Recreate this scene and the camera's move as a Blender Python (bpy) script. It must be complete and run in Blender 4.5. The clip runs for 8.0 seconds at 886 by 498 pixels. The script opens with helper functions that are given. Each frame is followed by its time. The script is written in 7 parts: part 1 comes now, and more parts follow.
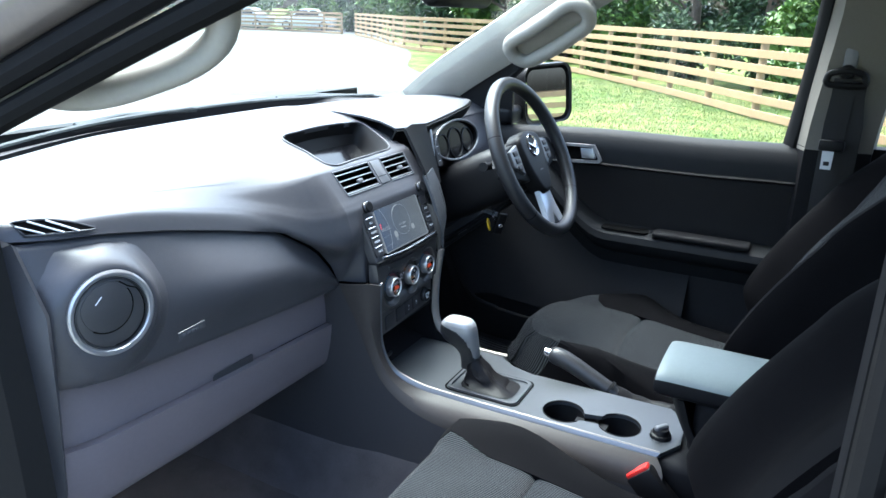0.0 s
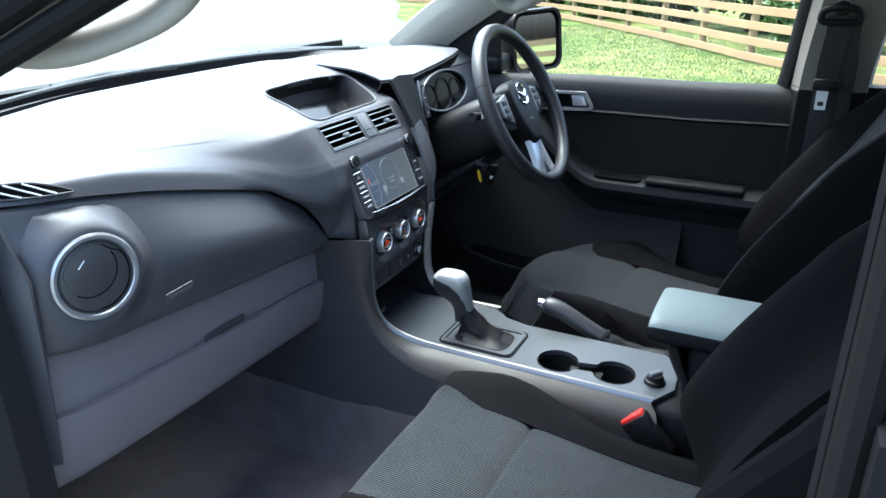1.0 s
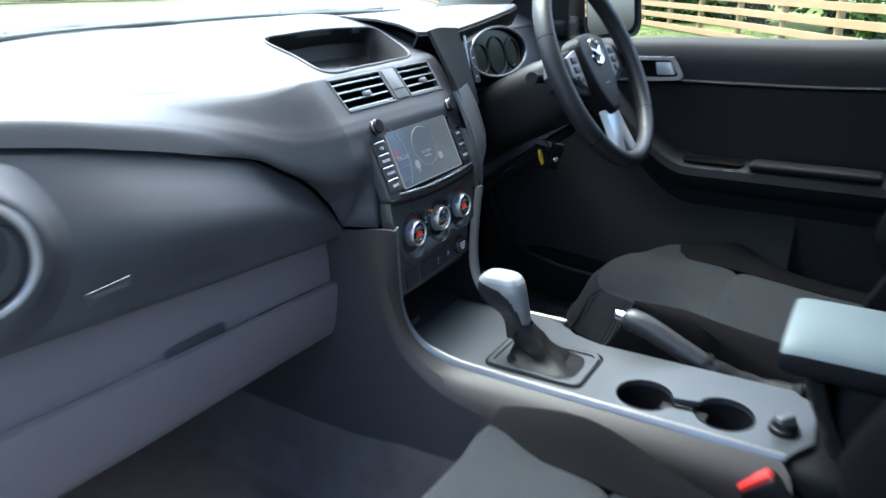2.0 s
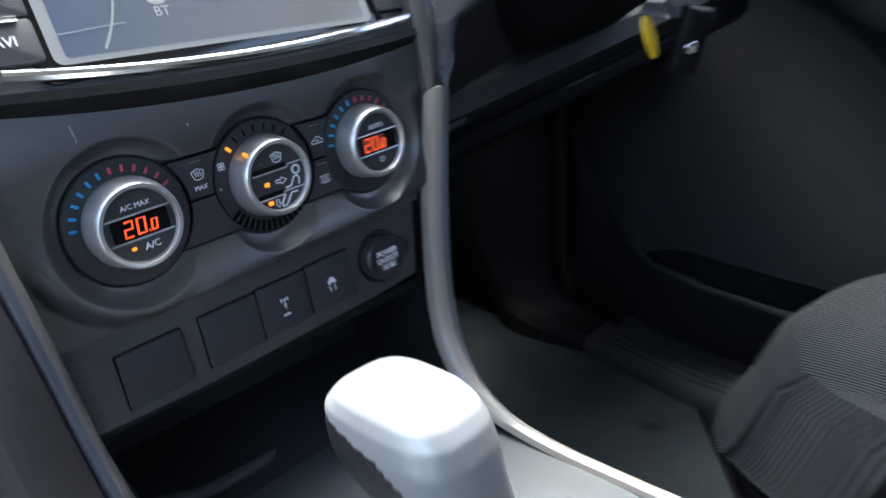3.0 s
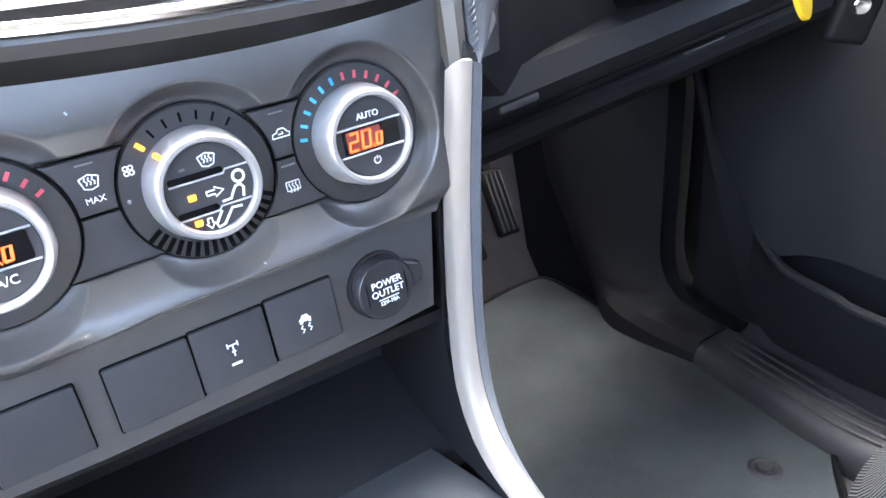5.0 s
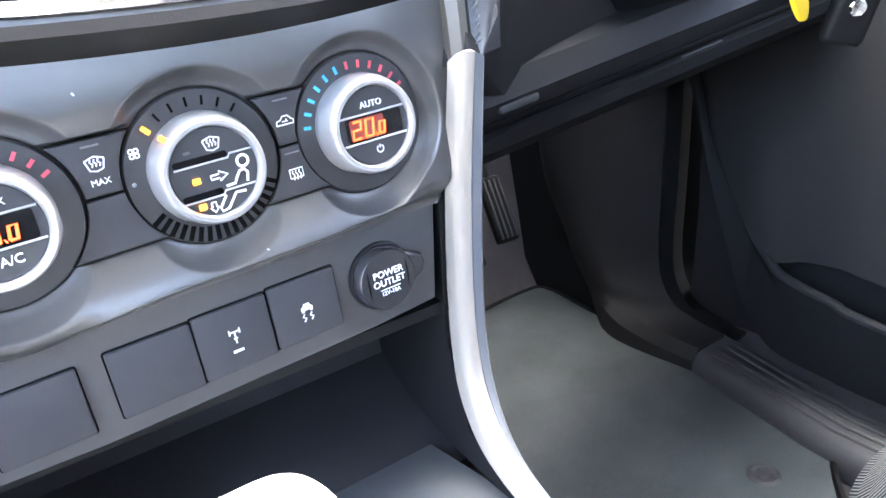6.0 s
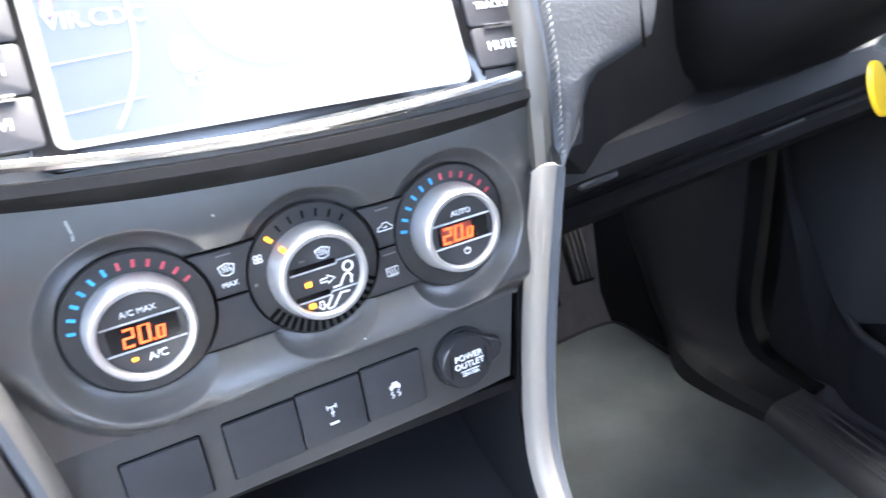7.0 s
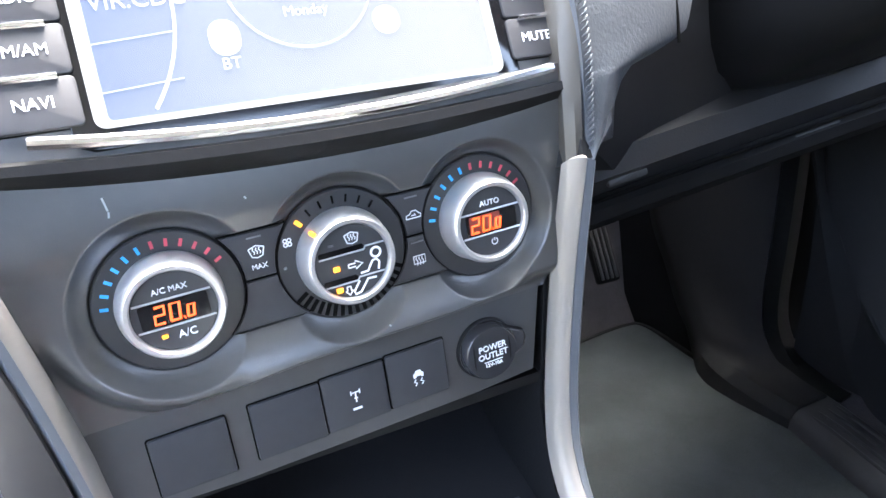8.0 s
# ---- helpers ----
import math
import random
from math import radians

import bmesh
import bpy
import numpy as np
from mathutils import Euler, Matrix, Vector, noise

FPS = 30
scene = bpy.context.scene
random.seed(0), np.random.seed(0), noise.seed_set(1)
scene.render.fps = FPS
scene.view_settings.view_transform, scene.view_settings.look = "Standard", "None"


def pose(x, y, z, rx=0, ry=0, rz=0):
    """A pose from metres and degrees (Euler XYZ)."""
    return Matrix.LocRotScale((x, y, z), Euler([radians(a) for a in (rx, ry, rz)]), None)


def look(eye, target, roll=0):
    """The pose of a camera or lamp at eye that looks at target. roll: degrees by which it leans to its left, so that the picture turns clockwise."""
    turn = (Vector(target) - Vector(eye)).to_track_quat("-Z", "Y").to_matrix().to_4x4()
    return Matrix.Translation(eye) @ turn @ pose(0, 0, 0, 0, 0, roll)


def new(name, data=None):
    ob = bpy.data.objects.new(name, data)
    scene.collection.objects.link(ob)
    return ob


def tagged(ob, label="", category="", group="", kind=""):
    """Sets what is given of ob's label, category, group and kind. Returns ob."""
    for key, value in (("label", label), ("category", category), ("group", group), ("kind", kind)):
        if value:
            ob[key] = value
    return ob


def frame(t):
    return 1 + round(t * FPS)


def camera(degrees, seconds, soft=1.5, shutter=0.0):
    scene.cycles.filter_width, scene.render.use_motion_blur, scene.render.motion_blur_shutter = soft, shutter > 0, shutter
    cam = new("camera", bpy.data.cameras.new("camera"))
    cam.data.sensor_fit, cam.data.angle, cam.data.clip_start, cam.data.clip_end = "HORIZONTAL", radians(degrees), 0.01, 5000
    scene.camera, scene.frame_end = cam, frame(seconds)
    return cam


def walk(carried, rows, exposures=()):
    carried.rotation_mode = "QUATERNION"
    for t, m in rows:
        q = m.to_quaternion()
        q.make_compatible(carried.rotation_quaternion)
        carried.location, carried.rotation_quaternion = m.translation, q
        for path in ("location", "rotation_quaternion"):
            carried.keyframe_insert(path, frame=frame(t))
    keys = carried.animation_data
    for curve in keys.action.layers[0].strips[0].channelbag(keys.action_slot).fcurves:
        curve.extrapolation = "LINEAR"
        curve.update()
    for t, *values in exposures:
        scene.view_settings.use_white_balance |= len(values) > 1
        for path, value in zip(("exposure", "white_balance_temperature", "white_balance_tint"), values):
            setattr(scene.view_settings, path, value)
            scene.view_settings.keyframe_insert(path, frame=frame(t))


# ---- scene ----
cam = camera(63.0, 8.0, soft=1.5, shutter=0.5)
PATH = [
    (0, (-1.223, -0.682, 1.017), (0.473, 0.176, 0.393), 1.6),
    (0.5, (-1.204, -0.686, 1.017), (0.478, 0.172, 0.358), 0.3),
    (1, (-1.206, -0.686, 1.01), (0.456, 0.142, 0.268), 0.0),
    (1.5, (-1.179, -0.682, 0.988), (0.458, 0.191, 0.241), -0.9),
    (2, (-0.932, -0.571, 0.865), (0.658, 0.41, 0.151), -1.2),
    (2.1, (-0.855, -0.527, 0.838), (0.785, 0.375, 0.133), -0.4),
    (2.2, (-0.739, -0.491, 0.778), (0.976, 0.303, 0.124), 0.6),
    (3.3, (-0.142, -0.272, 0.575), (0.972, 1.215, -0.164), -7.6),
    (3.5, (-0.133, -0.257, 0.567), (0.933, 1.244, -0.214), -7.7),
    (3.9, (-0.116, -0.247, 0.57), (0.906, 1.262, -0.253), -7.2),
    (4, (-0.106, -0.25, 0.572), (0.91, 1.267, -0.245), -7.0),
    (4.5, (-0.076, -0.254, 0.575), (0.944, 1.276, -0.213), -6.5),
    (4.7, (-0.067, -0.252, 0.577), (0.926, 1.281, -0.236), -6.2),
    (5.8, (-0.074, -0.256, 0.567), (0.933, 1.297, -0.19), -5.7),
    (6, (-0.074, -0.256, 0.566), (0.936, 1.293, -0.196), -5.6),
    (6.2, (-0.071, -0.258, 0.565), (0.917, 1.304, -0.199), -5.8),
    (6.5, (-0.074, -0.259, 0.571), (0.929, 1.29, -0.199), -5.3),
    (6.7, (-0.075, -0.264, 0.589), (0.927, 1.291, -0.171), -4.0),
    (6.8, (-0.074, -0.267, 0.612), (0.875, 1.302, -0.187), -3.9),
    (7, (-0.081, -0.27, 0.616), (0.755, 1.393, -0.116), -5.3),
    (7.5, (-0.079, -0.271, 0.614), (0.681, 1.426, -0.122), -4.7),
    (8, (-0.084, -0.271, 0.613), (0.694, 1.419, -0.12), -4.3),
]
EXPOSURES = [(0.0, 3.1, 5350, 1), (1.5, 2.93, 5380, 0), (2.2, 3.08, 5450, 0), (3.3, 3.83, 5850, 6), (4.0, 4.33, 6000, 7), (4.5, 5.63, 6100, 8), (4.7, 5.83, 6150, 9), (5.8, 6.33, 6200, 10), (6.6, 6.33, 6200, 10), (7.0, 5.96, 6200, 9), (7.3, 5.6, 6150, 8), (8.0, 5.6, 6150, 8)]
walk(cam, [(t, look(eye, target, roll)) for t, eye, target, roll in PATH], EXPOSURES)

# ---------------------------------------------------------------- world and sun
SUN_TURN, SUN_UP = 30, 66
world = bpy.data.worlds.new("sky")
scene.world = world
world.use_nodes = True
wt = world.node_tree
sky = wt.nodes.new("ShaderNodeTexSky")
sky.sky_type = "NISHITA"
sky.sun_disc = False
sky.sun_elevation = radians(SUN_UP)
sky.sun_rotation = radians(SUN_TURN)
sky.air_density = 0.8
sky.dust_density = 9.0
sky.ozone_density = 0.4
wt.links.new(sky.outputs[0], wt.nodes["Background"].inputs[0])
wt.nodes["Background"].inputs[1].default_value = 0.15
sun = new("sun", bpy.data.lights.new("sun", "SUN"))
sun.data.energy = 0.5
sun.data.angle = radians(48)
sun.data.color = (0.94, 1.0, 1.0)
sun.matrix_world = look((0, 0, 30), (-30 * math.sin(radians(SUN_TURN)), -30 * math.cos(radians(SUN_TURN)), 30 - 30 * math.tan(radians(SUN_UP))))

# ---------------------------------------------------------------- materials
def nodes_of(name):
    m = bpy.data.materials.new(name)
    m.use_nodes = True
    t = m.node_tree
    return m, t, t.nodes["Principled BSDF"]


def noise_tex(t, scale, detail=4.0, coord="Object", rough=0.6):
    c = t.nodes.new("ShaderNodeTexCoord")
    n = t.nodes.new("ShaderNodeTexNoise")
    n.inputs["Scale"].default_value = scale
    n.inputs["Detail"].default_value = detail
    n.inputs["Roughness"].default_value = rough
    t.links.new(c.outputs[coord], n.inputs["Vector"])
    return n


def ramp(t, src, c0, c1, p0=0.3, p1=0.7):
    r = t.nodes.new("ShaderNodeValToRGB")
    r.color_ramp.elements[0].position, r.color_ramp.elements[1].position = p0, p1
    r.color_ramp.elements[0].color, r.color_ramp.elements[1].color = (*c0, 1), (*c1, 1)
    t.links.new(src, r.inputs[0])
    return r


def bump(t, b, height, strength, distance):
    n = t.nodes.new("ShaderNodeBump")
    n.inputs["Strength"].default_value, n.inputs["Distance"].default_value = strength, distance
    t.links.new(height, n.inputs["Height"])
    t.links.new(n.outputs[0], b.inputs["Normal"])
    return n


def surface(name, colour, rough=0.5, metal=0.0, vary=0.12, grain=0.0, grain_scale=900.0, stain=9.0, spec=0.5, coat=0.0, rough_vary=0.06):
    """A plain surface: colour varied at two scales, roughness varied, and a fine grain in relief."""
    m, t, b = nodes_of(name)
    big, small = noise_tex(t, stain, 5.0), noise_tex(t, stain * 17, 3.0)
    mixed = t.nodes.new("ShaderNodeMath")
    mixed.operation = "MULTIPLY_ADD"
    mixed.inputs[1].default_value = 0.5
    half = t.nodes.new("ShaderNodeMath")
    half.operation = "MULTIPLY"
    half.inputs[1].default_value = 0.5
    t.links.new(small.outputs[0], half.inputs[0])
    t.links.new(big.outputs[0], mixed.inputs[0])
    t.links.new(half.outputs[0], mixed.inputs[2])
    lo, hi = [c * (1 - vary) for c in colour], [c * (1 + vary) for c in colour]
    t.links.new(ramp(t, mixed.outputs[0], lo, hi).outputs[0], b.inputs["Base Color"])
    rr = t.nodes.new("ShaderNodeMapRange")
    rr.inputs["To Min"].default_value, rr.inputs["To Max"].default_value = max(0.02, rough - rough_vary), min(1, rough + rough_vary)
    t.links.new(big.outputs[0], rr.inputs[0])
    t.links.new(rr.outputs[0], b.inputs["Roughness"])
    b.inputs["Metallic"].default_value = metal
    b.inputs["Specular IOR Level"].default_value = spec
    b.inputs["Coat Weight"].default_value = coat
    if grain:
        g = noise_tex(t, grain_scale, 2.0)
        bump(t, b, g.outputs[0], grain, 0.0004)
    return m


def glowing(name, colour, strength):
    m, t, b = nodes_of(name)
    b.inputs["Base Color"].default_value = (0.02, 0.02, 0.02, 1)
    b.inputs["Emission Color"].default_value = (*colour, 1)
    b.inputs["Emission Strength"].default_value = strength
    return m


def fabric(name, dark, light, period=0.0, sheen=0.15):
    """Woven cloth; with a period, ribs that run from front to back."""
    m, t, b = nodes_of(name)
    weave = noise_tex(t, 1400, 2.0)
    soft = noise_tex(t, 14, 4.0)
    b.inputs["Roughness"].default_value = 0.92
    b.inputs["Specular IOR Level"].default_value = 0.08
    b.inputs["Sheen Weight"].default_value = sheen
    b.inputs["Sheen Roughness"].default_value = 0.5
    if period:
        c = t.nodes.new("ShaderNodeTexCoord")
        w = t.nodes.new("ShaderNodeTexWave")
        w.wave_type, w.bands_direction, w.wave_profile = "BANDS", "X", "SIN"
        w.inputs["Scale"].default_value = 0.314 / period
        w.inputs["Distortion"].default_value = 0.25
        w.inputs["Detail"].default_value = 1.0
        w.inputs["Detail Scale"].default_value = 4.0
        t.links.new(c.outputs["Object"], w.inputs["Vector"])
        r = ramp(t, w.outputs[0], dark, light, 0.25, 0.8)
        bump(t, b, w.outputs[0], 0.9, 0.0020)
    else:
        r = ramp(t, weave.outputs[0], dark, light, 0.3, 0.7)
        bump(t, b, weave.outputs[0], 0.35, 0.0005)
    mix = t.nodes.new("ShaderNodeMix")
    mix.data_type, mix.blend_type = "RGBA", "MULTIPLY"
    mix.inputs[0].default_value = 1.0
    t.links.new(r.outputs[0], mix.inputs[6])
    t.links.new(ramp(t, soft.outputs[0], (0.8, 0.8, 0.8), (1.1, 1.1, 1.1)).outputs[0], mix.inputs[7])
    t.links.new(mix.outputs[2], b.inputs["Base Color"])
    return m


def glass(name, tint, gloss=1.0):
    m, t, b = nodes_of(name)
    t.nodes.remove(b)
    clear, shine = t.nodes.new("ShaderNodeBsdfTransparent"), t.nodes.new("ShaderNodeBsdfGlossy")
    clear.inputs[0].default_value = (*tint, 1)
    shine.inputs["Roughness"].default_value = 0.02
    lw = t.nodes.new("ShaderNodeLayerWeight")
    p = t.nodes.new("ShaderNodeMath")
    p.operation, p.inputs[1].default_value = "POWER", 5.0
    t.links.new(lw.outputs["Facing"], p.inputs[0])
    f = t.nodes.new("ShaderNodeMapRange")
    f.inputs["To Min"].default_value, f.inputs["To Max"].default_value = 0.04 * gloss, 0.9
    t.links.new(p.outputs[0], f.inputs[0])
    mx = t.nodes.new("ShaderNodeMixShader")
    t.links.new(f.outputs[0], mx.inputs[0])
    t.links.new(clear.outputs[0], mx.inputs[1])
    t.links.new(shine.outputs[0], mx.inputs[2])
    t.links.new(mx.outputs[0], t.nodes["Material Output"].inputs[0])
    return m


M_DASH = surface("dash soft plastic", (0.064, 0.064, 0.071), 0.38, vary=0.08, grain=0.6, grain_scale=700, spec=0.52)
M_LOWER = surface("lower dash plastic", (0.172, 0.152, 0.166), 0.55, vary=0.06, grain=0.3, grain_scale=900)
M_SATIN = surface("satin console trim", (0.050, 0.045, 0.042), 0.42, metal=0.0, vary=0.08, spec=0.18)
M_SILVER = surface("silver trim", (0.52, 0.54, 0.57), 0.32, metal=0.7, vary=0.06)
M_KNOB = surface("bright knob silver", (0.30, 0.31, 0.315), 0.36, metal=0.4, vary=0.03)
M_PLATE = surface("console plate", (0.064, 0.069, 0.075), 0.36, metal=0.3, vary=0.06)
M_PANEL = surface("centre panel plastic", (0.050, 0.050, 0.052), 0.42, vary=0.08, grain=0.15, grain_scale=1500)
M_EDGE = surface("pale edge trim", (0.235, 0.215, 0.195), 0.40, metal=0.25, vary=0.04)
# darker, bluer copy of the edge trim: shade on its turned side
M_EDGESHADE = surface("edge trim, cool shaded copy", (0.15, 0.165, 0.19), 0.34, metal=0.4, vary=0.04)
M_BROWN = surface("warm grey upper strip", (0.046, 0.042, 0.036), 0.45, vary=0.06, grain=0.15, grain_scale=1200)
M_KNEE = surface("knee panel plastic", (0.018, 0.018, 0.020), 0.5, vary=0.1, grain=0.4, grain_scale=700, spec=0.25)
M_MOULD = surface("satin moulded panel", (0.106, 0.106, 0.108), 0.33, metal=0.6, vary=0.05, grain=0.1, grain_scale=1500)
M_STRIP = surface("satin dark strip", (0.15, 0.155, 0.165), 0.38, metal=0.25, vary=0.05)
M_BLACK = surface("black plastic", (0.0065, 0.0065, 0.0072), 0.5, vary=0.15, grain=0.2, spec=0.22)
M_BUTTON = surface("button plastic", (0.040, 0.040, 0.044), 0.45, vary=0.08, grain=0.12, grain_scale=2600, spec=0.25)
M_DISC = surface("scale disc plastic", (0.024, 0.024, 0.026), 0.5, vary=0.08, grain=0.12, grain_scale=2600)
M_FACE = surface("dial face plastic", (0.036, 0.037, 0.041), 0.34, vary=0.08)
M_GLOSSBLACK = surface("gloss black", (0.006, 0.006, 0.007), 0.12, vary=0.1)
M_GAP = surface("dark gap", (0.004, 0.004, 0.004), 0.95, vary=0.1, spec=0.05)
M_BLADE = surface("pale louvre blade", (0.62, 0.64, 0.66), 0.4, vary=0.03)
M_CHROME = surface("chrome", (0.82, 0.82, 0.86), 0.14, metal=1.0, vary=0.01, rough_vary=0.01)
M_CAP = surface("glossy cap plastic", (0.026, 0.026, 0.029), 0.24, vary=0.08)
M_RING = surface("brushed ring", (0.52, 0.52, 0.53), 0.30, metal=0.75, vary=0.02, rough_vary=0.02)
M_LEATHER = surface("wheel leather", (0.017, 0.0175, 0.019), 0.40, vary=0.12, grain=0.5, grain_scale=500)
M_LEATHERPAD = surface("stitched pad leather", (0.056, 0.062, 0.072), 0.45, vary=0.08, grain=0.9, grain_scale=420)
M_BOOT = surface("boot leather", (0.010, 0.0095, 0.010), 0.42, vary=0.15, grain=0.5, grain_scale=450, spec=0.1)
# paler than the lid's sides: light from above is in this colour
M_ARMLIT = surface("armrest vinyl, lit top", (0.150, 0.180, 0.182), 0.50, vary=0.06, grain=0.5, grain_scale=650)
M_DOOR = surface("door plastic", (0.011, 0.011, 0.012), 0.6, vary=0.1, grain=0.4, grain_scale=700, spec=0.08)
M_DOORLOW = surface("lower door plastic", (0.026, 0.026, 0.027), 0.62, vary=0.08, grain=0.4, grain_scale=700, spec=0.05)
M_SILL = surface("sill plastic", (0.055, 0.055, 0.058), 0.42, vary=0.08, grain=0.3, grain_scale=700, spec=0.4)
M_DOORTOP = surface("door top plastic", (0.0125, 0.0135, 0.0150), 0.55, vary=0.08, grain=0.4, grain_scale=700, spec=0.12)
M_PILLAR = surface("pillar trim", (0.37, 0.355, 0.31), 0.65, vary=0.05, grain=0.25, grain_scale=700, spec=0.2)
# the same beige trim at half brightness, shade painted in
M_PILLARSHADE = surface("pillar trim, shaded copy", (0.185, 0.175, 0.150), 0.65, vary=0.05, grain=0.25, grain_scale=700, spec=0.15)
# pale grey instead of black: the sky's reflection is in the colour
M_WIPER = surface("wiper grey with painted sky sheen", (0.16, 0.165, 0.165), 0.5, vary=0.2, spec=0.3)
M_LINER = surface("headliner", (0.52, 0.50, 0.46), 0.9, vary=0.06, grain=0.5, grain_scale=1200)
M_CARPET = fabric("carpet", (0.042, 0.039, 0.042), (0.112, 0.105, 0.110), sheen=0.05)
M_TUNNEL = surface("tunnel plastic", (0.034, 0.0335, 0.037), 0.55, vary=0.08, grain=0.4, grain_scale=700)
M_MAT = fabric("floor mat carpet", (0.046, 0.053, 0.055), (0.085, 0.096, 0.098), sheen=0.08)
M_KNIT = fabric("seat bolster knit", (0.0018, 0.0018, 0.0023), (0.0055, 0.0053, 0.0063), sheen=0.0)
M_RIB = fabric("seat ribbed cloth", (0.006, 0.007, 0.008), (0.038, 0.042, 0.047), period=0.0038, sheen=0.08)
M_RUBBER = surface("rubber seal", (0.009, 0.009, 0.009), 0.75, vary=0.15, spec=0.1)
M_RED = surface("red release button", (0.65, 0.03, 0.025), 0.35, vary=0.05)
M_WEB = surface("belt webbing", (0.012, 0.012, 0.013), 0.7, vary=0.15, grain=0.6, grain_scale=1500)
M_PAINT = surface("dark metallic body paint", (0.20, 0.175, 0.160), 0.30, metal=0.5, coat=0.4, vary=0.08)
M_WHITE = surface("white print", (0.75, 0.77, 0.8), 0.5, vary=0.03)
M_BLUE = surface("blue print", (0.04, 0.35, 0.75), 0.5, vary=0.03)
M_PINK = surface("red print", (0.55, 0.07, 0.10), 0.5, vary=0.03)
M_GREYPRINT = surface("grey print", (0.12, 0.12, 0.13), 0.5, vary=0.03)
M_LED = glowing("orange lamp", (1.0, 0.30, 0.01), 0.13)
M_DIGIT = glowing("red digits", (1.0, 0.085, 0.006), 0.095)
M_DIGITBACK = glowing("digit window", (0.25, 0.02, 0.005), 0.018)
M_YELLOW = surface("yellow tag", (0.85, 0.55, 0.02), 0.45, vary=0.05)
M_GLASS = glass("window glass", (0.93, 0.96, 0.95))
M_WINDSCREEN = glass("windscreen glass", (0.88, 0.94, 0.92))


# ---------------------------------------------------------------- building helpers
def thing(name, label, category, group="", kind="", at=(0, 0, 0)):
    ob = new(name)
    ob.empty_display_size = 0.05
    ob.location = at
    return tagged(ob, label, category, group, kind)


def mesh_of(name, bm, mat, smooth=True, angle=35):
    bmesh.ops.recalc_face_normals(bm, faces=bm.faces)
    for f in bm.faces:
        f.smooth = smooth
    if smooth:
        for e in bm.edges:
            if len(e.link_faces) == 2 and e.calc_face_angle(0) > radians(angle):
                e.smooth = False
    me = bpy.data.meshes.new(name)
    bm.to_mesh(me)
    bm.free()
    me.materials.append(mat)
    return me


def part(name, bm, mat, parent, label="", smooth=True, angle=35):
    """One mesh, built in world places, under a thing or a part."""
    ob = new(name, mesh_of(name, bm, mat, smooth, angle))
    if parent is not None:
        ob.parent = parent
        base = Vector((0, 0, 0))
        p = parent
        while p is not None:
            base += p.location
            p = p.parent
        ob.location = -base
    return tagged(ob, label)


def put_at(ob, m):
    """Sets a part, built about the origin, at a pose of the world."""
    base, p = Vector((0, 0, 0)), ob.parent
    while p is not None:
        base += p.location
        p = p.parent
    ob.matrix_basis = Matrix.Translation(-base) @ m
    return ob


def solo(name, bm, mat, label, category="", kind="", group="", smooth=True):
    ob = new(name, mesh_of(name, bm, mat, smooth))
    return tagged(ob, label, category, group, kind)


def box(c, size, bevel=0.0, m=None, seg=2, bm=None):
    bm = bm or bmesh.new()
    r = bmesh.ops.create_cube(bm, size=1.0)
    vs = r["verts"]
    bmesh.ops.scale(bm, vec=size, verts=vs)
    if bevel:
        es = list({e for v in vs for e in v.link_edges})
        out = bmesh.ops.bevel(bm, geom=es, offset=bevel, segments=seg, affect="EDGES", profile=0.5)
        vs = list({v for v in out["verts"]} | {v for v in vs if v.is_valid})
        vs = [v for v in bm.verts if v.is_valid and (v in set(vs))]
    if m is not None:
        bmesh.ops.transform(bm, matrix=m, verts=vs)
    bmesh.ops.translate(bm, vec=c, verts=vs)
    return bm


def sheet(rows, closed=False, caps=False, bm=None):
    """A skin over rows of points; closed joins each row's end to its start."""
    bm = bm or bmesh.new()
    grid = [[bm.verts.new(p) for p in row] for row in rows]
    n = len(grid[0])
    for a, b in zip(grid, grid[1:]):
        for i in range(n if closed else n - 1):
            j = (i + 1) % n
            bm.faces.new((a[i], a[j], b[j], b[i]))
    if caps:
        bm.faces.new(grid[0])
        bm.faces.new(grid[-1])
    return bm


def thick(bm, t):
    bmesh.ops.recalc_face_normals(bm, faces=bm.faces)
    bmesh.ops.solidify(bm, geom=list(bm.faces), thickness=t)
    return bm


def smooth_line(pts, n, closed=False):
    """n points on a Catmull-Rom curve through pts."""
    P = [Vector(p) for p in pts]
    k = len(P)
    out = []
    total = k if closed else k - 1
    for s in range(n):
        u = s * total / (n if closed else n - 1)
        i = min(int(u), total - 1)
        f = u - i
        g = (lambda j: P[j % k]) if closed else (lambda j: P[max(0, min(k - 1, j))])
        a, b, c, d = g(i - 1), g(i), g(i + 1), g(i + 2)
        out.append(0.5 * (2 * b + (c - a) * f + (2 * a - 5 * b + 4 * c - d) * f * f + (3 * b - a - 3 * c + d) * f ** 3))
    return out


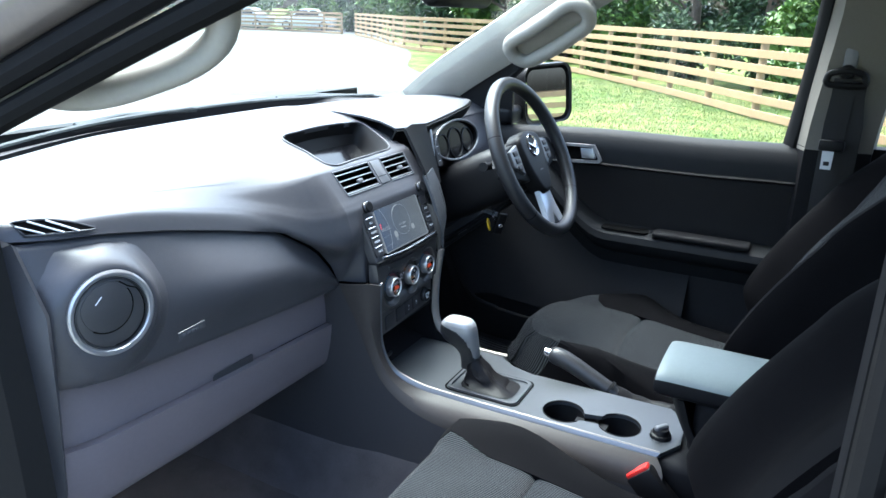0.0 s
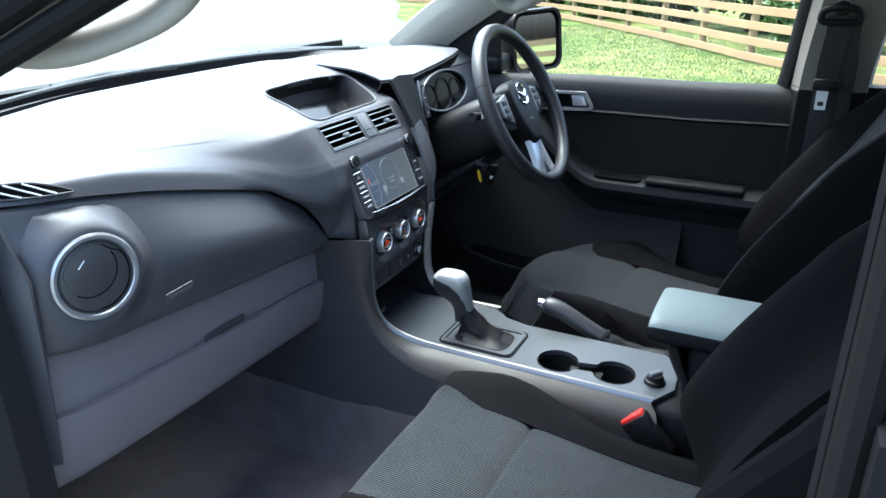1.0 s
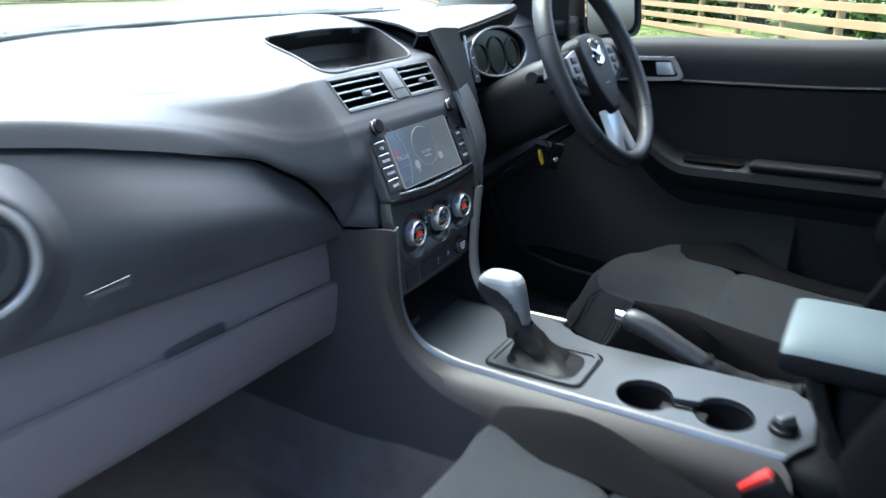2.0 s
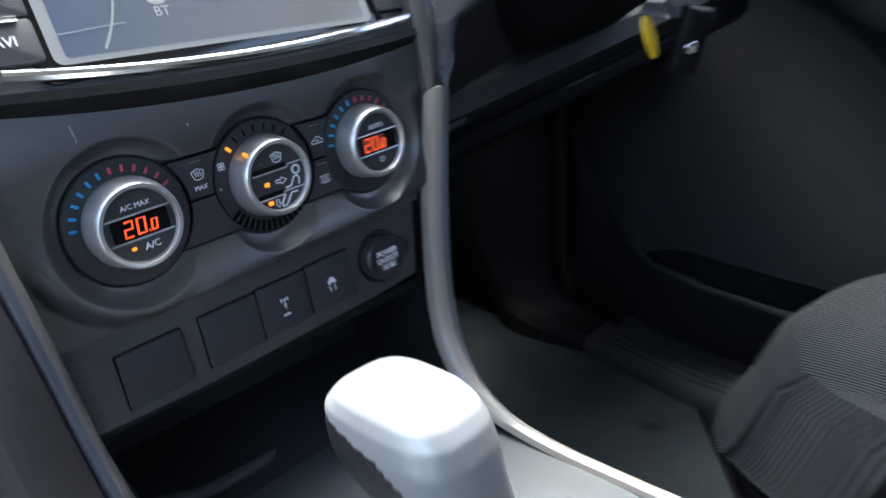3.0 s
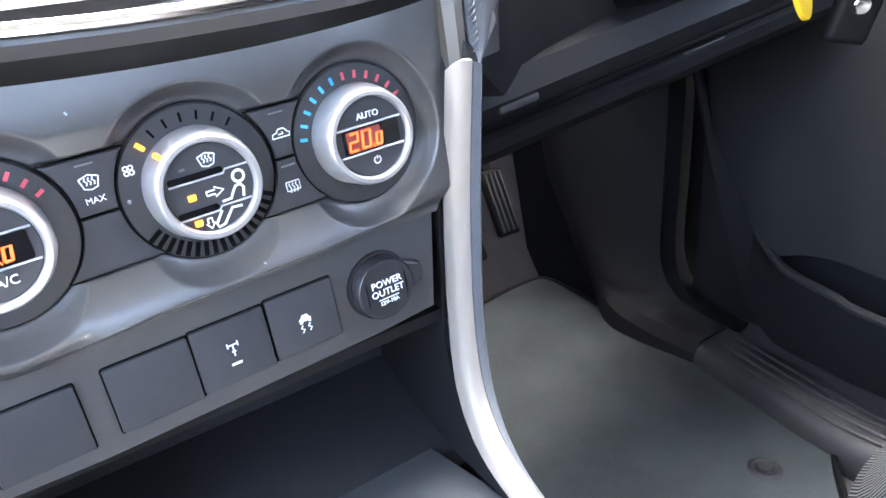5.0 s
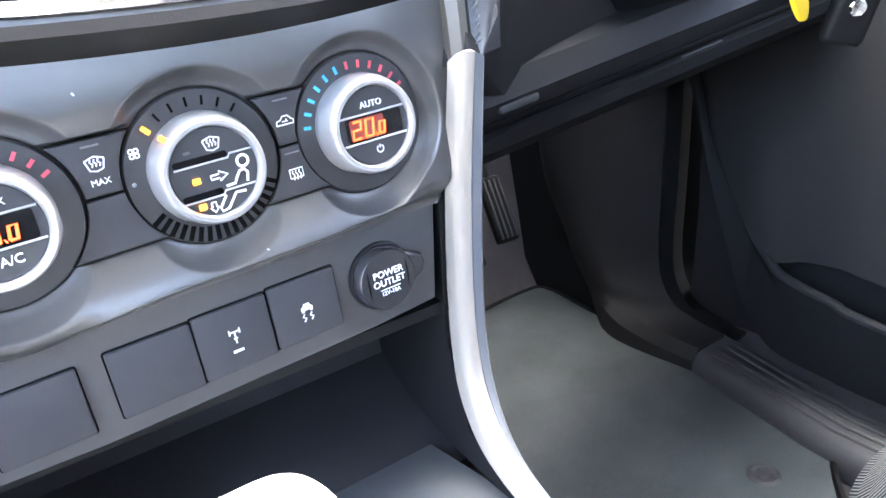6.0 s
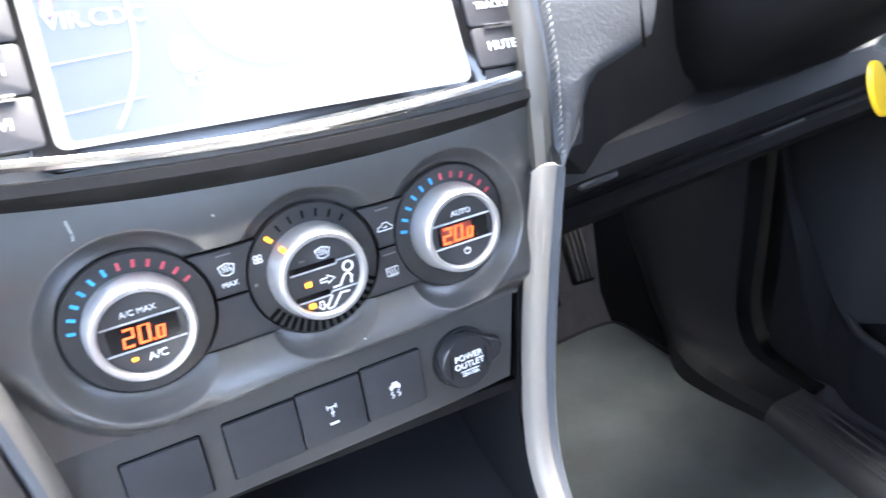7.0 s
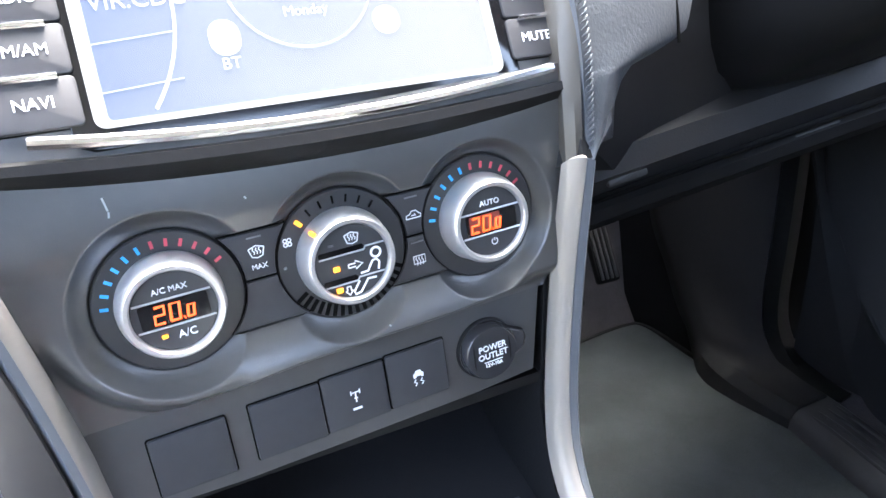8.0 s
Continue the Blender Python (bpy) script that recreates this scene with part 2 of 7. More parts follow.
def tube(pts, radius, seg=10, closed=False, caps=True, squash=1.0, up=None, bm=None):
    """A round or flattened bar along points; radius may be a list."""
    P = [Vector(p) for p in pts]
    k = len(P)
    rows = []
    side = None
    for i, p in enumerate(P):
        a, b = (P[i - 1], P[(i + 1) % k]) if closed else (P[max(0, i - 1)], P[min(k - 1, i + 1)])
        d = (b - a).normalized()
        if up is not None:
            side = d.cross(Vector(up)).normalized()
        elif side is None:
            side = d.orthogonal().normalized()
        else:
            side = (side - d * side.dot(d)).normalized()
        top = side.cross(d)
        r = radius[i] if isinstance(radius, (list, tuple)) else radius
        rows.append([p + side * r * math.cos(2 * math.pi * j / seg) + top * r * squash * math.sin(2 * math.pi * j / seg) for j in range(seg)])
    if closed:
        rows.append(rows[0])
        bm = sheet(rows, closed=True, bm=bm)
        bmesh.ops.remove_doubles(bm, verts=bm.verts, dist=1e-6)
        return bm
    return sheet(rows, closed=True, caps=caps, bm=bm)


def turned(profile, m, seg=48, bm=None, arc=None):
    """A body turned about the local z axis of m, from (radius, height) pairs; arc: (start, end) degrees."""
    bm = bm or bmesh.new()
    rows = []
    full = arc is None
    a0, a1 = (0, 360) if full else arc
    for j in range(seg if full else seg + 1):
        a = radians(a0 + (a1 - a0) * j / seg)
        rows.append([m @ Vector((r * math.cos(a), r * math.sin(a), h)) for r, h in profile])
    if full:
        rows.append(rows[0])
    b2 = sheet(rows)
    bmesh.ops.remove_doubles(b2, verts=b2.verts, dist=1e-6)
    me = bpy.data.meshes.new("tmp")
    b2.to_mesh(me)
    b2.free()
    bm.from_mesh(me)
    bpy.data.meshes.remove(me)
    return bm


def slab(outline, depth, m, bevel=0.0, bm=None, seg=2):
    """A flat plate: an outline of (x, y) in the plane of m, raised by depth along its z."""
    b2 = bmesh.new()
    lo = [b2.verts.new((x, y, 0)) for x, y in outline]
    f = b2.faces.new(lo)
    out = bmesh.ops.extrude_face_region(b2, geom=[f])
    up = [v for v in out["geom"] if isinstance(v, bmesh.types.BMVert)]
    bmesh.ops.translate(b2, vec=(0, 0, depth), verts=up)
    if bevel:
        top = [e for e in b2.edges if all(v in set(up) for v in e.verts)]
        bmesh.ops.bevel(b2, geom=top, offset=bevel, segments=seg, affect="EDGES", profile=0.5)
    bmesh.ops.transform(b2, matrix=m, verts=b2.verts)
    if bm is None:
        return b2
    me = bpy.data.meshes.new("tmp")
    b2.to_mesh(me)
    b2.free()
    bm.from_mesh(me)
    bpy.data.meshes.remove(me)
    return bm


def rounded(w, h, r, n=5, cx=0.0, cy=0.0):
    pts = []
    for sx, sy, a0 in ((1, 1, 0), (-1, 1, 90), (-1, -1, 180), (1, -1, 270)):
        for i in range(n):
            a = radians(a0 + 90 * i / (n - 1))
            pts.append((cx + sx * (w / 2 - r) + r * math.cos(a), cy + sy * (h / 2 - r) + r * math.sin(a)))
    return pts


def frame_plate(outer, inner, depth, m):
    """A plate with one hole; outer and inner have equally many points."""
    n = len(outer)
    rows = [[m @ Vector((x, y, 0)) for x, y in outer], [m @ Vector((x, y, depth)) for x, y in outer],
            [m @ Vector((x, y, depth)) for x, y in inner], [m @ Vector((x, y, 0)) for x, y in inner]]
    return sheet(rows, closed=True)


def writing(text, size, m, mat, parent, name="lettering", depth=0.0003, align="CENTER", spacing=1.0):
    """Raised print lying in the plane of m, its baseline centred on m."""
    cu = bpy.data.curves.new("letters", "FONT")
    cu.body, cu.size, cu.extrude, cu.align_x, cu.align_y = text, size, depth, align, "CENTER"
    cu.space_character = spacing
    cu.resolution_u = 3
    tmp = bpy.data.objects.new("letters", cu)
    me = bpy.data.meshes.new_from_object(tmp)
    bpy.data.objects.remove(tmp)
    bm = bmesh.new()
    bm.from_mesh(me)
    bpy.data.meshes.remove(me)
    bmesh.ops.transform(bm, matrix=m, verts=bm.verts)
    return part(name, bm, mat, parent, smooth=False)


def lerp(a, b, f):
    return a + (b - a) * f


def ease(a, b, v):
    f = max(0.0, min(1.0, (v - a) / (b - a)))
    return f * f * (3 - 2 * f)


def table(pairs, v):
    if v <= pairs[0][0]:
        return pairs[0][1]
    for (a, p), (b, q) in zip(pairs, pairs[1:]):
        if v <= b:
            return lerp(p, q, (v - a) / (b - a))
    return pairs[-1][1]


def facing(x, y, z, lean=0.0):
    """A plane that faces the rear of the cabin; local x goes to the driver, local y up, leaning forward at its top."""
    return pose(x, y, z, 90 - lean)


# ---------------------------------------------------------------- ground and surroundings
GROUND = -0.5


def grass_material():
    m, t, b = nodes_of("grass")
    big, mid, small = noise_tex(t, 0.35, 5.0), noise_tex(t, 2.6, 6.0), noise_tex(t, 30.0, 6.0)
    r1 = ramp(t, big.outputs[0], (0.065, 0.125, 0.026), (0.175, 0.195, 0.080), 0.38, 0.62)
    r2 = ramp(t, mid.outputs[0], (0.55, 0.62, 0.55), (1.45, 1.25, 1.3), 0.36, 0.66)
    r3 = ramp(t, small.outputs[0], (0.45, 0.5, 0.4), (1.6, 1.5, 1.4), 0.3, 0.72)
    last = r1.outputs[0]
    for r in (r2, r3):
        mix = t.nodes.new("ShaderNodeMix")
        mix.data_type, mix.blend_type = "RGBA", "MULTIPLY"
        mix.inputs[0].default_value = 1.0
        t.links.new(last, mix.inputs[6])
        t.links.new(r.outputs[0], mix.inputs[7])
        last = mix.outputs[2]
    t.links.new(last, b.inputs["Base Color"])
    b.inputs["Roughness"].default_value = 0.95
    b.inputs["Specular IOR Level"].default_value = 0.1
    bump(t, b, small.outputs[0], 1.0, 0.05)
    return m


M_GRASS = grass_material()
M_ROAD = surface("pale gravel drive", (0.078, 0.083, 0.078), 0.9, vary=0.5, grain=0.9, grain_scale=60, stain=0.35)
M_FENCE = surface("sawn pine rail", (0.32, 0.215, 0.110), 0.75, vary=0.2, grain=0.5, grain_scale=120, stain=2.5)
M_POST = surface("round pine post", (0.34, 0.25, 0.14), 0.8, vary=0.25, grain=0.5, grain_scale=120, stain=3)
M_BARK = surface("bark", (0.10, 0.075, 0.055), 0.9, vary=0.3, grain=0.8, grain_scale=40, stain=4)


def leaf_material(name, dark, light):
    m, t, b = nodes_of(name)
    g = t.nodes.new("ShaderNodeNewGeometry")
    r = ramp(t, g.outputs["Random Per Island"], dark, light, 0.0, 1.0)
    t.links.new(r.outputs[0], b.inputs["Base Color"])
    b.inputs["Roughness"].default_value = 0.5
    b.inputs["Subsurface Weight"].default_value = 0.0
    return m


M_LEAF = leaf_material("broad leaves", (0.03, 0.08, 0.015), (0.16, 0.26, 0.05))
M_BLADEGRASS = leaf_material("grass blades", (0.065, 0.125, 0.026), (0.145, 0.185, 0.062))
M_NEEDLE = leaf_material("dark hedge leaves", (0.012, 0.035, 0.012), (0.05, 0.10, 0.03))

bm = bmesh.new()
bmesh.ops.create_grid(bm, x_segments=60, y_segments=60, size=600)
for v in bm.verts:
    v.co.z = GROUND
solo("ground", bm, M_GRASS, "mown green grass with dry patches", "grass", "structure")

near = smooth_line([(-14, 15, 0), (-2, 12, 0), (4.5, 9.8, 0), (6.5, 8.0, 0), (8.5, 6.0, 0), (11, 5.6, 0), (14, 7.2, 0), (17, 9.8, 0), (24, 13.8, 0), (37, 23, 0), (60, 40, 0)], 60)
far_side = smooth_line([(-30, 34, 0), (-12, 40, 0), (6, 46, 0), (20, 45, 0), (29, 40, 0), (36, 34, 0), (41, 32, 0), (50, 38, 0), (66, 50, 0)], 60)
bm = sheet([[(p.x, p.y, GROUND + 0.012) for p in near], [(p.x, p.y, GROUND + 0.012) for p in far_side]])
thick(bm, 0.01)
apron = sheet([[(x, y, GROUND + 0.012) for x in np.linspace(-26, 5.5, 12)] for y in (-22, -12, -4, 2, 6, 9.5)])
thick(apron, 0.01)
me_tmp = bpy.data.meshes.new("tmp")
apron.to_mesh(me_tmp)
apron.free()
bm.from_mesh(me_tmp)
bpy.data.meshes.remove(me_tmp)
solo("road", bm, M_ROAD, "pale sunlit gravel driveway", "driveway", "structure")


def grass_tufts(count, seed):
    """Short uneven blades on the lawn beside the fence."""
    rng = random.Random(seed)
    verts, faces = [], []
    for _ in range(count):
        x = rng.uniform(6.5, 17.0)
        y = rng.uniform(-6.0, 7.0) + max(0.0, x - 11.0) * 0.3
        h, a = rng.uniform(0.012, 0.038), rng.random() * 6.28
        w, lean = 0.004 + 0.04 * h, rng.uniform(-0.04, 0.04)
        k = len(verts)
        cx, sx_ = math.cos(a) * w, math.sin(a) * w
        verts += [(x - cx, y - sx_, GROUND), (x + cx, y + sx_, GROUND), (x + lean, y + lean * 0.6, GROUND + h)]
        faces.append((k, k + 1, k + 2))
    me = bpy.data.meshes.new("grass_tufts")
    me.from_pydata(verts, [], faces)
    me.materials.append(M_BLADEGRASS)
    return tagged(new("grass_tufts", me), "short green grass blades on the lawn", "grass", kind="stuff")


def build_fence(line, label, rails=6, height=1.30, spacing=1.6):
    fence = thing("fence", label, "fence")
    pts = smooth_line(line, 200)
    posts, acc = [pts[0]], 0.0
    for a, b in zip(pts, pts[1:]):
        acc += (b - a).length
        if acc >= spacing:
            posts.append(b)
            acc = 0.0
    for i, p in enumerate(posts):
        part("post", turned([(0.0, -0.2), (0.065, -0.2), (0.062, height - 0.05), (0.055, height - 0.03), (0.0, height - 0.03)], pose(p.x, p.y, GROUND), 12), M_POST, fence)
    for a, b in zip(posts, posts[1:]):
        d = (b - a)
        n = Vector((-d.y, d.x, 0)).normalized()
        if n.x > 0:
            n = -n
        yaw = math.degrees(math.atan2(d.y, d.x))
        for k in range(rails):
            z = GROUND + 0.10 + (height - 0.16) * k / (rails - 1)
            c = (a + b) / 2 + n * 0.085
            part("rail", box((c.x, c.y, z + 0.01 * math.sin(i + k)), (d.length + 0.02, 0.028, 0.122), 0.004, pose(0, 0, 0, 0, 0, yaw), 1), M_FENCE, fence)
    return fence


grass_tufts(120000, 3)
build_fence([(8.0, -16.0, 0), (8.2, -9.0, 0), (8.7, -4.0, 0), (9.7, -1.5, 0), (11.0, -0.24, 0), (12.2, 0.58, 0), (14.2, 1.9, 0), (16.4, 3.6, 0), (18.9, 5.6, 0), (21.6, 8.6, 0), (25.5, 14.7, 0), (32, 20.4, 0), (37, 25, 0)], "new pale pine post and rail fence on grass")
build_fence([(37, 26, 0), (38, 30, 0), (33, 40, 0), (22, 50, 0)], "distant grey weathered rail fence beyond the drive", spacing=2.4)


def leaves(count, spread, size, rng, shape):
    """Many small folded leaves inside an uneven crown."""
    verts, faces = [], []
    for _ in range(count):
        c = shape(rng)
        d = Vector((rng.gauss(0, 1), rng.gauss(0, 1), rng.gauss(0, 0.7))).normalized()
        s = d.orthogonal().normalized()
        s.rotate(Matrix.Rotation(rng.random() * 6.28, 3, d))
        l = size * rng.uniform(0.6, 1.4)
        w = l * 0.45
        k = len(verts)
        up = d.cross(s) * w * 0.3
        verts += [c - d * l, c + s * w + up, c + d * l, c - s * w + up]
        faces += [(k, k + 1, k + 2), (k, k + 2, k + 3)]
    return verts, faces


def tree(name, at, height, width, mat, seed, label, count, size, cone=False, low=0.0):
    rng = random.Random(seed)
    x, y = at
    t = thing(name, label, "tree" if name == "tree" else "hedge", at=(x, y, GROUND))
    bmt = tube([(x, y, GROUND - 0.1), (x + 0.1, y, GROUND + height * 0.4), (x, y + 0.1, GROUND + height * 0.85)], [0.16 + height * 0.01, 0.11, 0.03], 9)
    for k in range(7):
        a, h = rng.random() * 6.28, GROUND + height * rng.uniform(0.25, 0.75)
        e = Vector((x + math.cos(a) * width * 0.35, y + math.sin(a) * width * 0.35, h + height * 0.15))
        tube([(x, y, h), (e + Vector((x, y, h))) / 2 + Vector((0, 0, 0.1)), e], [0.06, 0.04, 0.015], 6, bm=bmt)
    part("trunk", bmt, M_BARK, t)
    blobs = []
    for _ in range(26):
        f = rng.random()
        a = rng.random() * 6.28
        rad = (1 - f) * 0.5 + 0.08 if cone else 0.5 * math.sqrt(max(0.05, 1 - (2 * f - 1) ** 2))
        q = rng.uniform(0.3, 1.0) * rad * width
        blobs.append((Vector((x + q * math.cos(a), y + q * math.sin(a), GROUND + low + f * (height - low))), rng.uniform(0.12, 0.22) * width))

    def shape(r):
        c, s = r.choice(blobs)
        d = Vector((r.gauss(0, 1), r.gauss(0, 1), r.gauss(0, 0.8))).normalized()
        return c + d * s * r.uniform(0.6, 1.05)

    v, f = leaves(count, width, size, rng, shape)
    me = bpy.data.meshes.new("crown")
    me.from_pydata(v, [], f)
    me.materials.append(mat)
    ob = new("crown", me)
    ob.parent = t
    ob.location = (-x, -y, -GROUND)
    return t



def parked_car(at, yaw, paint, label, length=4.3):
    """A small saloon seen far off: body and cabin swept along its length, windows and wheels of their own."""
    car = thing("parked_car", label, "car", group="cars beyond the fence", at=(at[0], at[1], GROUND))
    m = pose(at[0], at[1], GROUND, 0, 0, yaw)
    h = length / 2
    body = []
    for x, w, z0, z1 in ((-h, 0.62, 0.45, 0.80), (-h + 0.12, 0.78, 0.28, 0.92), (-h + 0.9, 0.86, 0.22, 0.97), (0.0, 0.88, 0.22, 0.95), (h - 1.1, 0.86, 0.22, 0.92), (h - 0.15, 0.76, 0.26, 0.74), (h, 0.60, 0.40, 0.62)):
        body.append([m @ Vector((x, sy * w * k, z)) for sy, k, z in ((-1, 0.92, z0), (-1, 1.0, lerp(z0, z1, 0.55)), (-1, 0.88, z1), (0, 1, z1 + 0.03), (1, 0.88, z1), (1, 1.0, lerp(z0, z1, 0.55)), (1, 0.92, z0))])
    part("body", sheet(body, closed=True, caps=True), paint, car)
    cabin = []
    for x, w, z in ((-h + 0.75, 0.70, 0.95), (-h + 1.25, 0.62, 1.42), (-0.1, 0.62, 1.47), (0.35, 0.62, 1.42), (h - 1.15, 0.72, 0.93)):
        cabin.append([m @ Vector((x, sy * w * k, zz)) for sy, k, zz in ((-1, 1.12, 0.90), (-1, 1.0, max(0.91, z - 0.04)), (0, 1, z + 0.02), (1, 1.0, max(0.91, z - 0.04)), (1, 1.12, 0.90))])
    part("cabin", sheet(cabin, closed=True, caps=True), paint, car)
    for sy in (-1, 1):
        for x0, x1 in ((-h + 1.25, -0.35), (-0.25, h - 1.55)):
            quad = [m @ Vector(p) for p in ((x0 - 0.12, sy * 0.752, 1.00), (x1 + 0.12, sy * 0.752, 1.00), (x1 - 0.05, sy * 0.672, 1.34), (x0 + 0.06, sy * 0.672, 1.34))]
            part("window", thick(sheet([quad[:2], quad[3:1:-1]]), 0.02), M_GLOSSBLACK, car, "dark side window")
        for x in (-h + 0.85, h - 0.85):
            wheel_at = m @ pose(x, sy * 0.80, 0.31, 90)
            tyre = part("wheel", turned([(0.20, -0.09), (0.29, -0.09), (0.31, -0.05), (0.31, 0.05), (0.29, 0.09), (0.20, 0.09)], wheel_at, 20), M_RUBBER, car, "black tyre")
            part("rim", turned([(0.0, -0.07), (0.20, -0.085), (0.20, 0.085), (0.0, 0.07)], wheel_at, 16), M_SILVER, tyre, "silver rim")


M_CARWHITE = surface("white car paint", (0.72, 0.73, 0.74), 0.3, coat=0.5, vary=0.03)
M_CARSILVER = surface("silver car paint", (0.42, 0.44, 0.46), 0.3, metal=0.4, coat=0.5, vary=0.03)
parked_car((41.6, 37.8), 105, M_CARSILVER, "silver car parked beyond the distant fence")
parked_car((42.6, 33.0), 120, M_CARWHITE, "white car parked beyond the distant fence")

# a dark clipped conifer row stands behind the fence, with lighter shrubs between
for i, (x, y, h, w, kind) in enumerate([
    (11.6, -7.5, 4.6, 3.4, 1), (12.4, -3.9, 4.8, 3.4, 1), (14.2, -0.9, 4.2, 2.6, 0), (17.2, 0.6, 5.4, 3.2, 1), (19.6, 2.6, 5.2, 3.0, 1), (20.6, 4.6, 4.4, 3.0, 0),
    (24.0, 7.6, 3.4, 3.6, 0), (26, 10.5, 3.4, 3.8, 0), (31, 15, 3.4, 4.2, 1), (36, 19, 3.6, 4.6, 0), (40, 23, 3.6, 5.0, 0), (43, 28, 3.8, 5.0, 1),
    (46, 34, 4, 6, 0), (45, 41, 4, 6, 0), (40, 48, 4, 6, 1), (33, 55, 4.5, 7, 0), (22, 60, 4.5, 7, 0), (10, 62, 4.5, 8, 0), (-4, 60, 4.5, 8, 1), (-18, 56, 4.5, 8, 0)]):
    far = math.hypot(x, y) > 24
    tree("tree", (x, y), h, w, M_NEEDLE if kind else M_LEAF, 40 + i,
         "dense dark conifer behind the rail fence" if kind else "light green leafy shrub behind the rail fence",
         6000 if far else 15000, (0.24 if far else 0.11) * (0.8 if kind else 1.0), cone=False)

# ---------------------------------------------------------------- car shell
WS_BASE = smooth_line([(-0.74, 0.40, 0.77), (-0.50, 0.52, 0.775), (-0.25, 0.59, 0.78), (0.0, 0.61, 0.78), (0.25, 0.59, 0.78), (0.50, 0.52, 0.775), (0.74, 0.40, 0.77)], 25)
WS_TOP = smooth_line([(-0.60, -0.20, 1.17), (0.0, -0.12, 1.21), (0.60, -0.20, 1.17)], 25)
bm = sheet([[a.lerp(b, f) for a, b in zip(WS_BASE, WS_TOP)] for f in (0, 0.25, 0.5, 0.75, 1)])
ws = solo("windshield", bm, M_WINDSCREEN, "clear curved windscreen with faint dashboard reflections", "windscreen", "structure")
ws.visible_shadow = False

# roof and headliner
def roof_z(x, y):
    return 1.24 - 0.09 * (abs(x) / 0.66) ** 3


rows = [[(x, y + (0.06 * (1 - (x / 0.62) ** 2) if y > -0.2 else 0), roof_z(x, y)) for x in np.linspace(-0.66, 0.66, 21)] for y in (-0.19, -0.5, -0.9, -1.3, -1.7)]
solo("ceiling", thick(sheet(rows), 0.035), M_LINER, "pale cloth headliner", "headliner", "structure")

bm = bmesh.new()
box((0, -1.74, 0.40), (1.48, 0.04, 0.80), bm=bm)
box((0, -1.74, 1.16), (1.48, 0.04, 0.14), bm=bm)
for sx in (-1, 1):
    box((sx * 0.68, -1.74, 0.945), (0.12, 0.04, 0.29), bm=bm)
solo("wall_rear", bm, M_DOOR, "plain dark rear cab wall with a window", "cab wall", "structure", smooth=False)
for sx in (-1, 1):
    bm = bmesh.new()
    box((sx * 0.745, -1.23, 0.38), (0.05, 0.94, 0.72), bm=bm)
    box((sx * 0.72, -1.66, 0.95), (0.05, 0.10, 0.42), bm=bm)
    solo("wall_side", bm, M_DOOR, "plain dark rear door trim", "door trim", "structure", smooth=False)

# floor with tunnel, sills and firewall
rows = []
for y in np.linspace(-1.72, 0.70, 52):
    row = []
    for x in np.linspace(-0.74, 0.74, 61):
        z = 0.0 + 0.042 * ease(-0.3, 0.05, y) + 0.34 * ease(0.57, 0.70, y)
        z += 0.21 * (1 - ease(0.10, 0.20, abs(x)))
        z += 0.05 * ease(0.66, 0.74, abs(x))
        row.append((x, y, z - 0.022 + 0.004 * math.sin(23 * x) * math.cos(17 * y)))
    rows.append(row)
solo("floor", thick(sheet(rows), 0.02), M_CARPET, "dark carpeted cabin floor and tunnel", "carpet", "structure")
bm = box((0, 0.66, 0.52), (1.50, 0.04, 0.52))
solo("wall_front", bm, M_BLACK, "dark firewall under the dashboard", "firewall", "structure")


# unseen plain block, added to stop light crossing under the dash
solo("wall_centre", box((-0.015, 0.395, 0.44), (0.245, 0.49, 0.44), 0.01), M_BLACK, "plain dark housing behind the centre panel", "housing", "structure")

# ---------------------------------------------------------------- dashboard
CREASE = [(-0.735, (0.125, 0.742)), (-0.627, (0.120, 0.731)), (-0.514, (0.118, 0.708)), (-0.406, (0.115, 0.681)), (-0.277, (0.110, 0.644)), (-0.196, (0.100, 0.594)), (-0.164, (0.092, 0.553)), (-0.145, (0.089, 0.515))]


def pair(tab, v):
    return table([(a, p[0]) for a, p in tab], v), table([(a, p[1]) for a, p in tab], v)


def ws_y(x):
    return 0.60 - 0.36 * abs(x) ** 2.2 / 0.74 ** 2.2 * 0.55


def end_round(x):
    """The passenger end of the dashboard rounds forward."""
    d = max(0.0, -0.640 - x)
    return 3.2 * d * d


RIDGE = [(0.04, -0.172), (0.07, -0.182), (0.11, -0.195), (0.15, -0.206), (0.19, -0.219), (0.23, -0.238), (0.27, -0.264), (0.30, -0.288), (0.34, -0.320), (0.60, -0.42)]
MID = [(0.565, 0.765), (0.48, 0.789), (0.38, 0.797), (0.30, 0.794), (0.24, 0.783), (0.185, 0.762), (0.130, 0.740), (0.109, 0.732), (0.0985, 0.722), (0.069, 0.683), (0.058, 0.669), (0.050, 0.652), (0.042, 0.60), (0.040, 0.515)]
NP = 96


def mid_z(y):
    """Height of the middle pad at a place from front to rear."""
    line = smooth_line([(a, b, 0) for a, b in MID], 160)
    return table([(p.x, p.y) for p in line[::-1]], y)


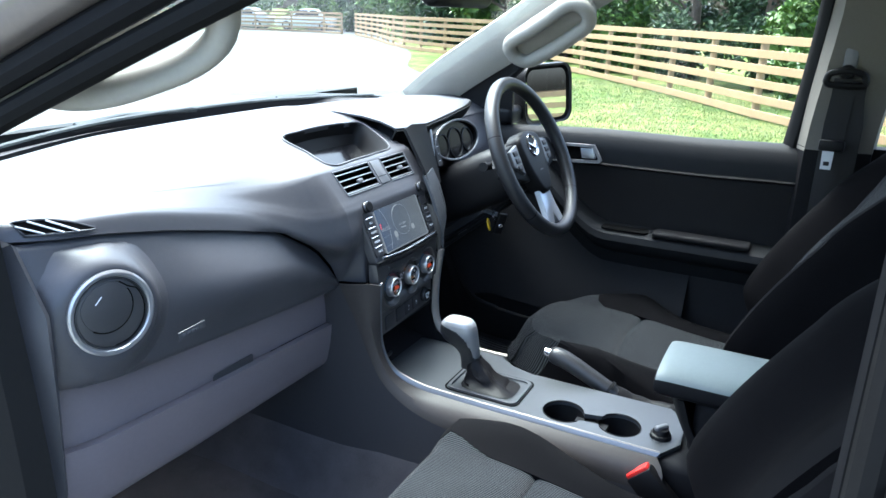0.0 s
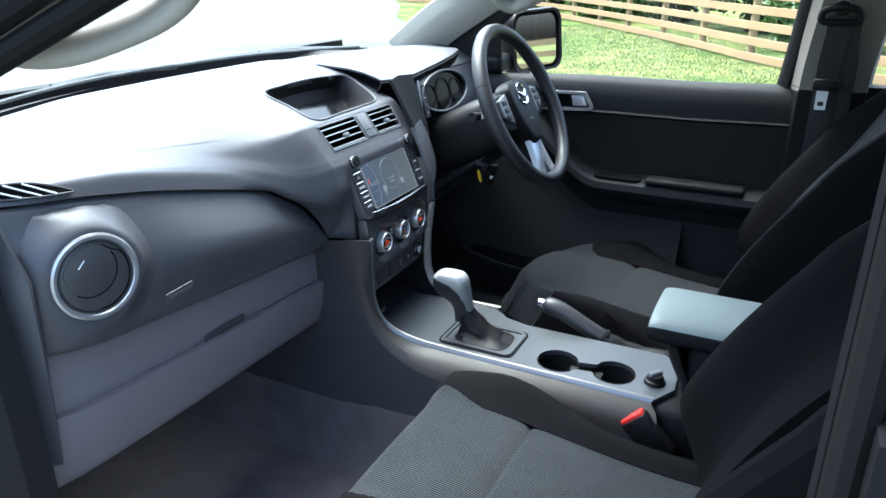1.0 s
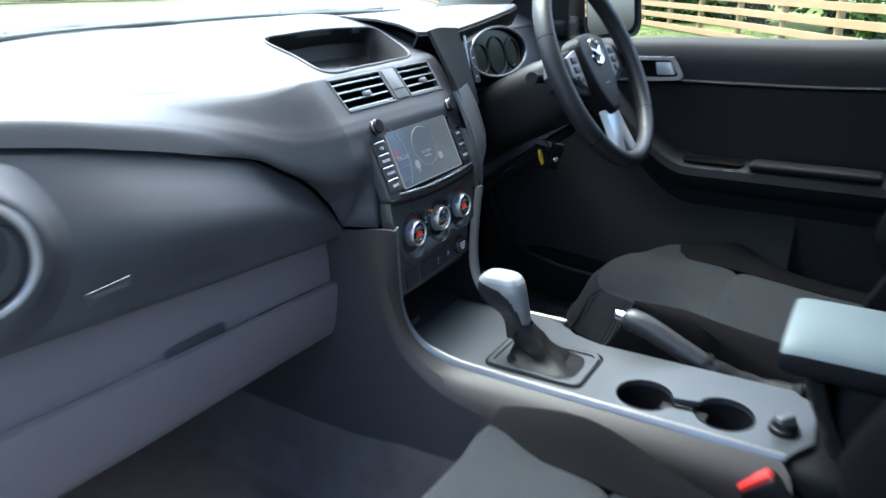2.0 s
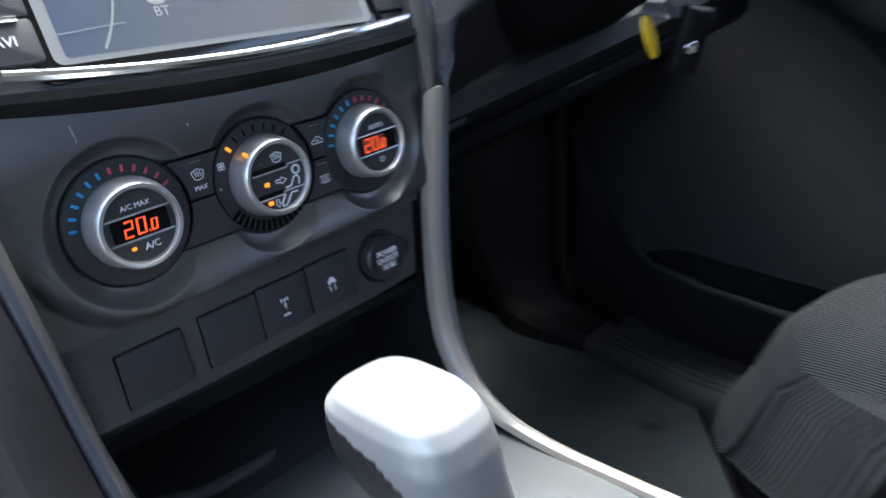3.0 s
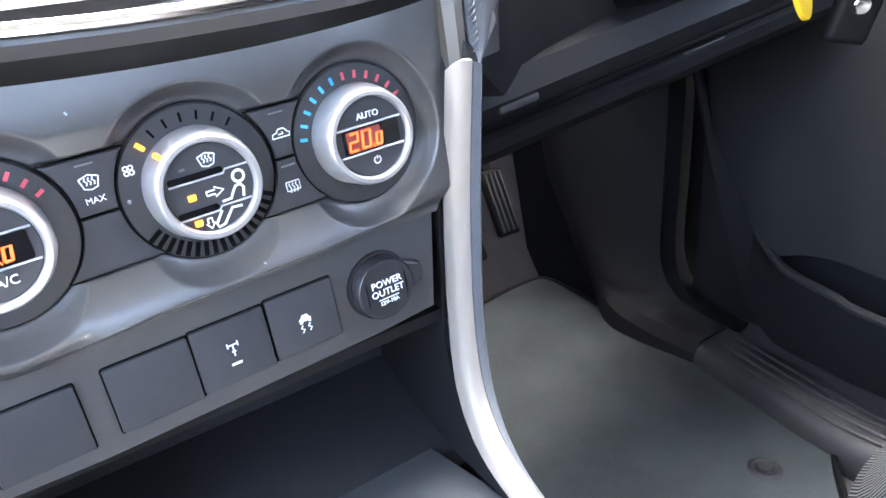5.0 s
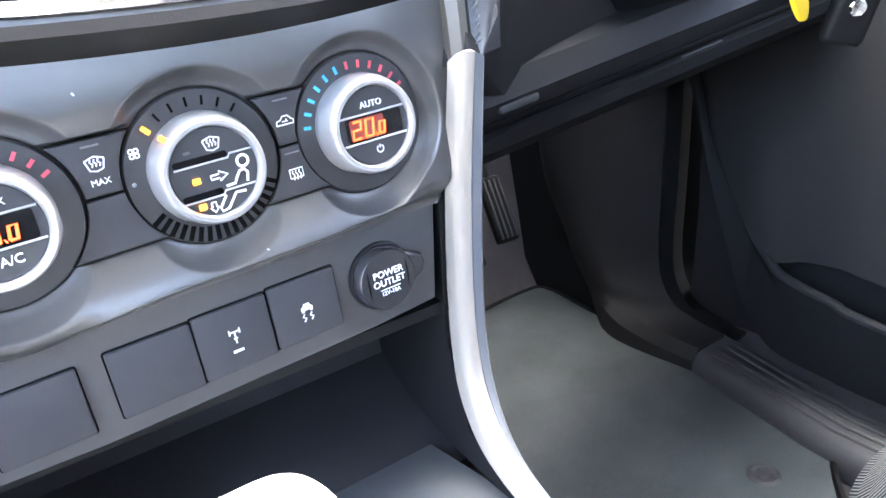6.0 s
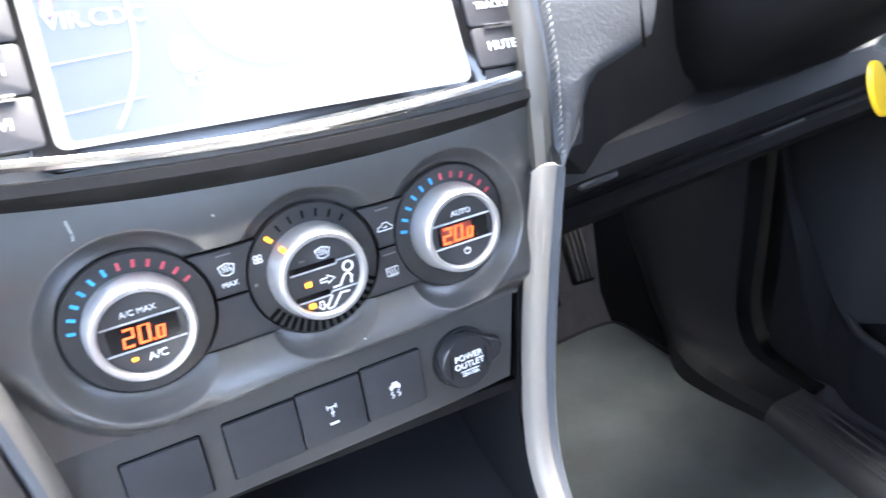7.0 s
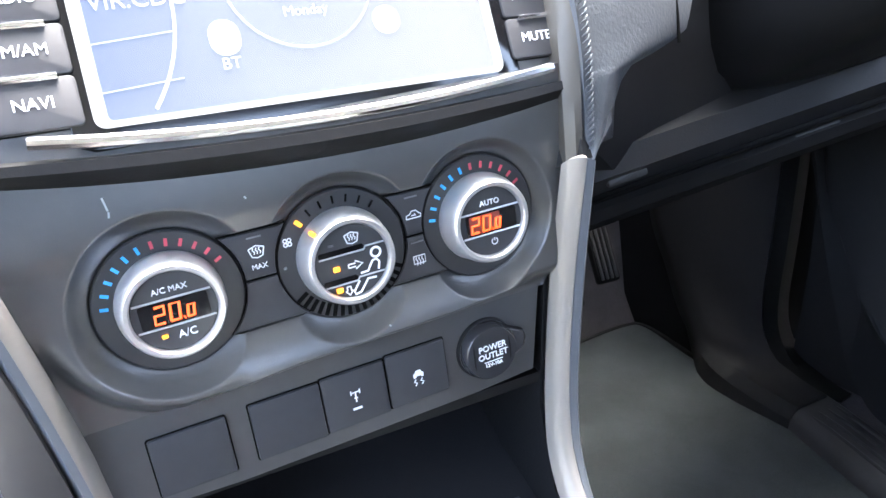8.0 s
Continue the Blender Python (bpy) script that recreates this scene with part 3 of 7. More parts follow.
def dash_profile(x):
    """The upper skin from the windscreen down to its lower edge, at one place across the car."""
    yb = ws_y(x) - 0.02
    if x <= -0.145:
        yc, zc = pair(CREASE, x)
    elif x <= 0.16:
        yc, zc = lerp(0.089, 0.040, ease(-0.145, -0.122, x)), 0.515
    else:
        yc, zc = lerp(0.040, 0.13, ease(0.16, 0.24, x)), lerp(0.515, 0.60, ease(0.16, 0.24, x))
    side = [(yb, 0.765), (lerp(yb, 0.22, 0.3), 0.786), (lerp(yb, 0.22, 0.6), lerp(0.792, zc, 0.03)), (0.25, lerp(0.79, zc, 0.16)), (0.20, lerp(0.79, zc, 0.34)), (0.16, lerp(0.79, zc, 0.54)), (yc + 0.012, zc + min(0.026, 0.36 * (0.79 - zc))), (yc, zc)]
    if x > 0.2:
        side = [(yb, 0.765), (lerp(yb, 0.22, 0.3), 0.785), (lerp(yb, 0.22, 0.6), 0.785), (0.25, 0.775), (0.20, 0.76), (0.17, 0.73), (0.14, 0.66), (yc, zc)]
    curve = [(p.x, p.y) for p in smooth_line([(a, b, 0) for a, b in side], 80)][::-1]
    top = [yb, lerp(yb, 0.38, 0.5), 0.38, 0.30, 0.24, 0.185]
    side = [(y, table(curve, y)) for y in top + [lerp(0.185, yc, i / 8) for i in range(1, 9)]]
    mid = [(y, z) for y, (_, z) in zip(top, MID)] + MID[6:-1] + [(yc, zc)]
    out = []
    for p, q in zip(smooth_line([(a, b, 0) for a, b in side], NP), smooth_line([(a, b, 0) for a, b in mid], NP)):
        xr = table(RIDGE, q.x)
        k = min(1.0, max(0.0, (x - xr + 0.19) / 0.19)) ** 1.9 if x < 0.12 else 1.0 - ease(0.15, 0.24, x)
        r = p.lerp(q, k)
        out.append((x, r.x + end_round(x) * ease(0.40, 0.15, r.x), r.y))
    return out


POD = smooth_line([(-0.131, 0.224, 0), (-0.065, 0.234, 0), (0.012, 0.2365, 0), (0.085, 0.230, 0), (0.133, 0.218, 0), (0.126, 0.170, 0), (0.098, 0.122, 0), (0.030, 0.1155, 0), (-0.050, 0.1140, 0), (-0.120, 0.1165, 0), (-0.1275, 0.170, 0)], 88, closed=True)
VENT_L = [(-0.141, 0.1015), (-0.021, 0.1015), (-0.021, 0.0700), (-0.134, 0.0700)]
VENT_R = [(0.023, 0.1015), (0.118, 0.1015), (0.112, 0.0700), (0.023, 0.0700)]


def inside(x, y, poly):
    hit = False
    for i in range(len(poly)):
        x0, y0, x1, y1 = poly[i - 1][0], poly[i - 1][1], poly[i][0], poly[i][1]
        if (y0 > y) != (y1 > y) and x < x0 + (y - y0) * (x1 - x0) / (y1 - y0):
            hit = not hit
    return hit


dash = thing("dashboard", "dark grey soft-touch dashboard with a grey lower panel", "dashboard", at=(0, 0.3, 0.6))
XS = sorted(set([round(v, 4) for v in list(np.linspace(-0.735, 0.735, 71)) + list(np.linspace(-0.165, 0.150, 127)) + [-0.145]]))
pad = sheet([dash_profile(x) for x in XS])
hole = []
for f in pad.faces:
    c = f.calc_center_median()
    if abs(c.x) < 0.16 and c.z > 0.67 and (inside(c.x, c.y, POD) or inside(c.x, c.y, VENT_L) or inside(c.x, c.y, VENT_R)):
        hole.append(f)
bmesh.ops.delete(pad, geom=hole, context="FACES")
part("upper_pad", thick(pad, 0.008), M_DASH, dash, "dark grained soft plastic top pad")


def low_edge(x):
    return table([(-0.735, 0.090), (-0.145, 0.090)], x), table([(-0.735, 0.546), (-0.56, 0.531), (-0.384, 0.516), (-0.145, 0.498)], x)


def face_profile(x):
    yc, zc = pair(CREASE, x)
    yl, zl = low_edge(x)
    h = zc - zl
    pts = [(yc + 0.012, zc - 0.002), (yc + 0.004, zc - 0.006), (yc - 0.004, zc - min(0.02, 0.3 * h)), (lerp(yc, yl, 0.5) - (0.018 + 0.014 * ease(-0.57, -0.46, x) * ease(-0.24, -0.42, x)) * min(1, h / 0.1), lerp(zc, zl, 0.50)), (yl - 0.003, zl + min(0.022, 0.3 * h)), (yl, zl + 0.004), (yl + 0.008, zl - 0.002), (yl + 0.045, zl - 0.012)]
    g = ease(-0.60, -0.735, x)
    return [(x + g * lerp(0.010, -0.024, (p.y - zl) / max(0.02, h)), p.x + end_round(x), p.y) for p in smooth_line([(a, b, 0) for a, b in pts], 22)]


part("front_pad", thick(sheet([face_profile(x) for x in XS if x <= -0.145]), 0.01), M_DASH, dash, "grained soft plastic pad over the glove box")


def lower_profile(x, top=0.0, bottom=1.0):
    yl, zl = low_edge(x)
    zb = table([(-0.735, 0.352), (-0.5, 0.342), (-0.3, 0.339), (-0.15, 0.336)], x)
    pts = [(yl + 0.030, zl - 0.008), (yl + 0.027, lerp(zl, zb, 0.25)), (yl + 0.027, lerp(zl, zb, 0.5)), (yl + 0.034, lerp(zl, zb, 0.8)), (yl + 0.05, zb), (yl + 0.12, zb - 0.012), (yl + 0.25, zb - 0.01)]
    line = smooth_line([(a, b, 0) for a, b in pts], 40)
    g = ease(-0.58, -0.725, x)
    return [(x - 0.042 * g * ease(zl, zb, p.y), p.x + end_round(x), p.y) for p in line]


def crop(rows, a, b, out=0.0):
    return [[(p[0], p[1] - out, p[2]) for p in r[a:b]] for r in rows]


LX = list(np.linspace(-0.725, -0.150, 28))
LROWS = [lower_profile(x) for x in LX]
part("lower_panel", thick(sheet(crop(LROWS, 0, 13)), 0.012), M_LOWER, dash, "smooth purplish grey plastic panel")
glove = part("glove_box_lid", thick(sheet(crop(LROWS, 12, 40, 0.002)), 0.012), M_LOWER, dash, "grey plastic glove box lid")
# the latch is a shallow scoop with a pull bar
gm = facing(-0.412, 0.1140, 0.437, -3)
part("latch_recess", slab(rounded(0.095, 0.026, 0.006), 0.0005, gm, 0.0004), M_PANEL, glove, "shallow dark latch recess")
part("latch", slab(rounded(0.060, 0.009, 0.003), 0.0016, gm @ Matrix.Translation((0.008, -0.006, 0.0005)), 0.0012), M_LOWER, glove, "grey latch pull")

# end cap beside the door
bm = sheet([[(-0.737, y, z) for y, z in ((0.40, 0.765), (0.13, 0.745), (0.085, 0.66), (0.088, 0.555), (0.10, 0.40), (0.25, 0.36))], [(-0.765, y, z) for y, z in ((0.40, 0.75), (0.16, 0.73), (0.12, 0.65), (0.12, 0.555), (0.13, 0.40), (0.25, 0.36))]])
part("end_cap", thick(bm, 0.01), M_DASH, dash, "dark plastic dashboard end")

# airbag mark: a shallow rectangle on the pad
am = facing(-0.545, 0.062, 0.577, -6)
part("airbag_badge", slab(rounded(0.050, 0.013, 0.001), 0.0012, am @ pose(0, 0, 0.004, 0, 0, 3), 0.0004), M_DASH, dash, "debossed plastic badge")
for k in range(5):
    put_at(part("badge_bar", box((0, 0, 0), (0.006, 0.004, 0.0006), 0, None), M_GREYPRINT, dash), am @ pose(-0.016 + 0.008 * k, 0, 0.0058, 0, 0, 3))

# round passenger vent
vent = thing("round_air_vent", "round dark air vent with a silver ring in the dashboard", "air vent", at=(-0.652, 0.085, 0.638))
vm = pose(-0.652, 0.084, 0.638, 0, 0, -12) @ pose(0, 0, 0, 87)


def pad_y(x, z):
    """Where the front pad's skin stands at a place across and up."""
    line = face_profile(max(-0.728, x))[3:-2]
    return table([(p[2], p[1]) for p in line[::-1]], z)


flare = []
for r in (0.0555, 0.057, 0.060, 0.065, 0.071, 0.078, 0.086, 0.095, 0.104):
    row = []
    for k in range(72):
        a = 2 * math.pi * k / 72
        p = vm @ Vector((r * math.cos(a), r * math.sin(a), 0.004))
        f = ease(0.104, 0.058, r)
        q = Vector((max(p.x, -0.726), pad_y(p.x, p.z) + 0.0012 - 0.0030 * ease(0.104, 0.095, r), min(p.z, pair(CREASE, p.x)[1] - 0.012)))
        q.y = lerp(q.y, p.y, f * f)
        if r < 0.057:
            q.y += 0.012
        row.append(q)
    flare.append(row)
part("collar", sheet([row + row[:1] for row in flare]), M_DASH, vent, "soft flared collar")
part("ring", turned([(0.0570, 0.002), (0.0565, 0.0065), (0.0538, 0.0085), (0.0500, 0.0080), (0.0480, 0.0050)], vm, 64), M_RING, vent, "bright silver ring")
part("inner_ring", turned([(0.0482, 0.003), (0.0476, 0.0066), (0.0462, 0.0066), (0.0455, 0.0020)], vm, 56), M_PANEL, vent)
part("flap_disc", turned([(0.0, 0.0064), (0.030, 0.0063), (0.042, 0.0060), (0.0450, 0.0045), (0.0452, -0.01)], vm, 56), M_PANEL, vent, "dark grey closed flap")


def arc_pts(cx, cy, r, a0, a1, n=14):
    return [(cx + r * math.cos(radians(lerp(a0, a1, i / (n - 1)))), cy + r * math.sin(radians(lerp(a0, a1, i / (n - 1))))) for i in range(n)]


def vent_line(name, pts, r, mat, label=""):
    part(name, tube([vm @ Vector((x, y, h)) for x, y, h in pts], r, 6), mat, vent, label)


flap = [p for p in arc_pts(-0.0065, 0.0105, 0.0335, -160, 200, 61)][:-1]
flap = [(x, y) if math.hypot(x, y) < 0.0425 else (x * 0.0425 / math.hypot(x, y), y * 0.0425 / math.hypot(x, y)) for x, y in flap]
part("flap", slab(flap, 0.0032, vm @ Matrix.Translation((0, 0, 0.0048)), 0.0008), M_PANEL, vent, "dark grey oval flap")
vent_line("flap_gap", [(x, y, 0.0064) for x, y in arc_pts(-0.0065, 0.0105, 0.0345, -128, 30, 30)], 0.0010, M_GAP)
vent_line("flap_gap", [(x, y, 0.0056) for x, y in arc_pts(0, 0, 0.0432, 36, -92, 26)], 0.0009, M_GAP)
vent_line("flap_gap", [(0.014, 0.0395, 0.0056), (0.024, 0.031, 0.0062), (0.035, 0.0254, 0.0058)], 0.0009, M_GAP)
vent_line("flap_mark", [(-0.021, 0.017, 0.0084), (-0.012, 0.026, 0.0084)], 0.0008, M_WHITE)

# demister slot let into the end of the dash top
slot = thing("demister_vent", "small louvred demister vent with pale blades", "air vent", at=(-0.68, 0.13, 0.745))


def slope_point(x, up, out):
    """A place on the steep end of the pad: up along the slope from the crease, out along its normal."""
    yc, zc = pair(CREASE, x)
    return Vector((x, yc + end_round(x) + 0.0005 + 0.60 * up - 0.80 * out, zc + 0.002 + 0.80 * up + 0.60 * out))


SLOT_TOP = [(-0.719, 0.022), (-0.705, 0.0245), (-0.688, 0.0250), (-0.670, 0.0225), (-0.652, 0.0160), (-0.632, 0.0060)]


def slot_up(x):
    return table(SLOT_TOP, x)


lowr = [(x, 0.0035) for x in np.linspace(-0.713, -0.634, 14)]
uppr = [(x, max(0.0055, slot_up(x))) for x in np.linspace(-0.719, -0.632, 14)]
part("opening", thick(sheet([[slope_point(x, u, 0.0048) for x, u in lowr], [slope_point(x, u, 0.0048) for x, u in uppr]]), 0.002), M_GAP, slot, "dark slot")
loop = [slope_point(x, u, 0.0050) for x, u in lowr] + [slope_point(x, u, 0.0050) for x, u in uppr[::-1]]
part("slot_rim", tube(loop, 0.0013, 6, closed=True), M_DASH, slot, "raised slot edge")
for x0, x1 in ((-0.718, -0.694), (-0.704, -0.673), (-0.685, -0.655)):
    part("blade", tube([slope_point(x0, slot_up(x0) - 0.002 - (0.004 if x0 < -0.71 else 0), 0.0062), slope_point(x1, 0.004, 0.0062)], 0.0013, 6), M_BLADE, slot, "pale blade")

# ---------------------------------------------------------------- top display pod and centre vents
pod = thing("display_pod", "recessed dark display hooded into the dashboard top", "display", at=(0, 0.18, 0.76))
rim = [Vector((p.x, p.y, mid_z(p.y) + 0.0005)) for p in POD]
rim_mid = sum(rim, Vector()) / len(rim)
lip_in = [rim_mid + (p - rim_mid) * 0.975 + Vector((0, 0.001, -0.004)) for p in rim]
half = [rim_mid + (p - rim_mid) * 0.93 + Vector((0, 0.012, -0.024)) for p in rim]
deep = [Vector((p.x * 0.86, 0.205 + 0.42 * (p.y - 0.175), 0.722 + 0.62 * (p.z - 0.765))) for p in rim]
part("surround", tube(rim, 0.0022, 8, closed=True), M_DASH, pod, "soft grey rolled edge")
part("recess", sheet([r + [r[0]] for r in (rim, lip_in, half, deep)]), M_BLACK, pod, "dark recess")
bm = bmesh.new()
bm.faces.new([bm.verts.new(p) for p in deep])
part("screen", thick(bm, 0.002), M_GLOSSBLACK, pod, "unlit glossy display", smooth=False)

# centre vents
vents = thing("centre_air_vents", "twin louvred centre air vents with a hazard switch", "air vent", at=(0, 0.1, 0.705))
cm = facing(0, 0.0862, 0.7055, 37)
for quad in (VENT_L, VENT_R):
    loop = []
    for i in range(4):
        p, q = quad[i], quad[(i + 1) % 4]
        loop += [(lerp(p[0], q[0], f), lerp(p[1], q[1], f)) for f in np.linspace(0, 1, 9)[:-1]]
    edge = [Vector((x, y, mid_z(y) + 0.0006)) for x, y in loop]
    back_off = cm.to_3x3() @ Vector((0, 0, -0.030))
    part("vent_rim", tube(edge, 0.0017, 8, closed=True), M_STRIP, vents, "satin grey vent edge")
    part("duct", sheet([edge + [edge[0]], [p + back_off * 0.9 for p in edge] + [edge[0] + back_off * 0.9], [back_off + sum(edge, Vector()) / len(edge)] * (len(edge) + 1)]), M_GAP, vents, "dark duct")
    for k in range(4):
        yk = lerp(quad[2][1], quad[0][1], (k + 0.5) / 4)
        fk = (k + 0.5) / 4
        x0, x1 = lerp(quad[3][0], quad[0][0], fk) + 0.002, lerp(quad[2][0], quad[1][0], fk) - 0.002
        zk = mid_z(yk)
        part("louvre", sheet([[(x, yk, zk - 0.0030), (x, yk + 0.003, zk - 0.0015), (x, yk + 0.016, zk - 0.0060), (x, yk + 0.015, zk - 0.0078)] for x in (x0, x1)], closed=True, caps=True), M_BLACK, vents)
        part("louvre_edge", tube([(x0, yk, zk - 0.0020), (x1, yk, zk - 0.0020)], 0.0012, 6), M_SILVER, vents, "pale louvre edge")
    xm, ym = (quad[0][0] + quad[1][0]) / 2, 0.083
    put_at(part("vane_tab", box((0, 0, 0), (0.016, 0.009, 0.008), 0.003), M_STRIP, vents), pose(xm + 0.006, ym, mid_z(ym), 53))
part("hazard_switch", slab(rounded(0.033, 0.052, 0.003), 0.006, cm @ Matrix.Translation((0.001, 0, -0.0035)), 0.0015), M_STRIP, vents, "satin grey hazard switch")
put_at(part("hazard_gap", box((0, 0, 0), (0.031, 0.0010, 0.001)), M_GAP, vents), cm @ pose(0.001, -0.010, 0.0026))

# ---------------------------------------------------------------- radio and screen
LEAN = 23
radio = thing("infotainment_unit", "touchscreen radio with button columns and chrome strip", "car radio", at=(0, 0.03, 0.61))
rm = facing(0, 0.034, 0.611, LEAN)


def curved(w, h, r, sag, n=7):
    """A rounded face whose lower edge bows downward."""
    pts = rounded(w, h, r, n)
    return [(x, y - (sag * (1 - (2 * x / w) ** 2) if y < 0 else 0)) for x, y in pts]


def fine(outline, n=120):
    P = [Vector((x, y)) for x, y in outline]
    P.append(P[0])
    L = [0.0]
    for a, b in zip(P, P[1:]):
        L.append(L[-1] + (b - a).length)
    out, j = [], 0
    for i in range(n):
        s = L[-1] * i / n
        while L[j + 1] < s:
            j += 1
        f = (s - L[j]) / max(1e-9, L[j + 1] - L[j])
        p = P[j].lerp(P[j + 1], f)
        out.append((p.x, p.y))
    return out


def bowed(outline, w, sag):
    return [(x, y - (sag * max(0, 1 - (2 * x / w) ** 2) if y < 0 else 0)) for x, y in outline]


RADIO = bowed(fine(rounded(0.250, 0.118, 0.010)), 0.25, 0.006)
part("bezel", slab(RADIO, 0.016, rm @ Matrix.Translation((0, -0.002, -0.018)), 0.003), M_PANEL, radio, "dark grey bezel")
part("screen_surround", slab(bowed(fine(rounded(0.186, 0.108, 0.006)), 0.25, 0.002), 0.0015, rm @ Matrix.Translation((0, -0.001, -0.0018)), 0.0006), M_GLOSSBLACK, radio, "gloss black screen border")


def screen_material():
    m, t, b = nodes_of("lit touchscreen")
    c = t.nodes.new("ShaderNodeTexCoord")
    s = t.nodes.new("ShaderNodeSeparateXYZ")
    t.links.new(c.outputs["Generated"], s.inputs[0])
    r = t.nodes.new("ShaderNodeValToRGB")
    e = r.color_ramp.elements
    e[0].position, e[0].color = 0.0, (0.42, 0.55, 0.92, 1)
    e[1].position, e[1].color = 1.0, (0.97, 0.98, 1.0, 1)
    mid = e.new(0.35)
    mid.color = (0.72, 0.80, 0.97, 1)
    t.links.new(s.outputs[0], r.inputs[0])
    b.inputs["Base Color"].default_value = (0.02, 0.02, 0.02, 1)
    b.inputs["Roughness"].default_value = 0.2
    b.inputs["Specular IOR Level"].default_value = 1.0
    t.links.new(r.outputs[0], b.inputs["Emission Color"])
    b.inputs["Emission Strength"].default_value = 0.0165
    return m


M_SCREEN = screen_material()
M_BORDER = glowing("lit screen edge", (0.95, 0.97, 1.0), 0.026)
part("screen_border", slab(rounded(0.170, 0.100, 0.004), 0.0008, rm @ Matrix.Translation((0, 0.0015, -0.0008))), M_BORDER, radio, "pale screen edge", smooth=False)
part("screen", slab(rounded(0.1600, 0.094, 0.002), 0.0012, rm @ Matrix.Translation((0, 0.001, -0.0008))), M_SCREEN, radio, "lit pale blue touchscreen", smooth=False)
sf = rm @ Matrix.Translation((0, 0.001, 0.0006))
M_ICON = glowing("screen icon", (1.0, 1.0, 1.0), 0.034)
M_SCREENLINE = glowing("screen line", (0.85, 0.9, 1.0), 0.026)
M_SCREENTEXT = glowing("screen text", (0.93, 0.95, 1.0), 0.034)
part("glow_arc", tube([sf @ Vector((x, y, 0)) for x, y in arc_pts(-0.116, -0.004, 0.067, -38, 48, 24)], 0.0012, 6, squash=0.25), M_ICON, radio)
part("clock_ring", tube([sf @ Vector((x, y, 0)) for x, y in arc_pts(0.001, 0.002, 0.031, 0, 352, 40)], 0.0008, 5, closed=True, squash=0.3), M_SCREENLINE, radio)
writing("VIR.CDC", 0.0090, sf @ pose(-0.061, -0.004, 0), M_SCREENTEXT, radio)
writing("13-11-2017", 0.0058, sf @ pose(0.001, -0.0070, 0), M_SCREENTEXT, radio)
writing("Monday", 0.0058, sf @ pose(0.001, -0.0138, 0), M_SCREENTEXT, radio)
writing("BT", 0.0065, sf @ pose(-0.0325, -0.0318, 0), M_SCREENTEXT, radio)
part("icon", slab(rounded(0.012, 0.014, 0.0055), 0.0003, sf @ pose(-0.0330, -0.0215, 0)), M_ICON, radio, smooth=False)
part("icon", slab(rounded(0.012, 0.012, 0.0055), 0.0003, sf @ pose(0.0342, -0.0210, 0)), M_ICON, radio, smooth=False)
part("icon", slab(rounded(0.0035, 0.012, 0.0017), 0.0003, sf @ pose(-0.0755, 0.004, 0, 0, 0, -8)), M_PINK, radio, "small red mark", smooth=False)
for y in (-0.012, -0.030):
    put_at(part("menu_line", box((0, 0, 0), (0.030, 0.0005, 0.0003)), M_SCREENLINE, radio), sf @ pose(-0.066, y - 0.006, 0, 0, 0, 4))

# button columns, each with a bright bar above
for sx, names in ((-1, ("", "CD", "RADIO", "FM/AM", "NAVI")), (1, ("", "SEEK", "TRACK\u2228", "MUTE"))):
    for k, text in enumerate(names):
        y = 0.0390 - 0.0190 * k if sx < 0 else 0.0220 - 0.0190 * k
        bx = sx * 0.1035
        w = 0.0315 if sx < 0 else 0.0255
        button = part("button", slab(rounded(w, 0.0183, 0.002), 0.003, rm @ Matrix.Translation((bx - 0.0002 * sx, y, -0.002)), 0.0006), M_BUTTON, radio, "dark push button")
        part("button_gap", slab(rounded(w + 0.0010, 0.0193, 0.0022), 0.0004, rm @ Matrix.Translation((bx - 0.0002 * sx, y, -0.0019))), M_GAP, button, smooth=False)
        if k:
            x0, x1 = (bx - 0.013, bx + 0.0105) if sx < 0 else (bx - 0.0065, bx + 0.0095)
            part("button_bar", tube([rm @ Vector((x0, y + 0.0092, 0.0012)), rm @ Vector((x1, y + 0.0092, 0.0012))], 0.0013, 8), M_CHROME, button, "thin bright bar")
        if text:
            writing(text, 0.0060 if len(text) < 6 else 0.0046, rm @ pose(bx + 0.001, y, 0.0011), M_WHITE, button)
for sx in (-1, 1):
    km = rm @ Matrix.Translation((sx * 0.103, 0.051, 0))
    knob = part("knob", turned([(0.0105, -0.004), (0.0105, 0.010), (0.0095, 0.0125), (0.0, 0.0125)], km, 28), M_BLACK, radio, "ribbed dark volume knob")
    part("knob_ring", turned([(0.0108, 0.006), (0.0108, 0.009), (0.0100, 0.0095)], km, 28), M_CHROME, knob, "chrome ring")
part("disc_slot", slab(rounded(0.130, 0.006, 0.002), 0.001, rm @ Matrix.Translation((0, 0.058, -0.0015))), M_GAP, radio)
part("slot_strip", slab(rounded(0.178, 0.005, 0.002), 0.003, rm @ Matrix.Translation((0, 0.0525, -0.001)), 0.001), M_STRIP, radio)
chrome = [rm @ Vector((x, -0.0510 - 0.0065 * (1 - (x / 0.107) ** 2), 0.004)) for x in np.linspace(-0.107, 0.107, 25)]
part("chrome_strip", tube(chrome, 0.0024, 8), M_CHROME, radio, "curved chrome strip")
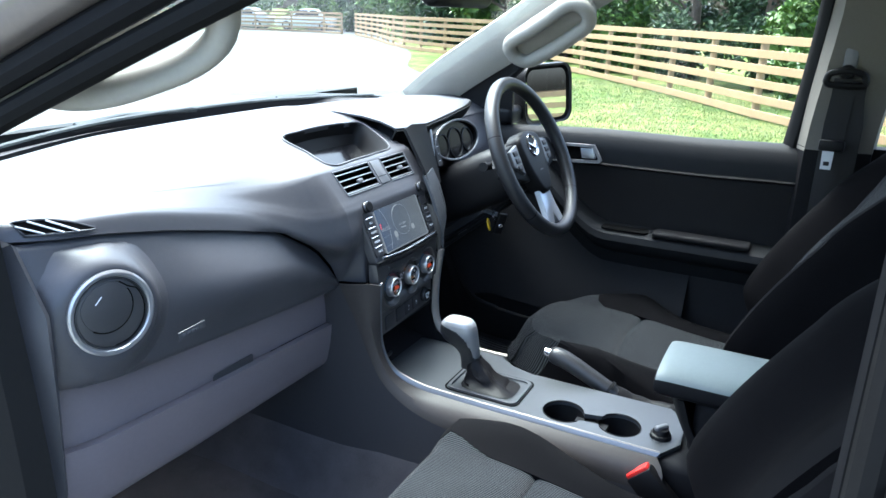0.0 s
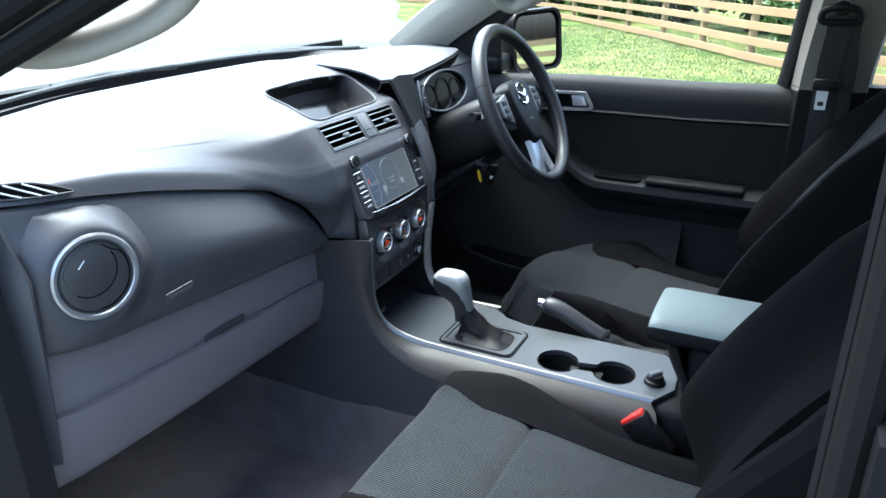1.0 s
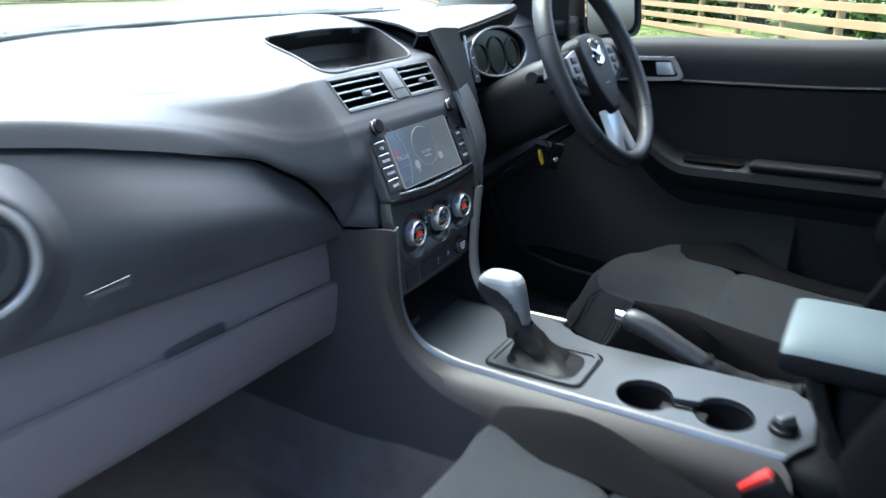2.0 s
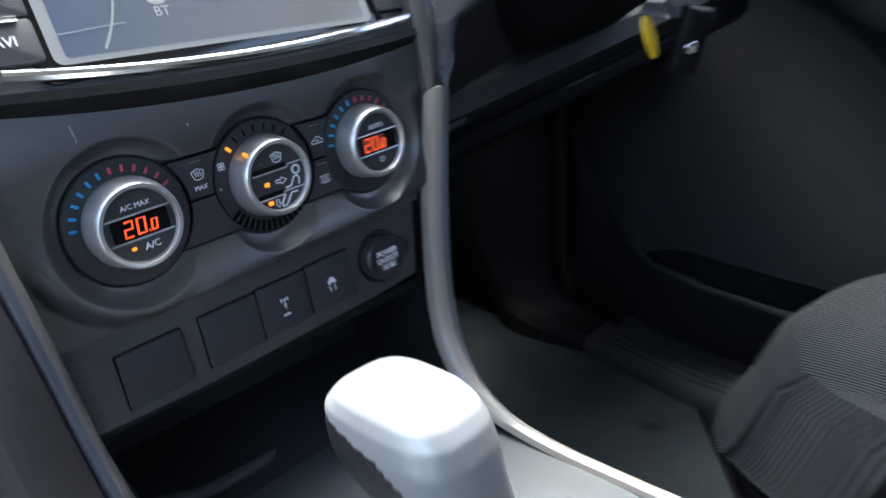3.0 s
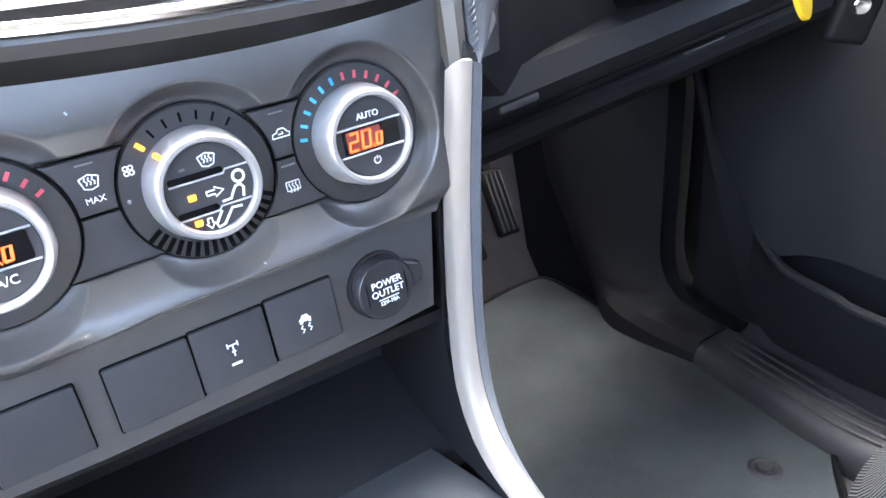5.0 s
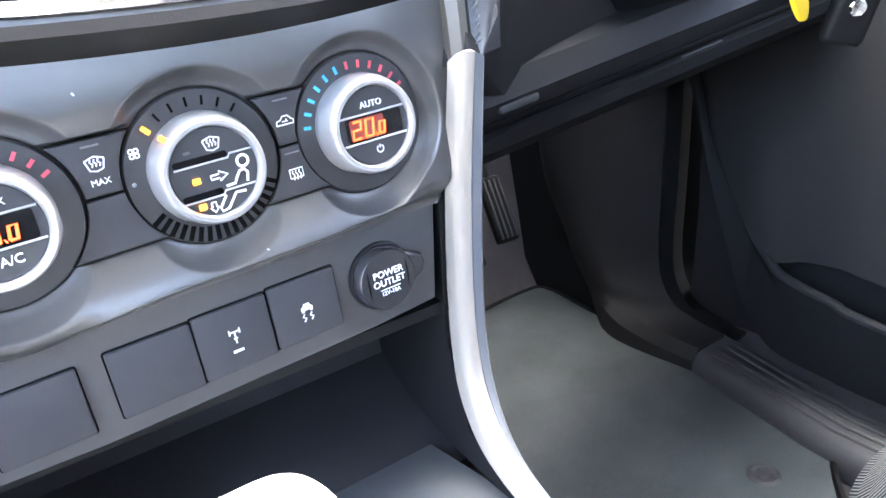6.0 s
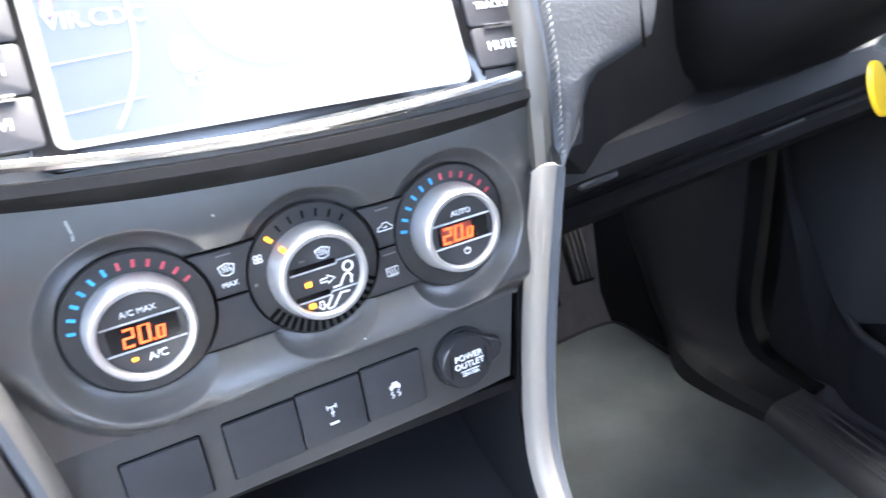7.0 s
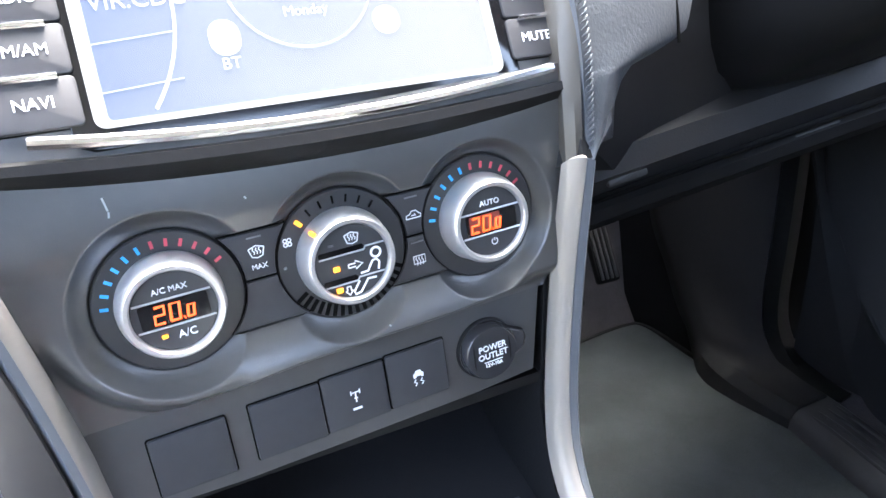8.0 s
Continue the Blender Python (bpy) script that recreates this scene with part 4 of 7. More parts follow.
# black bulge under the screen
lip = []
for x in np.linspace(-0.126, 0.126, 29):
    s = 1 - (x / 0.126) ** 2
    lip.append([rm @ Vector((x, -0.053 - 0.006 * s, -0.004)), rm @ Vector((x, -0.0565 - 0.0062 * s, 0.004 + 0.002 * s)), rm @ Vector((x, -0.0600 - 0.0070 * s, 0.0035 + 0.002 * s)), rm @ Vector((x, -0.0640 - 0.0080 * s, -0.003)), rm @ Vector((x, -0.0650 - 0.0080 * s, -0.02))])
part("lower_lip", sheet(lip), M_BLACK, radio, "gloss black lip under the screen")

# ---------------------------------------------------------------- climate panel
climate = thing("climate_control_panel", "dark climate panel with three silver-ringed dials", "climate control", at=(0, 0.02, 0.5))
PL = 3.0
pm = facing(0, 0.0112, 0.4985, PL) @ Matrix.Translation((0, 0.002, 0)) @ Matrix.Rotation(radians(2.35), 4, "Z")
EDGE_LEFT = [(-0.047, -0.1190), (-0.028, -0.1220), (-0.005, -0.1257), (0.02, -0.130), (0.062, -0.129)]
EDGE_RIGHT = [(-0.047, 0.099), (-0.040, 0.1045), (-0.01, 0.110), (0.02, 0.1145), (0.062, 0.1195)]
DIAL_X = (-0.0735, -0.0012, 0.0662)
DIALS = tuple(zip(DIAL_X, (0.0402, 0.0385, 0.0368)))
DISC = 0.0296


def soft_min(p, q, k):
    h = max(k - abs(p - q), 0.0) / k
    return min(p, q) - h * h * k * 0.25


SLOPES = ((0.76, 0.76), (1.00, 0.74), (0.98, 0.82))


def relief(x, y):
    """Height of the moulded panel: flat brow, recessed button band, sloping ledge and a bowl round each dial."""
    brow = 0.0055 - 0.0022 * ease(0.03, 0.062, y) - 0.0012 * ease(0.030, 0.0208, y)
    low = -0.0430 - 0.0026 * ease(0.055, 0.0, abs(x - DIAL_X[0])) + 0.0025 * ease(0.03, 0.09, x)
    g = min(1.0, max(0.0, (-0.0231 - y) / (-0.0231 - low)))
    ledge = -0.0008 + 0.0082 * math.sin(g * 1.40)
    ledge = lerp(ledge, -0.0040, ease(low + 0.0024, low - 0.0030, y))
    inner = lerp(brow, -0.0035, 1 - ease(0.0196, 0.0210, y)) if y > -0.0231 else ledge
    right = lerp(0.0046, -0.0040, ease(-0.034, -0.0455, y))
    z = inner
    if x < -0.050:
        lip = lerp(0.0066, -0.0040, ease(0.0402, 0.0500, math.hypot(x - DIAL_X[0], y + 0.001)))
        z = lerp(inner, lerp(brow, lip, ease(0.004, -0.026, y)), ease(-0.050, -0.074, x))
    elif x > 0.072:
        z = lerp(inner, right, ease(0.073, 0.096, x))
    for (cx, rim), (up, down) in zip(DIALS, SLOPES):
        r = math.hypot(x - cx, y + 0.001)
        if r < rim + 0.008:
            slope = lerp(down, up, ease(-0.012, 0.012, y))
            u = max(0.0, r - DISC)
            cone = -0.0024 + u * slope * (0.35 + 0.9 * u / 0.009) - 0.004 * ease(DISC + 0.0004, DISC - 0.002, r)
            z = soft_min(z, cone, 0.0005)
    return z


def panel_mesh():
    ys = list(np.linspace(-0.047, -0.0236, 52)) + [-0.0231, -0.0226] + list(np.linspace(-0.0218, 0.0192, 80)) + [0.0196, 0.0204, 0.0212] + list(np.linspace(0.0220, 0.062, 72))
    xs = np.linspace(0, 1, 380)
    rows = []
    for y in ys:
        xl, xr = table(EDGE_LEFT, y), table(EDGE_RIGHT, y)
        row = [(xl, y, -0.014)]
        for f in xs:
            x = lerp(xl, xr, f)
            edge = ease(0.0, 0.0022, min(x - xl, xr - x))
            row.append((x, y, lerp(-0.0035, relief(x, y), edge)))
        row.append((xr, y, -0.014))
        rows.append(row)
    verts = [tuple(pm @ Vector(p)) for row in rows for p in row]
    n = len(rows[0])
    faces = [(i * n + j, i * n + j + 1, (i + 1) * n + j + 1, (i + 1) * n + j) for i in range(len(rows) - 1) for j in range(n - 1)]
    me = bpy.data.meshes.new("panel")
    me.from_pydata(verts, [], faces)
    me.materials.append(M_MOULD)
    me.polygons.foreach_set("use_smooth", [True] * len(me.polygons))
    ob = new("panel", me)
    ob.parent = climate
    ob.location = -climate.location
    return tagged(ob, "satin grey moulded panel with round bowls")


panel_mesh()


def strokes(lines, width, m, mat, parent, name="icon", lift=0.0):
    """Thin raised lines in the plane of m, joined into one icon."""
    bm = bmesh.new()
    for pts in lines:
        tube([m @ Vector((x, y, lift)) for x, y in pts], width, 5, squash=0.4, bm=bm, up=m.to_3x3() @ Vector((0, 0, 1)))
    return part(name, bm, mat, parent)


def ring_line(cx, cy, r, n=16, a0=0, a1=360):
    return arc_pts(cx, cy, r, a0, a1, n)


DIGIT_LINES = {"2": [(0.08, 1.0), (0.92, 1.0), (0.92, 0.5), (0.08, 0.5), (0.08, 0.0), (0.92, 0.0)], "0": [(0.08, 0.0), (0.08, 1.0), (0.92, 1.0), (0.92, 0.0), (0.06, 0.0)]}


def digits(m, parent, h=0.0088):
    """The reading 20.0 in squared digits, the last one smaller."""
    for k, c in enumerate("200"):
        s = h if k < 2 else h * 0.68
        ox = -0.0095 + 0.0074 * k if k < 2 else 0.0062
        w = s * 0.62
        strokes([[(ox + x * w + 0.0010 * y, -h / 2 + y * s) for x, y in DIGIT_LINES[c]]], 0.00062, m, M_DIGIT, parent, "digit")
    strokes([[(0.0046, -h / 2), (0.0052, -h / 2 + 0.0003)]], 0.0008, m, M_DIGIT, parent, "point")


DEFROST = [[(-0.5, 0.25), (0, 0.42), (0.5, 0.25)], [(-0.5, 0.25), (-0.34, -0.3), (0, -0.4), (0.34, -0.3), (0.5, 0.25)]] + [[(x, -0.15), (x + 0.06, 0.0), (x - 0.06, 0.12), (x, 0.28)] for x in (-0.2, 0.0, 0.2)]
DEMIST = [[(-0.5, 0.35), (0.5, 0.35), (0.5, -0.3), (-0.5, -0.3), (-0.5, 0.35)]] + [[(x, -0.45), (x + 0.07, -0.1), (x - 0.07, 0.1), (x, 0.25)] for x in (-0.25, 0.0, 0.25)]
CARLOOP = [[(-0.55, -0.2), (-0.5, 0.05), (-0.25, 0.12), (-0.1, 0.32), (0.25, 0.32), (0.45, 0.08), (0.58, 0.02), (0.55, -0.2), (-0.55, -0.2)], [(-0.15, 0.0), (0.2, 0.0), (0.1, 0.12)]]
AXLES = [[(-0.34, 0.42), (0.34, 0.42)], [(-0.34, 0.60), (-0.34, 0.24)], [(0.34, 0.60), (0.34, 0.24)], [(0, 0.42), (0, -0.40)], [(-0.14, -0.06), (0.14, -0.06)]]
SKID = [[(-0.0017, -0.0024), (-0.0026, -0.0036), (-0.0012, -0.0044), (-0.0022, -0.0058)], [(0.0017, -0.0024), (0.0008, -0.0036), (0.0022, -0.0044), (0.0012, -0.0058)]]
POWER = [ring_line(0, 0, 0.4, 14, 120, 420), [(0, 0.1), (0, 0.5)]]
FAN = [ring_line(0.22, 0.22, 0.2, 8), ring_line(-0.22, 0.22, 0.2, 8), ring_line(0.22, -0.22, 0.2, 8), ring_line(-0.22, -0.22, 0.2, 8)]


def scaled(lines, s, cx=0.0, cy=0.0, flip=1):
    return [[(cx + flip * x * s, cy + y * s) for x, y in l] for l in lines]


def barrel(m, h, seg=72):
    """The turned side of a knob, wider at its foot, with six shallow finger hollows."""
    rows = []
    for j in range(seg + 1):
        a = 2 * math.pi * j / seg
        dip = max(0.0, math.cos(3 * a - 0.6)) ** 3
        row = []
        for k, (r, z) in enumerate(((0.0202, 0.0), (0.0209, 0.0010), (0.0211, 0.0030), (0.0209, 0.0058), (0.0204, 0.0086), (0.0198, 0.0112), (0.0191, h - 0.0008), (0.0184, h), (0.0169, h), (0.0163, h - 0.0010), (0.0160, h - 0.0030))):
            rr = r - (0.0014 * dip if 2 <= k <= 4 else 0.0)
            row.append(m @ Vector((rr * math.cos(a), rr * math.sin(a), z)))
        rows.append(row)
    bm = sheet(rows)
    bmesh.ops.remove_doubles(bm, verts=bm.verts, dist=1e-6)
    return bm


def dial(cx, kind, label):
    m = pm @ Matrix.Translation((cx, -0.001, -0.002))
    big = kind != "mode"
    R = 0.0290
    d = part("dial", barrel(m, 0.0146), M_RING, climate, label)
    part("scale_disc", turned([(0.0200, 0.0012), (R - 0.0006, 0.0012), (R, 0.0006), (R + 0.0003, -0.0005)], m, 64), M_DISC, d, "dark scale disc")
    part("face", turned([(0.0, 0.0124), (0.0158, 0.0124), (0.0163, 0.0118)], m, 56), M_FACE, d, "dark dial face")
    fm = m @ Matrix.Translation((0, 0, 0.0127)) @ Matrix.Diagonal((0.77, 0.77, 1, 1))
    if big:
        part("display_window", slab(rounded(0.0335, 0.0128, 0.0015), 0.0002, fm), M_GLOSSBLACK, d, "gloss black display", smooth=False)
        for y in (0.0072, -0.0072):
            wv = math.sqrt(0.0203 ** 2 - y * y)
            part("divider", tube([fm @ Vector((-wv, y, 0)), fm @ Vector((wv, y, 0))], 0.00045, 5), M_SILVER, d)
        part("lit_window", slab(rounded(0.0205, 0.0112, 0.001, cx=-0.001 if kind == "left" else -0.0045), 0.0001, fm @ Matrix.Translation((0, 0, 0.0003))), M_GLOSSBLACK if kind == "left" else M_DIGITBACK, d, smooth=False)
        digits(fm @ Matrix.Translation((-0.001 if kind == "left" else -0.0045, 0, 0.0005)), d)
        n = 12
        for k in range(n):
            a = radians(lerp(171, 30, k / (n - 1)))
            c = m @ Vector((0.0243 * math.cos(a), 0.0243 * math.sin(a), 0.0011))
            t = part("tick", box((0, 0, 0), (0.0031, 0.0013, 0.0006)), M_BLUE if k < 6 else M_PINK, d, smooth=False)
            put_at(t, m @ pose(0.0243 * math.cos(a), 0.0243 * math.sin(a), 0.0011, 0, 0, math.degrees(a)))
        if kind == "left":
            writing("A/C MAX", 0.0042, fm @ pose(0, 0.0118, 0.0001), M_WHITE, d)
            writing("A/C", 0.0057, fm @ pose(0.0035, -0.0128, 0.0001), M_WHITE, d)
            put_at(part("indicator", box((0, 0, 0), (0.0028, 0.0018, 0.0006), 0.0002), M_LED, d, "lit orange indicator"), fm @ pose(-0.0075, -0.0118, 0.0002))
        else:
            writing("AUTO", 0.0047, fm @ pose(0, 0.0118, 0.0001), M_WHITE, d)
            strokes(scaled(POWER, 0.0048, 0.001, -0.0126), 0.00030, fm, M_WHITE, d)
    else:
        for y, x0, x1, xe in ((0.0068, -0.0182, 0.0075, 0.0195), (-0.0098, -0.0178, 0.0015, 0.0180)):
            part("divider_groove", slab(rounded(x1 - x0, 0.0030, 0.0013, cx=(x0 + x1) / 2, cy=y), 0.0003, fm), M_GLOSSBLACK, d, smooth=False)
            part("divider", tube([fm @ Vector((x0, y - 0.0022, 0)), fm @ Vector((x1, y - 0.0022, 0)), fm @ Vector((x1 + 0.0012, y - 0.0005, 0)), fm @ Vector((xe, y - 0.0005, 0))], 0.00038, 5), M_SILVER, d)
        strokes(scaled(DEFROST, 0.0080, 0.0018, 0.0127), 0.00030, fm, M_WHITE, d)
        strokes([[(-0.0026, -0.0018), (0.0014, -0.0018), (0.0014, -0.0004), (0.0056, -0.0028), (0.0014, -0.0052), (0.0014, -0.0038), (-0.0026, -0.0038), (-0.0026, -0.0018)]], 0.00034, fm, M_WHITE, d)
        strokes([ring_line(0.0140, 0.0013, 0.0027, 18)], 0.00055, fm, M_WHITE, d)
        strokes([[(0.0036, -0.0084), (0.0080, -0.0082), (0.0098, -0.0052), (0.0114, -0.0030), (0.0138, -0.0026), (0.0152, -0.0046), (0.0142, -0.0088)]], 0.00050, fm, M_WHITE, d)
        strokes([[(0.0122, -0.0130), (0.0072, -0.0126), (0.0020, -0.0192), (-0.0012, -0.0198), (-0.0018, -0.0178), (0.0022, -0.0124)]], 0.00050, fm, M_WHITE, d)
        strokes([[(-0.0056, -0.0142), (-0.0034, -0.0142), (-0.0034, -0.0166), (-0.0024, -0.0166), (-0.0045, -0.0192), (-0.0066, -0.0166), (-0.0056, -0.0166), (-0.0056, -0.0142)]], 0.00034, fm, M_WHITE, d)
        for x, y in ((-0.0095, -0.0026), (-0.0098, -0.0150)):
            put_at(part("indicator", box((0, 0, 0), (0.0036, 0.0028, 0.0006), 0.0003), M_LED, d, "lit orange indicator"), fm @ pose(x, y, 0.0002))
        put_at(part("unlit_indicator", box((0, 0, 0), (0.0030, 0.0012, 0.0005), 0.0002), M_GREYPRINT, d), fm @ pose(-0.0105, 0.0112, 0.0002))
        for k in range(7):
            a = radians(lerp(133, 50, k / 6))
            t = part("tick", box((0, 0, 0), (0.0034, 0.0016 if k == 0 else 0.0009, 0.0008)), M_LED if k == 0 else M_GAP, d, smooth=False)
            put_at(t, m @ pose(0.0246 * math.cos(a), 0.0246 * math.sin(a), 0.0011, 0, 0, math.degrees(a)))
        strokes(scaled(FAN, 0.0040, -0.0228, 0.0112), 0.0003, m, M_WHITE, d, lift=0.0012)
        part("sensor_hole", turned([(0, 0.0012), (0.0008, 0.0012)], m @ Matrix.Translation((-0.0258, 0.0005, 0)), 10), M_SILVER, d)
        for k in range(17):
            a = radians(lerp(214, 333, k / 16))
            t = part("slot", box((0, 0, 0), (0.0058, 0.0018, 0.0012)), M_GAP, d, smooth=False)
            put_at(t, m @ pose(0.0256 * math.cos(a), 0.0256 * math.sin(a), 0.0010, 0, 0, math.degrees(a)))
        put_at(part("pointer", box((0, 0, 0), (0.0030, 0.0018, 0.002), 0.0005), M_LED, d, "lit orange pointer"), m @ pose(0.0206 * math.cos(radians(133)), 0.0206 * math.sin(radians(133)), 0.0110, 0, 0, 133))
    return d


dial(DIAL_X[0], "left", "silver-ringed temperature dial reading 20.0")
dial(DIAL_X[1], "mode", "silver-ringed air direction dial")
dial(DIAL_X[2], "right", "silver-ringed temperature dial reading 20.0")
# push buttons between the dials, their sides hollowed to the round discs
def between(xa, xb, y0, y1, inset):
    """An outline between two discs, from y0 up to y1."""
    r = 0.0293
    left = [(xa + math.sqrt(r * r - y * y) + inset, y) for y in np.linspace(y0 + inset, y1 - inset, 8)]
    right = [(xb - math.sqrt(r * r - y * y) - inset, y) for y in np.linspace(y0 + inset, y1 - inset, 8)]
    return left + right[::-1]


for xa, xb, icon_x in ((DIAL_X[0], DIAL_X[1], -0.0372), (DIAL_X[1], DIAL_X[2], 0.0328)):
    part("button_gap", slab(between(xa, xb, -0.0225, 0.0195, 0.0), 0.0012, pm @ Matrix.Translation((0, 0, -0.0018))), M_GAP, climate, smooth=False)
    for y0, y1, icon, sc in ((-0.0012, 0.0195, DEFROST if xa < -0.01 else CARLOOP, 0.0064), (-0.0225, -0.0015, None if xa < -0.01 else DEMIST, 0.0056)):
        b = part("button", slab(between(xa, xb, y0, y1, 0.0005), 0.0020, pm @ Matrix.Translation((0, 0, -0.0014)), 0.0005), M_BUTTON, climate, "dark push button")
        yc = (y0 + y1) / 2
        if icon:
            strokes(scaled(icon, sc, icon_x, yc + (0.0012 if icon is DEFROST else -0.001)), 0.00028, pm, M_WHITE, b, lift=0.0008)
            put_at(part("button_mark", box((0, 0, 0), (0.006, 0.0006, 0.0004)), M_GREYPRINT, b), pm @ pose(icon_x, yc + 0.0075, 0.0008))
        if icon is DEFROST:
            writing("MAX", 0.0031, pm @ pose(icon_x, yc - 0.0052, 0.0008), M_WHITE, b)

# ---------------------------------------------------------------- switch row and power outlet
row = thing("switch_panel", "dark row of four square switches under the climate panel", "switch panel", at=(0, 0.02, 0.425))
sw = facing(0, 0.0128, 0.4255, 3)
part("backing", slab([(-0.126, 0.036), (-0.1225, 0.02), (-0.1140, -0.0215), (-0.06, -0.0225), (0.06, -0.018), (0.094, -0.0150), (0.100, 0.033)], 0.008, sw @ Matrix.Translation((0, 0, -0.008)), 0.0015), M_PANEL, row, "dark grey backing")
for cx, cy, w, icon in ((-0.0787, -0.0017, 0.0325, None), (-0.0363, 0.0006, 0.0322, None), (-0.0041, 0.0024, 0.0312, AXLES), (0.0278, 0.0043, 0.0308, SKID)):
    sm = sw @ Matrix.Translation((cx, cy, 0)) @ Matrix.Rotation(radians(2.0), 4, "Z")
    part("switch_gap", slab(rounded(w + 0.0012, 0.0292, 0.0012, 3), 0.0003, sm), M_GAP, row, smooth=False)
    s = part("switch", slab(rounded(w - 0.0002, 0.0278, 0.001, 3), 0.0020, sm, 0.0005), M_BUTTON, row, "blank dark switch" if icon is None else "dark switch with a white symbol")
    if icon is AXLES:
        strokes(scaled(AXLES, 0.0062, -0.0003, 0.0004), 0.00036, sm, M_WHITE, s, lift=0.0022)
        put_at(part("lettering", box((0, 0, 0), (0.0044, 0.0011, 0.0003)), M_WHITE, s), sm @ pose(-0.0004, -0.0056, 0.0021))
    elif icon:
        strokes(SKID, 0.00036, sm, M_WHITE, s, lift=0.0022)
        part("icon", slab([(-0.0024, -0.0022), (-0.0026, -0.0002), (-0.0016, 0.0004), (-0.0011, 0.0016), (0.0014, 0.0016), (0.0019, 0.0004), (0.0028, -0.0002), (0.0026, -0.0022), (0.0016, -0.0022), (0.0013, -0.0014), (-0.0010, -0.0014), (-0.0013, -0.0022)], 0.0003, sm @ Matrix.Translation((-0.0002, 0.0006, 0.0020))), M_WHITE, s, smooth=False)
om = sw @ Matrix.Translation((0.0658, 0.0064, 0)) @ Matrix.Rotation(radians(2.0), 4, "Z") @ Matrix.Scale(0.86, 4)
outlet = thing("power_outlet", "round dark power outlet cap with white lettering", "power outlet", at=(0.0685, 0.01, 0.431))
part("collar", turned([(0.0188, 0.0), (0.0184, 0.0018), (0.0176, 0.0022), (0.0173, 0.001)], om, 40), M_BLACK, outlet)
part("cap", turned([(0.0172, 0.002), (0.0170, 0.0075), (0.0158, 0.0092), (0.0, 0.0100)], om, 40), M_CAP, outlet, "domed cap")
part("tab", slab([(0.009, -0.0120), (0.0175, -0.0075), (0.0235, -0.0040), (0.0252, 0.0010), (0.0240, 0.0060), (0.0185, 0.0085), (0.010, 0.0130)], 0.0060, om @ Matrix.Translation((0, 0, 0.0012)), 0.0026, seg=4), M_CAP, outlet, "pull tab")
for k in (-1, 1):
    part("cap_seam", tube([om @ Vector((k * (0.0105 + 0.0012 * math.cos(v)), 0.0125 * math.sin(v), 0.0097 - 0.0012 * abs(math.sin(v)))) for v in np.linspace(-1.1, 1.1, 12)], 0.00035, 5), M_GAP, outlet)
writing("POWER", 0.0052, om @ pose(0, 0.0042, 0.0101), M_WHITE, outlet)
writing("OUTLET", 0.0052, om @ pose(0, -0.0008, 0.0101), M_WHITE, outlet)
writing("12V-10A", 0.0032, om @ pose(0, -0.0066, 0.0100), M_WHITE, outlet)
put_at(part("line", box((0, 0, 0), (0.012, 0.0004, 0.0004)), M_WHITE, outlet), om @ pose(0, -0.0044, 0.0100))

# ---------------------------------------------------------------- centre console
console = thing("centre_console", "grey centre console with satin sides and silver edging", "centre console", at=(0, -0.3, 0.05))
IN_L = [(0.1285, 0.003, 0.522), (0.1175, 0.012, 0.455), (0.1075, 0.014, 0.385), (0.0990, -0.004, 0.338), (0.0970, -0.060, 0.316), (0.0990, -0.150, 0.312), (0.1030, -0.350, 0.314), (0.1060, -0.535, 0.316)]
EDGE_L = [(0.1400, -0.004, 0.522), (0.1290, 0.003, 0.455), (0.1190, 0.004, 0.383), (0.1120, -0.018, 0.333), (0.1080, -0.067, 0.310), (0.1080, -0.150, 0.306), (0.1120, -0.350, 0.308), (0.1140, -0.537, 0.310)]
IN = [(0.1085, 0.003, 0.522), (0.1065, 0.012, 0.455), (0.1028, 0.012, 0.392), (0.0992, 0.002, 0.354), (0.0975, -0.022, 0.328), (0.0975, -0.066, 0.315), (0.0990, -0.150, 0.312), (0.1030, -0.350, 0.314), (0.1060, -0.535, 0.316)]
EDGE = [(0.1195, -0.004, 0.522), (0.1182, 0.003, 0.455), (0.1148, 0.003, 0.390), (0.1120, -0.008, 0.349), (0.1095, -0.033, 0.322), (0.1080, -0.074, 0.309), (0.1080, -0.150, 0.306), (0.1120, -0.350, 0.308), (0.1140, -0.537, 0.310)]
OUTER = [(0.1500, 0.085, 0.512), (0.1505, 0.050, 0.450), (0.1510, 0.022, 0.390), (0.1510, -0.012, 0.330), (0.1500, -0.060, 0.292), (0.1460, -0.120, 0.268), (0.1430, -0.200, 0.258), (0.1420, -0.350, 0.255), (0.1420, -0.550, 0.260)]
OUTER_R = [(0.1260, 0.050, 0.512), (0.1250, 0.050, 0.450), (0.1210, 0.045, 0.380), (0.1170, 0.025, 0.325), (0.1130, -0.020, 0.288), (0.1130, -0.090, 0.268), (0.1160, -0.180, 0.258), (0.1240, -0.350, 0.255), (0.1240, -0.550, 0.260)]
